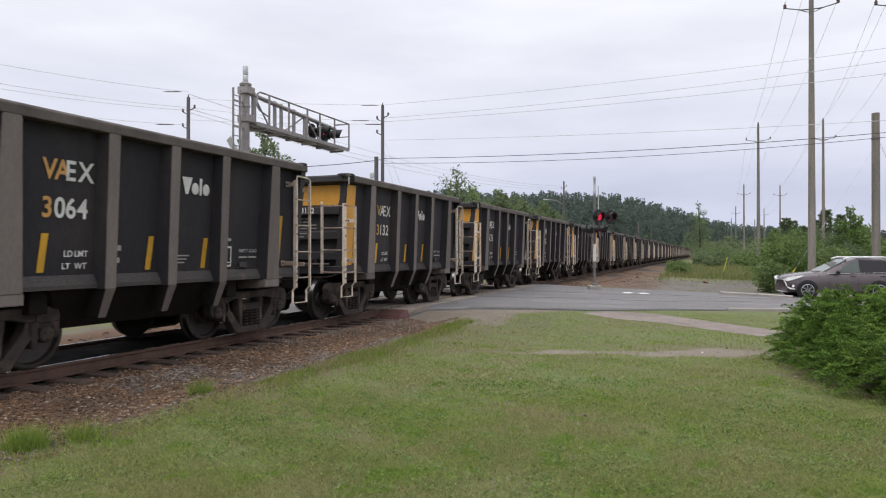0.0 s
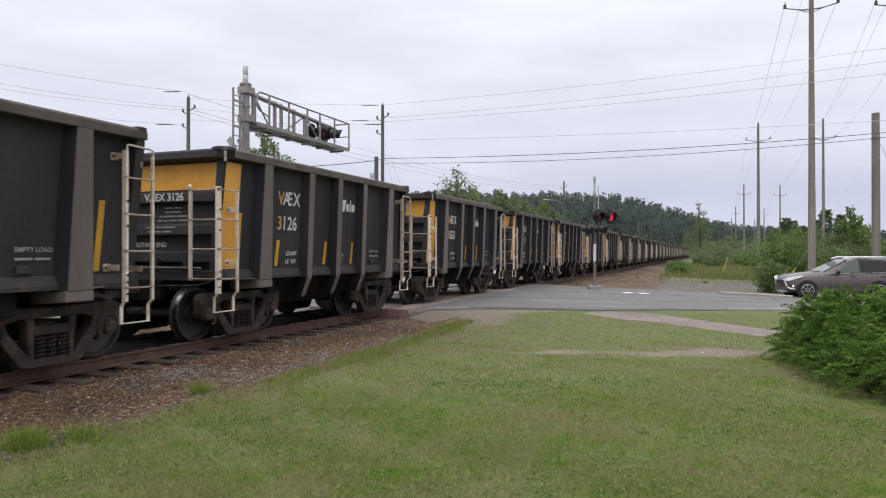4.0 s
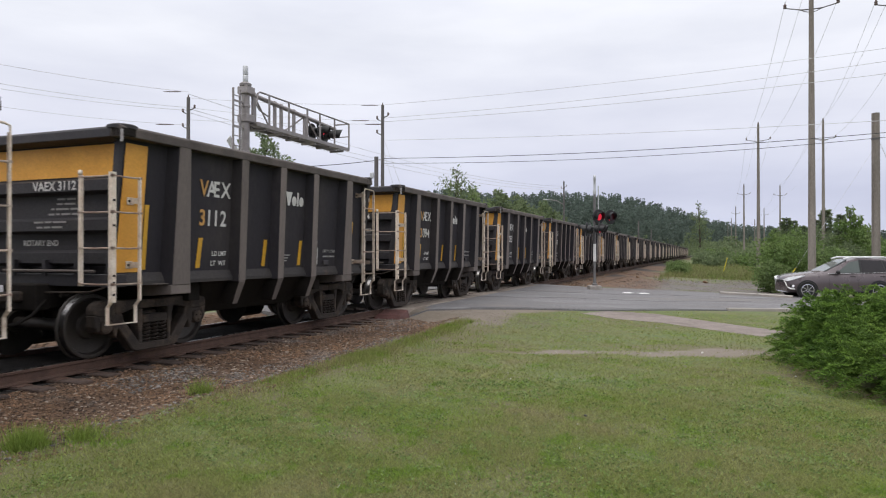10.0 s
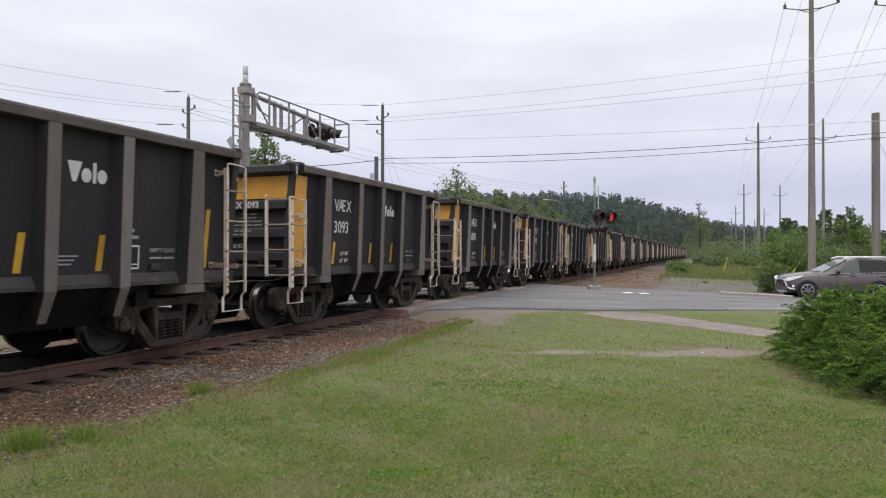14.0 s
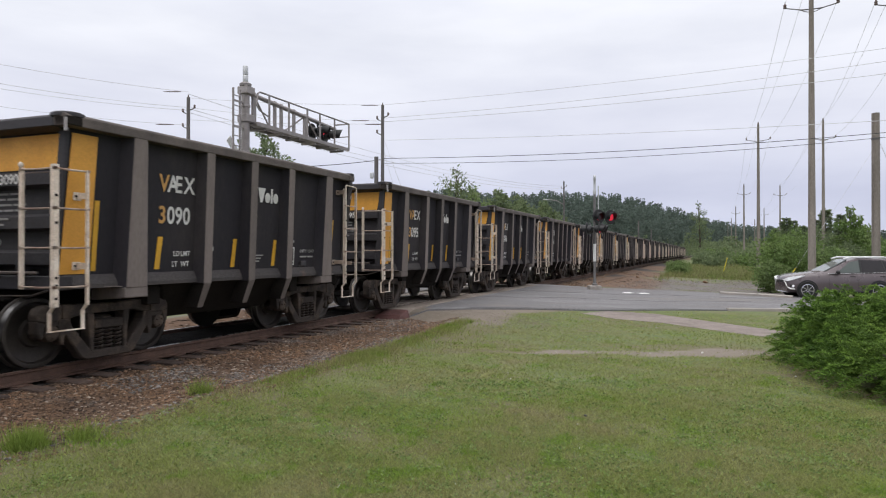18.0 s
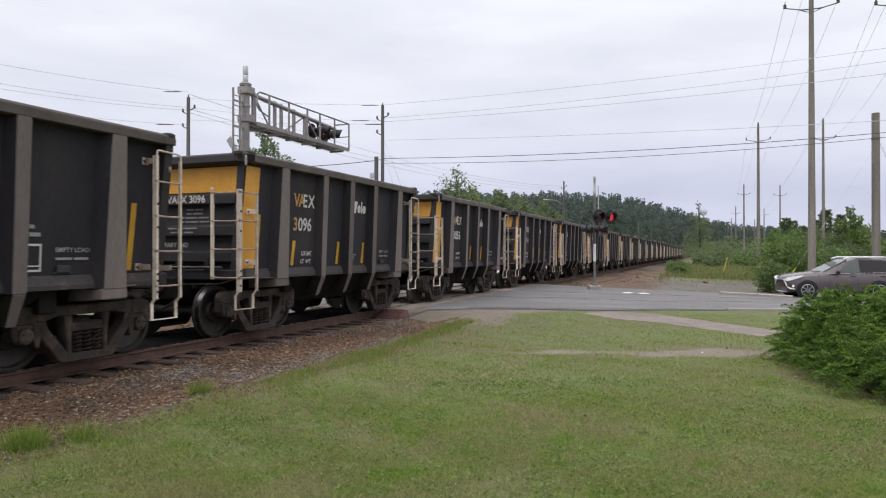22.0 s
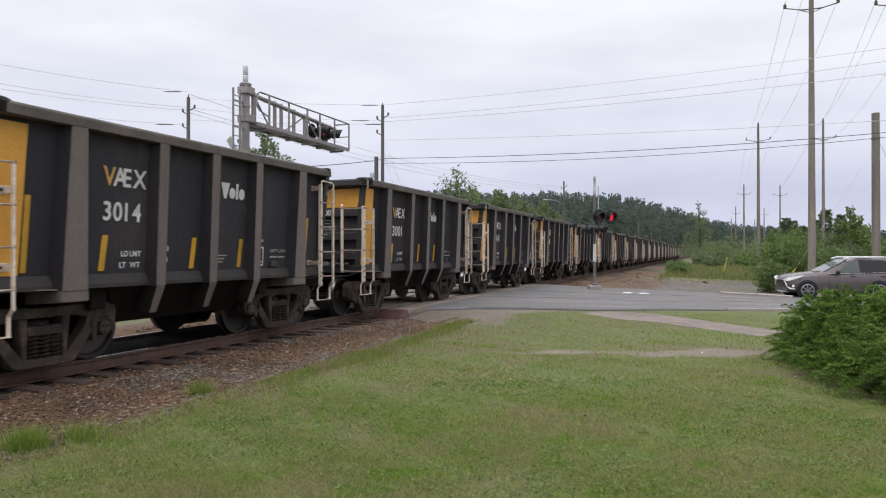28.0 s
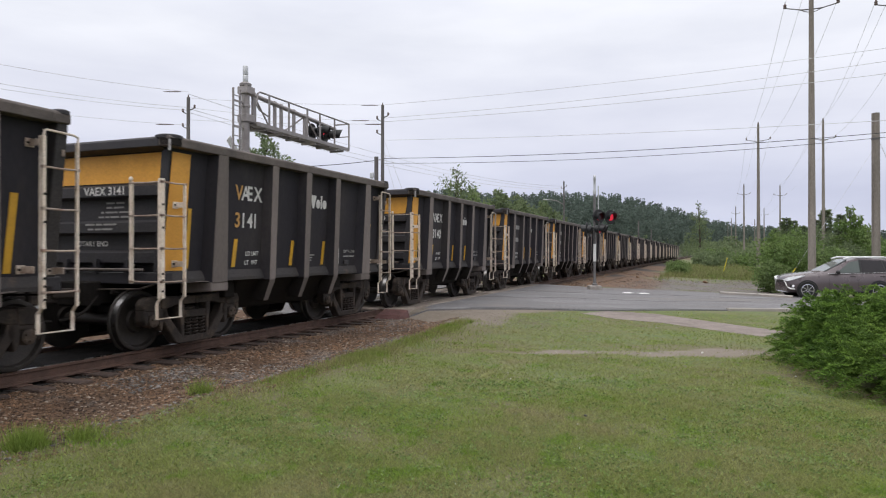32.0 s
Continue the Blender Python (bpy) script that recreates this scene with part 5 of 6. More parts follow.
    arm = Shape().tube([(0, 0, 7.4), (-0.9, -0.1, 7.9), (-1.9, -0.2, 8.0)], 0.05, 8)
    part("lamp_arm", arm, GALV, lines[2], "curved street lamp arm")
    part("lamp_head", Shape().lathe([(0.05, 0), (0.14, 0.15), (0.16, 0.4), (0.05, 0.62)], lambda a, b, w: (-1.85 - w, -0.2 + b, 8.0 + a * 0.5), 10), ALU, lines[2])
    E, L = Vector((30, 30, 0)), Vector((-26, 30, 0))
    A, B, C = Vector((-13.08, 35, 0)), Vector((-3.28, 37, 0)), Vector((13.83, 78, 0))
    for p, za, q, zb, sag, r, mt in ((B, 9.47, E, 12.02, 0.35, 0.010, WIRE), (B, 8.75, E, 11.56, 0.45, 0.012, WIRE), (B, 8.55, E, 10.78, 0.4, 0.012, WIRE), (B, 7.55, E, 7.95, 0.25, 0.012, WIRE),
                                     (B, 6.56, E, 7.8, 0.48, 0.015, CABLE), (B, 6.30, E, 7.78, 0.64, 0.012, CABLE), (A, 9.40, B, 9.47, 0.1, 0.010, WIRE), (A, 8.9, B, 8.6, 0.15, 0.010, WIRE), (A, 8.27, B, 8.45, 0.1, 0.010, WIRE),
                                     (L, 11.1, A, 9.7, 0.25, 0.012, WIRE), (L, 10.2, A, 8.9, 0.3, 0.012, WIRE), (L, 9.9, A, 8.75, 0.3, 0.012, WIRE), (L, 9.0, A, 8.0, 0.3, 0.010, WIRE), (A, 5.9, B, 6.5, 0.25, 0.018, CABLE),
                                     (A, 9.6, C, 9.05, 1.06, 0.013, WIRE), (A, 8.85, C, 8.75, 0.82, 0.013, WIRE), (A, 8.65, C, 8.6, 0.98, 0.013, WIRE), (L, 6.6, A, 5.9, 0.3, 0.018, CABLE)):
        wire("overhead_cable" if mt is CABLE else "overhead_wire", p + Vector((0, 0, za)), q + Vector((0, 0, zb)), sag, r, mt, "dark sagging overhead cable between poles" if mt is CABLE else "thin grey overhead wire")
    for z, gx in ((7.8, -0.34), (7.2, -1.2)):
        wire("guy_wire", B + Vector((0, 0, z)), (gx, 37.2, -0.3), 0.0, 0.008, WIRE, "taut steel guy wire")
    for zb, k in ((9.47, 0.07), (8.62, 0.12), (8.44, 0.05), (9.7, 0.93), (8.0, 0.9)):
        p = (A.lerp(B, 1 - k) if k < 0.5 else A.lerp(L, (1 - k) * 0.8)) + Vector((0, 0, zb - 0.05))
        sh = Shape()
        for j in range(5):
            sh.lathe([(0.012, -0.05), (0.034, -0.02), (0.034, 0.02), (0.012, 0.05)], lambda a, b, w: (p.x + (j - 2) * 0.13 + w, p.y + a, p.z + b), 8)
        sh.tube([p + Vector((-0.45, 0, 0)), p + Vector((0.45, 0, 0))], 0.018, 6)
        thing("strain_insulator", "brown porcelain strain insulator string on wire", "insulator", data=mesh_of("strain_insulator", sh, INSUL))
    for x, y, top in ((43, 150, 8.5), (58, 190, 8.0)):
        pole(x, y, top, 0.2, 0.16, label="distant slender street pole", group="street poles")


make_lines()


# ---- green things ----
def tree(name, x, y, top, width, mat, seed, leaf=0.28, count=2600, category="tree", label="leafy green tree", bare=0.3, thin=1.0, slim=1.0):
    """A tapered trunk with limbs, leaves in uneven clumps round their ends."""
    rng = np.random.default_rng(seed)
    g = float(land(x, y))
    h = top - g
    t = thing(name, label, category, m=pose(x, y, g))
    tr = Shape().tube([(0, 0, -0.2), (0.02 * h, 0.01 * h, h * 0.4), (0.0, 0.02 * h, h * 0.9)], 0.022 * h * thin, 8, 0.006 * h * thin)
    ends = []
    for k in range(int(13 * slim)):
        a, z = k * 2.4 + rng.uniform(-0.4, 0.4), h * (bare + (0.97 - bare) * (k + 0.5) / (13 * slim))
        f = math.sin(math.pi * min(1, max(0.12, (z / h - bare + 0.14) / (1.12 - bare)))) ** 0.8
        R = width * 0.40 * f * rng.uniform(0.65, 1.15)
        e = Vector((math.cos(a) * R, math.sin(a) * R, min(h * 0.98, z + 0.14 * R)))
        s = Vector((0.01 * h, 0.01 * h, z - 0.25 * R))
        tr.tube([s, s.lerp(e, 0.55) + Vector((0, 0, 0.05 * R)), e], 0.007 * h * thin, 5, 0.002 * h)
        ends += [(e, 0.25 * width * f), (s.lerp(e, 0.55), 0.22 * width * f)]
    ends.append((Vector((0, 0, h * 0.95)), width * 0.10))
    part("trunk", tr, BARK, t, "brown trunk with limbs")
    w = np.array([r * r for _, r in ends])
    which = rng.choice(len(ends), size=count, p=w / w.sum())
    c = np.array([tuple(e) for e, _ in ends])[which]
    rad = np.array([r for _, r in ends])[which]
    d = unit(count, rng)
    lump = 1 + 0.35 * np.sin(5 * d[:, 0] + which) * np.cos(4 * d[:, 1] + 2 * which)
    pts = c + d * (rad * lump * rng.uniform(0.35, 1.0, count) ** 0.5)[:, None] * np.array([1, 1, 0.8])
    pts[:, 2] = np.maximum(pts[:, 2], 0.03)
    part("crown", leaf_mesh("crown", pts, d, leaf, mat, seed + 1, 0.6, 0.15), None, t, "crown of small leaves")
    return t


def conifer(x, y, top, width, seed, count=2200):
    rng = np.random.default_rng(seed)
    g = float(land(x, y))
    h = top - g
    t = thing("conifer", "dark green ragged conifer", "tree", m=pose(x, y, g), group="conifers behind the road")
    part("trunk", Shape().tube([(0, 0, -0.2), (0, 0, h * 0.98)], 0.02 * h, 8, 0.004 * h), BARK, t, "brown trunk")
    tier = rng.integers(0, 15, count)
    z = h * (0.14 + 0.84 * (tier + rng.uniform(0, 0.5, count)) / 15)
    R = width / 2 * (1.02 - z / h) ** 0.75 * (0.8 + 0.25 * np.sin(tier * 2.1))
    a = rng.uniform(0, 6.283, count)
    k = rng.uniform(0.1, 1, count) ** 0.6 * (0.75 + 0.25 * np.sin(5 * a + tier))
    pts = np.stack([np.cos(a) * R * k, np.sin(a) * R * k, z - 0.12 * R * k], -1)
    out = np.stack([np.cos(a), np.sin(a), -0.1 + 0 * a], -1)
    part("crown", leaf_mesh("crown", pts, out, 0.45, CONIFER, seed + 1, 0.4, 0.1, 0.5), None, t, "dark needle boughs")


def make_planting():
    tree("tree", -15.8, 60, 12.5, 5.0, LEAFFAR, 11, 0.24, 9000, label="full green leafy tree behind the train", bare=0.3)
    tree("tree", -18.2, 62, 12.2, 2.6, LEAFFAR, 12, 0.28, 4500, label="narrow green leafy tree behind the train", bare=0.35)
    tree("tree", 1.5, 75, 11.2, 5.4, LEAFFAR, 13, 0.25, 2600, label="open pale-leaved tree behind the train", bare=0.35)
    tree("tree", 3.4, 78, 9.2, 4.2, LEAFPALE, 18, 0.36, 3000, label="pale green leafy tree behind the train", bare=0.2)
    tree("tree", 6.8, 84, 9.3, 5.0, LEAFFAR, 14, 0.40, 5200, label="green leafy tree behind the train", bare=0.2)
    tree("tree", 10.5, 95, 9.4, 5.5, LEAFFAR, 15, 0.42, 5200, label="green leafy tree behind the train", bare=0.2)
    tree("tree", 14.8, 100, 9.2, 6, LEAFFAR, 19, 0.42, 5200, label="green leafy tree behind the train", bare=0.2)
    tree("tree", 41.3, 110, 9.9, 3.4, LEAFFAR, 16, 0.26, 2000, label="tall slender leafy tree beside the track", bare=0.12)
    tree("tree", 26.3, 44, 4.5, 2.1, LEAF, 21, 0.14, 7000, label="narrow young poplar in full leaf", bare=0.05)
    tree("tree", 28.6, 46, 3.3, 2.6, LEAFPALE, 22, 0.14, 5400, label="young leafy tree by the roadside", bare=0.05)
    for k, (x, y, top, w, mt) in enumerate(((15.05, 31.4, 1.12, 1.40, LEAFPALE), (19.9, 41, 2.75, 2.6, LEAF), (21.8, 42, 3.0, 3.4, LEAF), (24.0, 44, 3.1, 3.2, LEAFFAR), (22.6, 39.5, 1.7, 2.6, LEAFPALE), (25.0, 42, 2.1, 2.6, LEAFFAR),
                                             (27.0, 42, 2.2, 2.8, LEAF), (29.0, 42.5, 2.0, 2.6, LEAF), (31, 46, 2.5, 3.5, LEAF), (34, 50, 2.4, 4.0, LEAFPALE), (19.9, 58, 0.7, 1.9, LEAFPALE), (18.9, 55, 0.35, 1.3, LEAFPALE), (24.5, 47.5, 2.8, 3.5, LEAF))):
        tree("shrub", x, y, top, w, mt, 40 + k, 0.125 if k else 0.11, 5400 if k else 3200, "shrub", "green leafy shrub beside the road", 0.02, 0.8)
    rng = random.Random(8)
    for k in range(30):
        y = rng.uniform(78, 160)
        bearing = rng.uniform(0.378, 0.471)
        tree("shrub", bearing * y, y, rng.uniform(0.7, 1.9) + (y - 78) * 0.012, rng.uniform(2.4, 5), rng.choice([LEAF, LEAFFAR, LEAFPALE, LEAFFAR]), 80 + k, 0.28, 1100, "shrub", "green scrub on the waste ground beside the track", 0.02, 0.8)
    for k, (x, y, top, w) in enumerate(((42.3, 84, 6.0, 4.4), (44.9, 80, 6.8, 4.0), (49.0, 84, 6.4, 4.0), (49.3, 90, 6.0, 4.0), (50.1, 95, 5.4, 4.4), (51.4, 100, 6.4, 3.6), (57.1, 95, 5.2, 4.4), (56.7, 90, 4.2, 4.4), (53.6, 110, 5.6, 4))):
        conifer(x, y, top, w, 120 + k)


make_planting()


def make_hill():
    """A long wooded ridge behind the track, falling away to one side."""
    az = np.linspace(-0.75, 0.85, 161)
    ridge = np.interp(az, [-0.75, -0.3, 0.03, 0.10, 0.18, 0.24, 0.30, 0.345, 0.40, 0.47, 0.56, 0.62, 0.70, 0.85], [0.052, 0.058, 0.072, 0.071, 0.069, 0.074, 0.056, 0.043, 0.028, 0.021, 0.017, 0.017, 0.016, 0.012])
    dist = np.interp(az, [-0.75, 0.0, 0.25, 0.4, 0.85], [420, 430, 560, 800, 1500])
    rows = []
    prof = [(0.42, 0.0), (0.5, 0.12), (0.6, 0.33), (0.7, 0.55), (0.8, 0.76), (0.9, 0.92), (1.0, 1.0), (1.15, 0.96), (1.4, 0.7), (1.7, 0.3)]
    for k, e in prof:
        r = dist * k
        z = -1.0 + (ridge * dist * (1 + 0.05 * np.sin(az * 40 + k * 9)) - 4.5) * e
        rows.append(np.stack([np.tan(az) * r, r, z], -1))
    v = np.stack(rows)
    n = len(az)
    idx = np.arange(len(prof) * n).reshape(len(prof), n)
    f = np.stack([idx[:-1, :-1], idx[:-1, 1:], idx[1:, 1:], idx[1:, :-1]], -1).reshape(-1, 4)
    thing("hillside", "dark wooded hillside behind the railway", "hill", kind="structure", data=mesh_np("hillside", v.reshape(-1, 3), f, SOIL_AND_SHADE))
    rng = np.random.default_rng(77)
    N = 7200
    a = np.where(rng.random(N) < 0.68, rng.uniform(-0.12, 0.80, N), rng.uniform(-0.74, -0.12, N))
    k = rng.uniform(0.44, 1.03, N) ** 0.8
    k = np.clip(k, 0.44, 1.03)
    R = np.interp(a, az, dist)
    e = np.interp(k, [p[0] for p in prof], [p[1] for p in prof])
    gz = -1.0 + (np.interp(a, az, ridge) * R * (1 + 0.05 * np.sin(a * 40 + k * 9)) - 4.5) * e
    base = np.stack([np.tan(a) * R * k, R * k, gz], -1)
    H = rng.uniform(5.0, 11.5, N) * np.interp(R, [400, 1500], [0.95, 1.6])
    pine = rng.random(N) < 0.72
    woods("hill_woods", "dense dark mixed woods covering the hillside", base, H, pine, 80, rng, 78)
    # a belt of lower woods in front of the hill
    N = 900
    y = rng.uniform(170, 380, N)
    bearing = rng.uniform(0.05, 0.62, N)
    x = bearing * y
    s, l = sl(x, y)
    ok = (np.abs(l) > 6.5) | (s > 305)
    x, y = x[ok], y[ok]
    N = len(x)
    H = rng.uniform(3.0, 6.5, N) * np.interp(y, [170, 380], [0.8, 1.3])
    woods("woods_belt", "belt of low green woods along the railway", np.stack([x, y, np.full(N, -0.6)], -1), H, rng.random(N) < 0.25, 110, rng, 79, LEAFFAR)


def woods(name, label, base, H, pine, M, rng, seed, mat=None):
    """Many far trees in one mesh: narrow pines and rounder leafy crowns."""
    N = len(H)
    H = np.where(pine, H * 1.3, H)
    W = np.where(pine, 0.17, 0.32) * H
    u = rng.uniform(0.04, 1, (N, M)) ** 0.8
    prof_r = np.where(pine[:, None], (1.03 - u), np.sin(np.pi * np.clip(u * 0.86 + 0.1, 0, 1)))
    ang = rng.uniform(0, 6.283, (N, M))
    rad = W[:, None] * prof_r * rng.uniform(0.45, 1.1, (N, M))
    pts = base[:, None] + np.stack([np.cos(ang) * rad, np.sin(ang) * rad, u * H[:, None]], -1)
    out = np.stack([np.cos(ang), np.sin(ang), 0.45 - 0.4 * pine[:, None] + 0 * ang], -1)
    size = np.repeat(np.where(pine, H * 0.085, H * 0.105), M)
    thing(name, label, "woods", kind="stuff", data=leaf_mesh(name, pts.reshape(-1, 3), out.reshape(-1, 3), size, mat or HAZED_WOODS, seed, 0.85, 0.1, 0.35))


make_hill()


def make_bush():
    """The clipped yew by the lawn: a low spreading mass of sprays on short stems."""
    rng = np.random.default_rng(31)
    x0, y0 = 6.88, 10.38
    g = -0.29
    t = thing("yew_bush", "dense spreading green yew bush on the lawn", "bush", m=pose(x0, y0, g))
    blobs = [((0, 0, 0.55), (1.35, 1.0, 0.62)), ((-0.75, -0.1, 0.42), (0.75, 0.7, 0.45)), ((0.9, -0.5, 0.6), (1.2, 0.9, 0.66)), ((0.35, -1.1, 0.45), (1.0, 0.8, 0.5)), ((1.7, -0.4, 0.6), (1.0, 1.0, 0.68)), ((0.3, 0.5, 0.66), (0.9, 0.7, 0.52)),
             ((1.3, -1.4, 0.5), (1.0, 0.9, 0.55)), ((-0.85, -0.85, 0.38), (0.64, 0.6, 0.44)), ((-1.1, -1.6, 0.36), (0.66, 0.65, 0.44)), ((-1.25, -2.35, 0.36), (0.70, 0.65, 0.44)), ((-0.2, -1.6, 0.5), (0.8, 0.8, 0.5)), ((-0.3, -2.5, 0.46), (0.8, 0.75, 0.48)), ((0.8, -2.3, 0.5), (0.9, 0.9, 0.5)), ((-1.05, 0.1, 0.35), (0.42, 0.5, 0.32)), ((2.6, -0.6, 0.55), (0.9, 1.0, 0.6)), ((-1.35, -2.95, 0.33), (0.62, 0.55, 0.42)), ((-0.7, -3.2, 0.36), (0.7, 0.55, 0.44)), ((-1.0, -3.35, 0.3), (0.6, 0.5, 0.4)),
             ((-1.15, 0.3, 0.17), (0.5, 0.5, 0.26)), ((-1.42, -0.5, 0.20), (0.45, 0.5, 0.28)), ((-1.62, -1.3, 0.22), (0.5, 0.5, 0.30)), ((-1.70, -2.1, 0.22), (0.5, 0.5, 0.30)), ((-1.35, -2.9, 0.17), (0.5, 0.45, 0.26)),
             ((-0.92, 0.25, 0.60), (0.50, 0.55, 0.50)), ((-0.45, 0.3, 0.70), (0.7, 0.7, 0.50)), ((-1.22, 0.15, 0.38), (0.38, 0.5, 0.40)), ((-1.10, -0.6, 0.46), (0.45, 0.55, 0.46)), ((0.1, -0.4, 0.76), (0.8, 0.7, 0.5))]
    st = Shape()
    P, Dd = [], []
    flat = np.array([1, 1, 0.97])
    for k, (c, r) in enumerate(blobs):
        n = int(190 * r[0] * r[1] + 290 * r[0] * r[2])
        d = unit(n, rng)
        d[:, 2] = np.abs(d[:, 2]) - 0.22
        d /= np.linalg.norm(d, axis=1, keepdims=True)
        lump = 1 + 0.16 * np.sin(5 * d[:, 0] + k) * np.cos(4 * d[:, 1] + 2 * k)
        P.append(np.array(c) * flat + d * np.array(r) * flat * (lump * rng.uniform(0.48, 0.95, n))[:, None])
        Dd.append(d)
        st.tube([(c[0] * 0.6, c[1] * 0.6, -0.05), (c[0] * 0.85, c[1] * 0.85, c[2] * 0.6), (c[0], c[1], c[2] * 0.9)], 0.025, 6, 0.012)
    P, Dd = np.concatenate(P), np.concatenate(Dd)
    keep = P[:, 2] > 0.06
    P, Dd = P[keep], Dd[keep]
    # each plume: a nodding leader with side twigs in one plane, each twig feathered with needles
    n, m, q = len(P), 10, 9
    lead = Dd * np.array([1, 1, 0.45]) + np.array([-0.10, -0.08, 0.42]) + 0.5 * unit(n, rng)
    lead /= np.linalg.norm(lead, axis=1, keepdims=True)
    side = np.cross(lead, np.array([0, 0, 1.0])) + 0.25 * unit(n, rng)
    side /= np.linalg.norm(side, axis=1, keepdims=True)
    L = rng.uniform(0.15, 0.30, n)
    a = (np.arange(m) + 0.6) / m
    nod = np.array([0, 0, -1.0]) * 0.10
    base = P[:, None] + lead[:, None] * (L[:, None] * a)[..., None] + nod * (a ** 2)[None, :, None]
    sgn = np.where(np.arange(m) % 2, 1, -1)
    twig = lead[:, None] * 0.8 + side[:, None] * sgn[None, :, None] * (1 - 0.75 * a[None, :, None] ** 2) + 0.18 * rng.normal(size=(n, m, 3))
    twig /= np.linalg.norm(twig, axis=2, keepdims=True)
    TL = rng.uniform(0.05, 0.10, (n, m)) * (1.05 - 0.45 * a)[None]
    b = (np.arange(q) + 0.5) / q
    c = base[:, :, None] + twig[:, :, None] * (TL[..., None] * b)[..., None] + nod * 0.3 * (b ** 2)[None, None, :, None]
    ns = np.where(np.arange(q) % 2, 1, -1)
    o = twig[:, :, None] * 0.7 + side[:, None, None] * ns[None, None, :, None] * 0.8 + np.array([0, 0, 0.15])
    fresh = np.broadcast_to((a[None, :, None] * 0.55 + b[None, None, :] * 0.5 + 0.18 * rng.normal(size=(n, 1, 1))) > 0.66, (n, m, q))
    part("stems", st, BARK, t, "short brown stems")
    part("foliage", leaf_mesh("foliage", c[~fresh], o[~fresh], 0.040, YEW, 32, 0.26, 0.05, 0.3), None, t, "fine dark needle-leaved sprays")
    part("new_growth", leaf_mesh("new_growth", c[fresh], o[fresh], 0.042, YEWTIP, 33, 0.26, 0.02, 0.3), None, t, "paler new growth at the tips")
    # smooth dark lumps inside the bush; shade between the sprays is in their colour
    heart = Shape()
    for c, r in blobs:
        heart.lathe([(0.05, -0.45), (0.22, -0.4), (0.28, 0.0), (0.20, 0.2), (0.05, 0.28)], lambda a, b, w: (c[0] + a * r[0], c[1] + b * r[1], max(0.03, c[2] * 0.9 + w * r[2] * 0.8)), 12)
    tagged(part("heart", heart, SOIL_AND_SHADE, t, "dark core with the shade between sprays in its colour"), kind="stuff")


make_bush()


def make_grass():
    """Mown blades over the lawn, longer ones along the ballast and the road edge."""
    rng = np.random.default_rng(41)
    P, H, Wd = [], [], []
    for y0, y1, wide, n, h, w in ((1.9, 4.5, 0.75, 190000, 0.034, 0.0030), (4.5, 8, 0.75, 210000, 0.031, 0.0040), (8, 12, 0.75, 120000, 0.026, 0.0065), (12, 19.5, 0.75, 90000, 0.024, 0.010)):
        y = rng.uniform(y0, y1, n) + rng.normal(0, 0.35, n)
        x = rng.uniform(-1.06, 1.06, n) * (wide * np.maximum(y, 0.5) + 0.3) + rng.normal(0, 0.6, n)
        P.append(np.stack([x, y], -1)), H.append(np.full(n, h)), Wd.append(np.full(n, w))
        m = n // 3                             # thinning out beyond the sides
        y = rng.uniform(y0 - 0.3, y1 + 0.3, m)
        x = rng.choice((-1, 1), m) * (wide * (y + 0.3) + rng.exponential(1.8, m) - 0.6)
        P.append(np.stack([x, y], -1)), H.append(np.full(m, h)), Wd.append(np.full(m, w))
    n = 80000
    y = 2.3 - rng.exponential(1.5, n)
    x = rng.normal(0, 2.2, n)
    P.append(np.stack([x, y], -1)), H.append(np.full(n, 0.03)), Wd.append(np.full(n, 0.004))
    n = 190000                                 # the rest of the lawn, beside and behind the camera
    x, y = rng.uniform(-12, 15, n), rng.uniform(-9, 17, n)
    side = np.abs(x) > 0.73 * (y + 0.3)
    P.append(np.stack([x, y], -1)[side]), H.append(np.full(side.sum(), 0.032)), Wd.append(np.full(side.sum(), 0.010))
    P, H, Wd = np.concatenate(P), np.concatenate(H), np.concatenate(Wd)
    s, l = sl(P[:, 0], P[:, 1])
    k = bare_masks(P[:, 0], P[:, 1])
    patch = wave(P[:, 0], P[:, 1], 1.7, 3.0) * 0.5 + wave(P[:, 0], P[:, 1], 4.1, 1.0) * 0.3
    ok = (l > 3.2 + 0.25 * wave(P[:, 0], P[:, 1], 2.2)) & (rng.random(len(P)) < 0.48 + 0.58 * smooth_step(3.4, 4.6, l)) & (rng.random(len(P)) > k["bare"] * 0.95 + k["gravel"] + 0.25 * (patch < -0.25) + 0.9 * np.clip(k["thatch"] - 0.40, 0, 0.7))
    ok &= ~on_paving(P[:, 0], P[:, 1])
    H = H * (1 + 0.5 * patch) * rng.uniform(0.5, 1.4, len(P))
    edge = 0.5 * np.exp(-((l - 3.4) / 0.3) ** 2) * smooth_step(5.0, 7.0, P[:, 1]) * (1 - smooth_step(14.5, 16.5, P[:, 1]))
    H = H * (1 + 3.0 * edge * rng.uniform(0, 1, len(P)))
    blades("lawn_grass", P[ok], H[ok], Wd[ok], GRASS, 42, "short mown green and straw-coloured grass blades", 1.1)
    # lush tufts and dry blades lying among them
    n = 2000
    cy = 1.0 + 12 * rng.random(n) ** 1.35
    cx = rng.uniform(-1, 1, n) * (0.74 * cy + rng.exponential(1.0, n))
    keep = wave(cx, cy, 0.9, 8.0) + 0.5 * wave(cx, cy, 2.7, 2.0) + rng.normal(0, 0.6, n) > 0.15 + 0.05 * cy
    cx, cy = cx[keep], cy[keep]
    j = np.repeat(np.arange(len(cx)), 55)
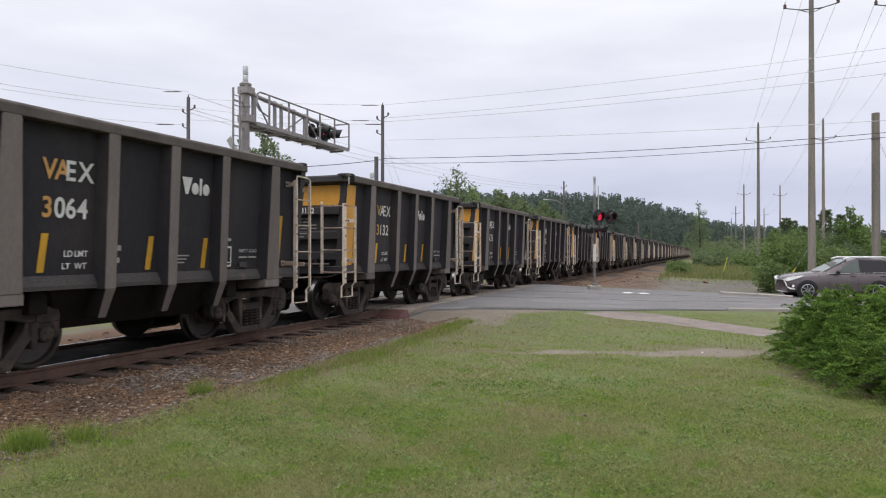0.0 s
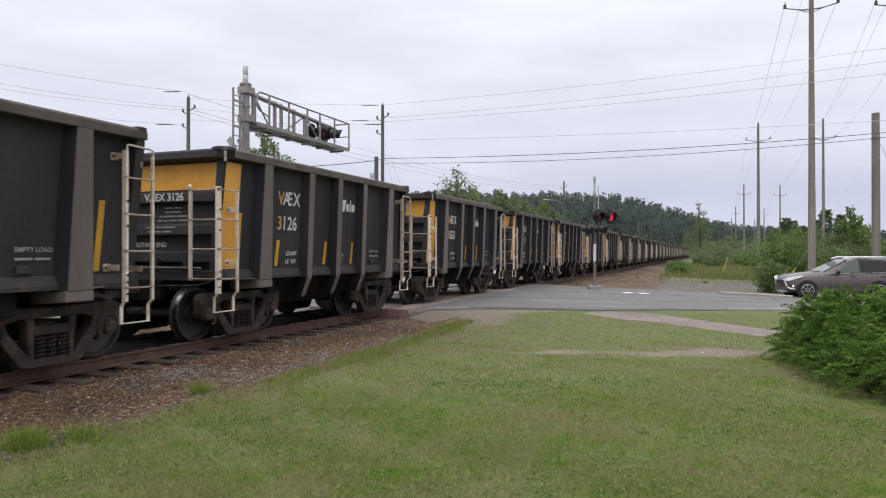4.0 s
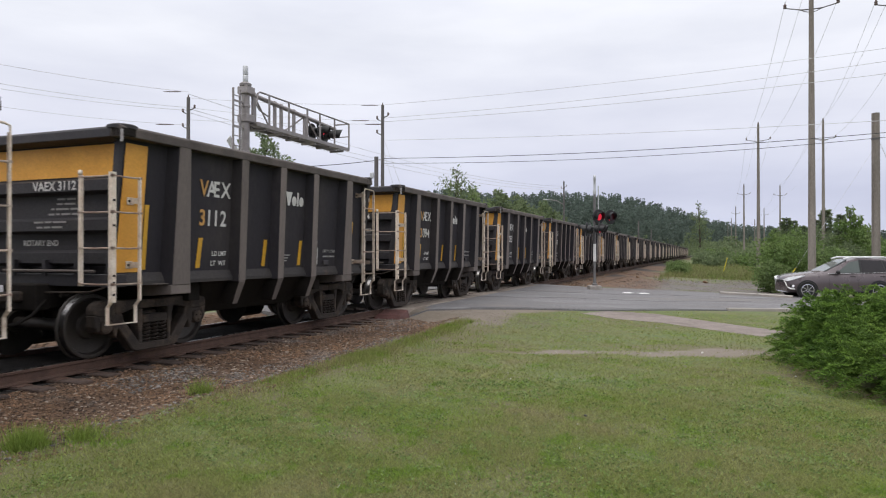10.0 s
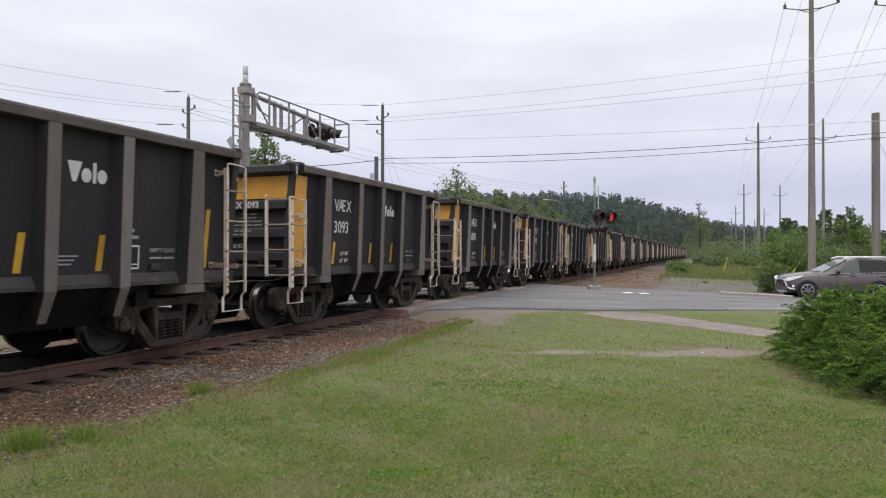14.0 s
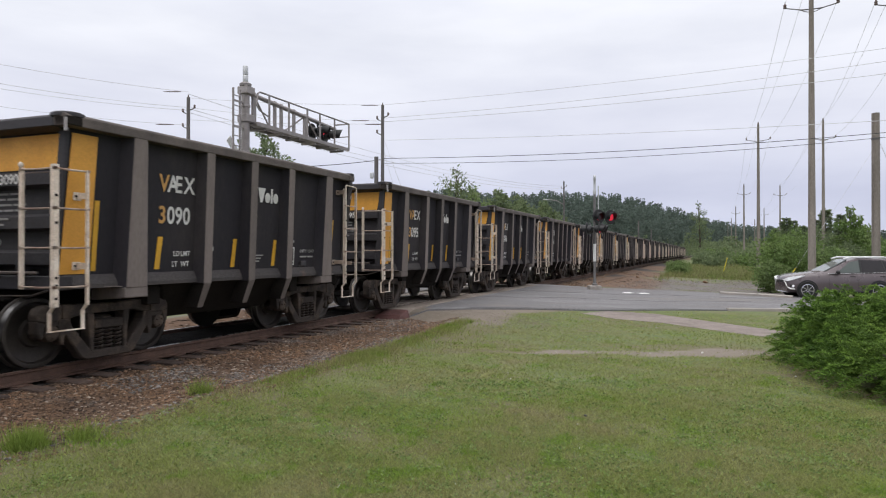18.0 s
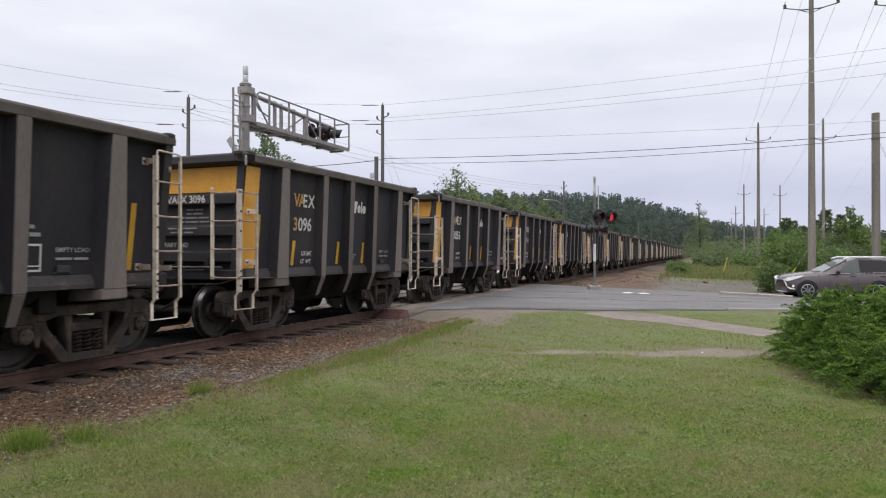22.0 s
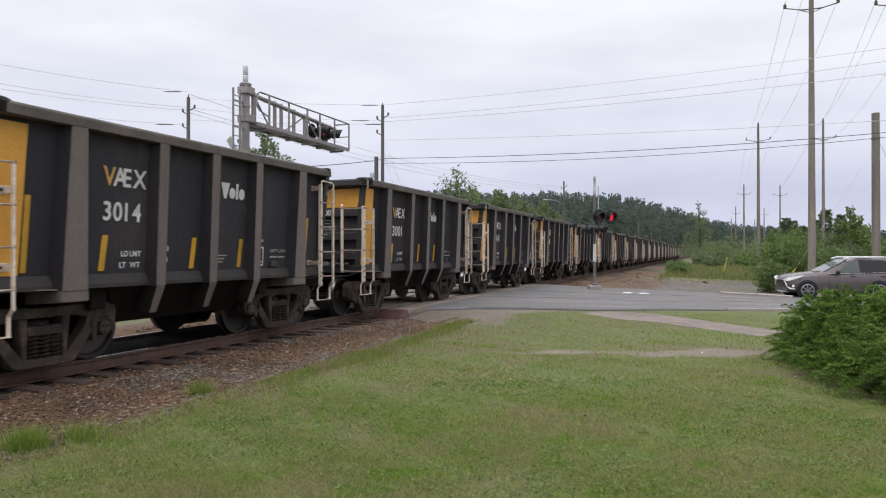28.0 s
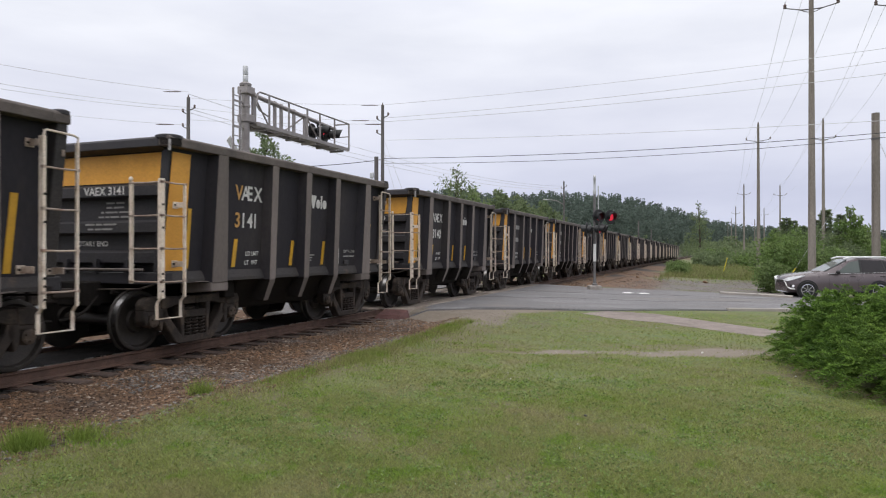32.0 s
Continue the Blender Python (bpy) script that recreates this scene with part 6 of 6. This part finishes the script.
    rad = rng.uniform(0.05, 0.16, len(cx))[j]
    X, Y = cx[j] + rng.normal(0, 1, len(j)) * rad, cy[j] + rng.normal(0, 1, len(j)) * rad
    hh = rng.uniform(0.022, 0.045, len(cx))[j] * rng.uniform(0.5, 1.2, len(j))
    s, l = sl(X, Y)
    ok = (l > 3.5) & ~on_paving(X, Y) & (bare_masks(X, Y)["bare"] < 0.4)
    blades("lush_tufts", np.stack([X, Y], -1)[ok], hh[ok], (0.0028 + 0.0006 * Y)[ok], VIVID, 46, "brighter lush tufts in the lawn", 0.9)
    n = 300
    Y = 3 + 13 * rng.random(n)
    X = rng.uniform(-0.5, 0.72, n) * Y
    s, l = sl(X, Y)
    ok = (l > 4.2) & ~on_paving(X, Y) & (wave(X, Y, 1.9, 7.0) > 0.1)
    blades("clover_heads", np.stack([X, Y], -1)[ok], rng.uniform(0.012, 0.03, n)[ok], (0.003 + 0.0007 * Y)[ok], WHITE, 48, "small white clover heads in the lawn", 0.8)
    n = 9000                                    # rosettes of small broad leaves
    cy = 1.6 + 7.5 * rng.random(n) ** 1.2
    cx = rng.uniform(-0.80, 0.80, n) * cy
    s, l = sl(cx, cy)
    keep = (l > 3.9) & (wave(cx, cy, 1.3, 2.0) + 0.6 * wave(cx, cy, 3.7, 5.0) + rng.normal(0, 0.35, n) > 0.05) & (bare_masks(cx, cy)["bare"] < 0.3) & ~on_paving(cx, cy)
    cx, cy = cx[keep], cy[keep]
    j = np.repeat(np.arange(len(cx)), 11)
    X, Y = cx[j] + rng.normal(0, 0.028, len(j)), cy[j] + rng.normal(0, 0.028, len(j))
    a = rng.uniform(0, 6.283, len(j))
    out = np.stack([np.cos(a), np.sin(a), rng.uniform(0.0, 0.5, len(j))], -1)
    low = land(X, Y) + rng.uniform(0.004, 0.030, len(j))
    thing("clover_leaves", "small broad clover and plantain leaves in the lawn", "grass", kind="stuff", data=leaf_mesh("clover_leaves", np.stack([X, Y, low], -1), out, 0.012 + 0.0014 * Y, CLOVER, 49, 0.75, 0.0, 0.35))
    n = 60000
    Y = 2 + 14 * rng.random(n) ** 1.4
    X = rng.uniform(-0.74, 0.74, n) * Y
    s, l = sl(X, Y)
    ok = (l > 3.1) & ~on_paving(X, Y) & (rng.random(n) < 0.10 + 0.5 * smooth_step(4.2, 3.4, l) + 1.1 * np.clip(bare_masks(X, Y)["thatch"] - 0.3, 0, 1))
    blades("dry_blades", np.stack([X, Y], -1)[ok], rng.uniform(0.006, 0.014, n)[ok], (0.0018 + 0.0004 * Y)[ok], STRAW, 47, "dry straw-coloured blades lying in the lawn", 3.0)
    n = 30000
    S, L = rng.uniform(2, 15.0, n), 3.15 + np.abs(rng.normal(0, 0.42, n))
    X, Y = -(OFF - L) * CT + S * ST, (OFF - L) * ST + S * CT
    t = rng.random(n) < 0.06 + 0.5 * smooth_step(-0.3, 0.8, wave(X, Y, 1.3, 5.0) + 0.4 * wave(X, Y, 4.3, 1.0)) * smooth_step(6.3, 8.0, S) + 0.3 * smooth_step(6.8, 7.8, S) * (L < 3.6)
    blades("verge_grass", np.stack([X, Y], -1)[t], (rng.uniform(0.03, 0.10, n) * (1 + 0.35 * smooth_step(8, 10, S)))[t], np.full(n, 0.005)[t], GRASS, 43, "longer ragged grass along the ballast edge")
    n = 1500
    c = np.array([(-3.56, 5.92), (-3.66, 5.98), (-3.62, 5.86), (-3.28, 6.2), (-2.88, 8.12)])[rng.integers(0, 5, n)]
    X, Y = c[:, 0] + rng.normal(0, 0.075, n), c[:, 1] + rng.normal(0, 0.07, n)
    blades("weed_tufts", np.stack([X, Y], -1), rng.uniform(0.07, 0.24, n), np.full(n, 0.004), VIVID, 45, "bright green weeds growing out of the ballast")
    n = 70000
    y = 38 + 57 * rng.random(n) ** 0.8
    bearing = np.where(rng.random(n) < 0.72, rng.uniform(0.287, 0.51, n), rng.uniform(0.51, 0.84, n))
    x = bearing * y
    s, l = sl(x, y)
    w = wave(x, y, 0.35, 2.0) + 0.6 * wave(x, y, 1.1, 4.0)
    ok = (l > 5.4 + 0.5 * w) & (rng.random(n) < 0.03 + 0.97 * smooth_step(44.5, 49, y + 2.5 * w) * (0.45 + 0.55 * smooth_step(-0.8, 0.5, w)))
    h = rng.uniform(0.10, 0.52, n) * (0.45 + 0.55 * smooth_step(45, 50, y)) * (1 + 0.35 * w)
    blades("waste_grass", np.stack([x, y], -1)[ok], h[ok], np.full(n, 0.035)[ok], TALLGRASS, 44, "long rough grass on the waste ground")


def on_paving(x, y):
    """True on the road and the footpath."""
    near = np.interp(x, [-1.5, -0.85, 0.7, 2.3, 4.1, 7.0, 14.6], [16.9, 17.2, 18.25, 18.75, 18.95, 20.1, 22.2])
    path_lo = np.interp(x, [3.7, 4.33, 5.3, 6.5, 7.6], [18.3, 17.1, 16.5, 14.1, 12.0])
    path_hi = np.interp(x, [4.6, 5.84, 7.1, 7.55, 8.8], [19.2, 18.9, 16.6, 15.6, 13.2])
    return (y > near) & (y < 31) | (x > 3.8) & (x < 8.8) & (y > path_lo + 0.10 + 0.12 * wave(x, y, 3.1, 2.0)) & (y < path_hi - 0.10 - 0.12 * wave(x, y, 3.7, 5.0))


def blades(name, P, H, W, mat, seed, label, spread=0.45):
    rng = np.random.default_rng(seed)
    n = len(P)
    z = land(P[:, 0], P[:, 1])
    a = rng.uniform(0, 6.283, n)
    u = np.stack([np.cos(a), np.sin(a), 0 * a], -1)
    lean = np.stack([rng.normal(0, spread, n), rng.normal(0, spread, n), np.ones(n)], -1) * H[:, None]
    b = np.stack([P[:, 0], P[:, 1], z - 0.004], -1)
    v = np.stack([b - u * W[:, None], b + u * W[:, None], b + lean], 1).reshape(-1, 3)
    thing(name, label, "grass", kind="stuff", data=mesh_np(name, v, np.arange(3 * n).reshape(-1, 3), mat))


make_grass()

# ---- the waiting car ----
def make_suv():
    PAINTED = material("car_paint_bronze", (0.112, 0.090, 0.094), (0.10, 0.081, 0.085), 0.28, 0.4, 1, 200, 0, 0.02, coat=0.6)
    GLASS = material("car_glass", (0.02, 0.018, 0.02), (0.025, 0.022, 0.025), 0.06, 0, 1, 40, 0, 0.02, spec=0.3)
    # Paler base colours hold the sky's reflection in windscreen and front windows.
    SKYGLASS = material("car_glass_sky", (0.13, 0.15, 0.145), (0.10, 0.12, 0.115), 0.06, 0, 1, 40, 0, 0.02, spec=0.7)
    SIDEGLASS = material("car_glass_side", (0.075, 0.092, 0.085), (0.06, 0.075, 0.07), 0.06, 0, 1, 40, 0, 0.02, spec=0.5)
    SILVER = material("car_silver", (0.72, 0.72, 0.73), (0.66, 0.66, 0.67), 0.35, 0.3, 3, 40, 0, 0.03)
    RUBBER = material("tyre_rubber", (0.015, 0.015, 0.015), (0.022, 0.022, 0.022), 0.85, 0, 4, 60, 0.1, 0.1)
    CHROME = material("car_chrome", (0.6, 0.6, 0.61), (0.55, 0.55, 0.56), 0.18, 1, 3, 40, 0, 0.03)
    TRIM = material("car_trim", (0.015, 0.015, 0.016), (0.02, 0.02, 0.021), 0.6, 0, 3, 40, 0.03, 0.05)
    LAMPGLASS = material("headlight_glass", (0.90, 0.91, 0.93), (0.82, 0.84, 0.87), 0.12, 0.0, 3, 40, 0, 0.05)
    c = thing("suv", "bronze-grey sport utility car waiting at the crossing", "car", m=pose(14.211, 28.705, -0.44, 0, 0, -9))
    # stations along the car: way from the front, sill, belt and roof heights, half widths at belt and roof
    st = [(0.0, 0.27, 0.74, 0.84, 0.76, 0.62), (0.05, 0.24, 0.81, 0.91, 0.81, 0.66), (0.22, 0.26, 0.88, 0.97, 0.87, 0.70), (0.6, 0.25, 0.92, 1.03, 0.89, 0.70), (1.2, 0.25, 0.97, 1.10, 0.90, 0.72),
          (1.50, 0.25, 0.98, 1.15, 0.90, 0.72), (1.98, 0.25, 1.0, 1.40, 0.90, 0.68), (2.35, 0.25, 1.01, 1.595, 0.90, 0.65), (2.7, 0.25, 1.03, 1.68, 0.90, 0.64), (3.3, 0.25, 1.05, 1.67, 0.90, 0.63), (3.9, 0.26, 1.08, 1.63, 0.89, 0.62),
          (4.3, 0.28, 1.10, 1.56, 0.87, 0.60), (4.52, 0.32, 1.10, 1.30, 0.84, 0.62), (4.64, 0.36, 1.02, 1.08, 0.80, 0.66), (4.69, 0.45, 0.9, 0.95, 0.74, 0.62)]
    body = Shape()
    n = 14
    for u, z0, zb, zr, wb, wr in st:
        half = [(wb * 0.86, z0), (wb * 0.985, z0 + 0.10), (wb, (z0 + zb) / 2), (wb * 0.985, zb - 0.04), (wb * 0.955, zb), (wr + 0.03, zr - 0.05), (wr * 0.85, zr)]
        body.v += [(u, -y, z) for y, z in half] + [(u, y, z) for y, z in half[::-1]]
    for i in range(len(st) - 1):
        body.f += [(i * n + j, i * n + (j + 1) % n, (i + 1) * n + (j + 1) % n, (i + 1) * n + j) for j in range(n)]
    body.f += [tuple(range(n)), tuple(range((len(st) - 1) * n, len(st) * n))[::-1]]
    part("body", body, PAINTED, c, "bronze-grey painted body", smooth=True)

    def side_y(u, z):
        k = max(i for i in range(len(st) - 1) if st[i][0] <= u)
        f = (u - st[k][0]) / (st[k + 1][0] - st[k][0])
        _, z0, zb, zr, wb, wr = [p + (q - p) * f for p, q in zip(st[k], st[k + 1])]
        t = (z - zb) / max(0.01, zr - 0.05 - zb)
        return wb * 0.955 + (wr + 0.03 - wb * 0.955) * min(1, max(0, t))
    for q in (-1, 1):
        for nm, pts in (("front_window", [(1.86, 1.06), (2.36, 1.49), (2.72, 1.57), (2.72, 1.08)]), ("rear_window", [(2.81, 1.08), (2.81, 1.585), (3.55, 1.565), (3.66, 1.12)]), ("quarter_window", [(3.72, 1.13), (3.62, 1.55), (4.05, 1.50), (4.28, 1.22)])):
            sh = Shape().add([(u, q * (side_y(u, z) + o), z) for o in (0.006, 0.018) for u, z in pts], [(0, 1, 2, 3), (7, 6, 5, 4), (0, 4, 5, 1), (1, 5, 6, 2), (2, 6, 7, 3), (3, 7, 4, 0)])
            part(nm, sh, SIDEGLASS if nm == "front_window" else GLASS, c, "side window, sky reflection in its colour" if nm == "front_window" else "dark tinted side window")
        for nm, pts in (("window_pillar", [(2.70, 1.05), (2.70, 1.60), (2.83, 1.60), (2.83, 1.05)]), ("window_pillar", [(3.55, 1.10), (3.52, 1.585), (3.70, 1.57), (3.76, 1.11)])):
            sh = Shape().add([(u, q * (side_y(u, z) + o), z) for o in (0.004, 0.012) for u, z in pts], [(0, 1, 2, 3), (7, 6, 5, 4), (0, 4, 5, 1), (1, 5, 6, 2), (2, 6, 7, 3), (3, 7, 4, 0)])
            part(nm, sh, TRIM, c, "black pillar between windows")
        part("belt_seal", Shape().tube([(1.62, q * 0.875, 1.035), (2.6, q * 0.872, 1.055), (3.7, q * 0.868, 1.10), (4.25, q * 0.84, 1.19)], 0.022, 6), TRIM, c, "black window seal")
        part("roof_rail", Shape().tube([(2.2, q * 0.62, 1.62), (2.4, q * 0.62, 1.69), (3.7, q * 0.60, 1.695), (4.05, q * 0.6, 1.63)], 0.034, 8), SILVER, c, "bright silver roof rail")
        part("belt_trim", Shape().tube([(1.5, q * 0.89, 1.02), (2.6, q * 0.885, 1.045), (3.7, q * 0.88, 1.09)], 0.012, 6), CHROME, c)
        part("mirror", Shape().lathe([(0.03, 0), (0.10, 0.04), (0.11, 0.12), (0.05, 0.20)], lambda a, b, w: (1.86 + a * 0.7, q * (0.9 + w), 1.09 + b * 0.75), 10), TRIM, c, "dark door mirror", smooth=True)
        wide = lambda u: float(np.interp(u, [p[0] for p in st], [p[4] for p in st]))
        lamp = [(-0.012, 0.40, 0.755, 0.79), (0.0, 0.60, 0.725, 0.82), (0.03, 0.80, 0.72, 0.86), (0.20, 0.885, 0.77, 0.905), (0.42, 0.905, 0.85, 0.94), (0.60, 0.905, 0.93, 0.95)]
        hl = Shape()
        for (ua, ya, la, ha), (ub, yb, lb, hb) in zip(lamp, lamp[1:]):
            hl.hexa([(ua - 0.04, q * (ya + 0.02), la), (ub - 0.04, q * (yb + 0.02), lb), (ub + 0.05, q * (yb - 0.05), lb), (ua + 0.05, q * (ya - 0.05), la), (ua - 0.04, q * (ya + 0.02), ha), (ub - 0.04, q * (yb + 0.02), hb), (ub + 0.05, q * (yb - 0.05), hb), (ua + 0.05, q * (ya - 0.05), ha)])
        part("headlight", hl, LAMPGLASS, c, "pale headlight")
        part("bumper_blade", Shape().tube([(-0.03, q * 0.50, 0.715), (-0.02, q * 0.62, 0.66), (0.0, q * 0.70, 0.56), (0.04, q * 0.78, 0.46), (0.14, q * 0.86, 0.40), (0.26, q * 0.90, 0.40)], 0.024, 8), SILVER, c, "silver bumper blade")
        part("lower_intake", Shape().hexa([(0.06, q * 0.80, 0.47), (0.26, q * 0.89, 0.47), (0.26, q * 0.80, 0.47), (0.06, q * 0.70, 0.47), (0.04, q * 0.79, 0.60), (0.18, q * 0.885, 0.56), (0.18, q * 0.80, 0.56), (0.04, q * 0.70, 0.60)]), TRIM, c)
        part("fog_lamp", Shape().lathe([(0.05, 0), (0.055, 0.02), (0.03, 0.03)], lambda a2, b2, w: (0.20 + a2, q * (wide(0.2) * 0.99 + w), 0.52 + b2), 10), LAMPGLASS, c)
        for u in (2.35, 3.45):
            part("door_handle", Shape().box(u, u + 0.2, min(q * 0.885, q * 0.93), max(q * 0.885, q * 0.93), 0.93, 0.96), PAINTED, c, bevel=0.008)
        for u in (1.58, 2.66, 3.68):
            part("door_gap", Shape().tube([(u, q * 0.893, 0.42), (u, q * 0.902, 0.7), (u, q * 0.872, 1.0)], 0.006, 5), TRIM, c)
        part("sill_trim", Shape().tube([(1.35, q * 0.84, 0.30), (3.3, q * 0.84, 0.30)], 0.06, 8), TRIM, c)
        for u in (0.74, 3.42):
            part("arch", Shape().lathe([(0.405, 0.84), (0.41, 0.912), (0.36, 0.918), (0.35, 0.84)], lambda a, b, w: (u + a, q * w, 0.36 + b), 28), TRIM, c)
            wh = part("wheel", Shape().lathe([(0.25, 0.74), (0.335, 0.75), (0.352, 0.78), (0.352, 0.90), (0.335, 0.93), (0.25, 0.925)], lambda a, b, w: (u + a, q * w, 0.352 + b), 28), RUBBER, c, "black tyre", smooth=True)
            rim = Shape().lathe([(0.245, 0.86), (0.25, 0.93), (0.225, 0.932), (0.215, 0.90)], lambda a, b, w: (u + a, q * w, 0.352 + b), 28)
            for j in range(7):
                a = j * 2 * math.pi / 7
                e, s2 = Vector((math.cos(a), 0, math.sin(a))), Vector((-math.sin(a), 0, math.cos(a)))
                ctr = Vector((u, q * 0.915, 0.352))
                rim.hexa([ctr + e * 0.03 - s2 * 0.03, ctr + e * 0.23 - s2 * 0.05, ctr + e * 0.23 - s2 * 0.018, ctr + e * 0.03, *[p + Vector((0, q * 0.014, 0)) for p in (ctr + e * 0.03 - s2 * 0.03, ctr + e * 0.23 - s2 * 0.05, ctr + e * 0.23 - s2 * 0.018, ctr + e * 0.03)]])
            part("rim", rim, CHROME, wh, "bright alloy rim")
    part("windscreen", Shape().hexa([(1.46, -0.70, 1.12), (1.46, 0.70, 1.12), (2.33, 0.57, 1.585), (2.33, -0.57, 1.585), (1.44, -0.70, 1.14), (1.44, 0.70, 1.14), (2.31, 0.57, 1.605), (2.31, -0.57, 1.605)]), SKYGLASS, c, "sloping windscreen")
    part("skid_plate", Shape().tube([(0.04, -0.70, 0.28), (-0.01, -0.3, 0.27), (-0.01, 0.3, 0.27), (0.04, 0.70, 0.28)], 0.03, 8), CHROME, c, "silver lower bumper edge")
    part("front_bar", Shape().tube([(0.0, -0.5, 0.765), (-0.012, 0, 0.77), (0.0, 0.5, 0.765)], 0.018, 8), CHROME, c, "chrome grille bar")
    part("grille", Shape().hexa([(0.02, -0.5, 0.50), (0.02, 0.5, 0.50), (0.1, 0.5, 0.50), (0.1, -0.5, 0.50), (-0.01, -0.52, 0.72), (-0.01, 0.52, 0.72), (0.1, 0.52, 0.72), (0.1, -0.52, 0.72)]), TRIM, c, "black grille")


make_suv()

# ---- small things on the ground ----
for px, py in ((7.35, 27.2), (7.95, 27.1)):
    g0 = float(land(px, py)) + 0.043
    thing("road_marking", "short worn white painted dash on the asphalt", "road marking", data=mesh_of("road_marking", Shape().box(px - 0.17, px + 0.17, py - 0.3, py + 0.3, g0, g0 + 0.006), PAINT), kind="structure")
line = [(-0.78, 17.45), (0.75, 18.48), (2.3, 18.97), (4.1, 19.17), (7.0, 20.32)]
seam = Shape()
for (xa, ya), (xb, yb) in zip(line, line[1:]):
    za, zb = float(land(xa, ya)) + 0.042, float(land(xb, yb)) + 0.042
    seam.hexa([(xa, ya, za), (xb, yb, zb), (xb, yb + 0.07, zb), (xa, ya + 0.07, za), (xa, ya, za + 0.006), (xb, yb, zb + 0.006), (xb, yb + 0.07, zb + 0.006), (xa, ya + 0.07, za + 0.006)])
for k, line in enumerate(([(1.0, 22.6), (4.0, 23.3), (7.0, 23.2), (11.0, 24.4)], [(3.0, 26.5), (6.5, 26.1), (9.0, 26.6), (13.0, 26.2)])):
    crack = Shape()
    for (xa, ya), (xb, yb) in zip(line, line[1:]):
        for j in range(6):
            p0, p1 = Vector((xa, ya)).lerp(Vector((xb, yb)), j / 6), Vector((xa, ya)).lerp(Vector((xb, yb)), (j + 1) / 6)
            o0, o1 = 0.12 * math.sin(7 * p0.x + 3 * p0.y), 0.12 * math.sin(7 * p1.x + 3 * p1.y)
            z0, z1 = float(land(p0.x, p0.y)) + 0.045, float(land(p1.x, p1.y)) + 0.045
            crack.hexa([(p0.x, p0.y + o0 - 0.03, z0 - 0.01), (p1.x, p1.y + o1 - 0.03, z1 - 0.01), (p1.x, p1.y + o1 + 0.03, z1 - 0.01), (p0.x, p0.y + o0 + 0.03, z0 - 0.01),
                        (p0.x, p0.y + o0 - 0.03, z0), (p1.x, p1.y + o1 - 0.03, z1), (p1.x, p1.y + o1 + 0.03, z1), (p0.x, p0.y + o0 + 0.03, z0)])
    thing("tar_crack", "dark sealed crack across the asphalt", "road crack", kind="structure", data=mesh_of("tar_crack", crack, TAR))
thing("tar_seam", "dark tar seam along the road edge", "road seam", kind="structure", data=mesh_of("tar_seam", seam, TAR))

rng = random.Random(12)
for x, y, r, mt, nm, lb, ct in ((1.45, 6.95, 0.016, TAR, "dirt_clod", "small dark clod lying in the grass", "clod"), (2.22, 6.85, 0.013, TAR, "dirt_clod", "small dark clod lying in the grass", "clod"), (1.3, 6.6, 0.007, PAINT, "litter", "small white scrap lying in the grass", "litter"),
                                (4.35, 11.45, 0.02, PAINT, "litter", "small white scrap lying on bare ground", "litter"), (4.75, 9.2, 0.012, PAINT, "litter", "small white scrap lying near the bush", "litter"), (0.9, 9.1, 0.009, PAINT, "litter", "small white scrap lying in the grass", "litter")):
    sh = Shape().lathe([(r * 0.6, 0), (r, r * 0.4), (r * 0.8, r * 0.9), (r * 0.3, r * 1.2)], lambda a, b, w: (a * 1.4, b + 0.3 * a, w), 8)
    thing(nm, lb, ct, m=pose(x, y, float(land(x, y)) + 0.012, 0, 0, rng.uniform(0, 180)), data=mesh_of(nm, sh, mt))
for k in range(7):
    x, y = rng.uniform(9.5, 15.5), rng.uniform(38, 52)
    sh = Shape().lathe([(0.06, -0.05), (0.13, 0.02), (0.10, 0.10), (0.03, 0.14)], lambda a, b, w: (a * 1.3, b + 0.5 * w, w + 0.3 * a), 6)
    thing("boulder", "loose rust-brown rock on the embankment slope", "rock", m=pose(x, y, float(land(x, y)), 0, 0, rng.uniform(0, 180)), group="loose rocks", data=mesh_of("boulder", sh, STONE))

motions()
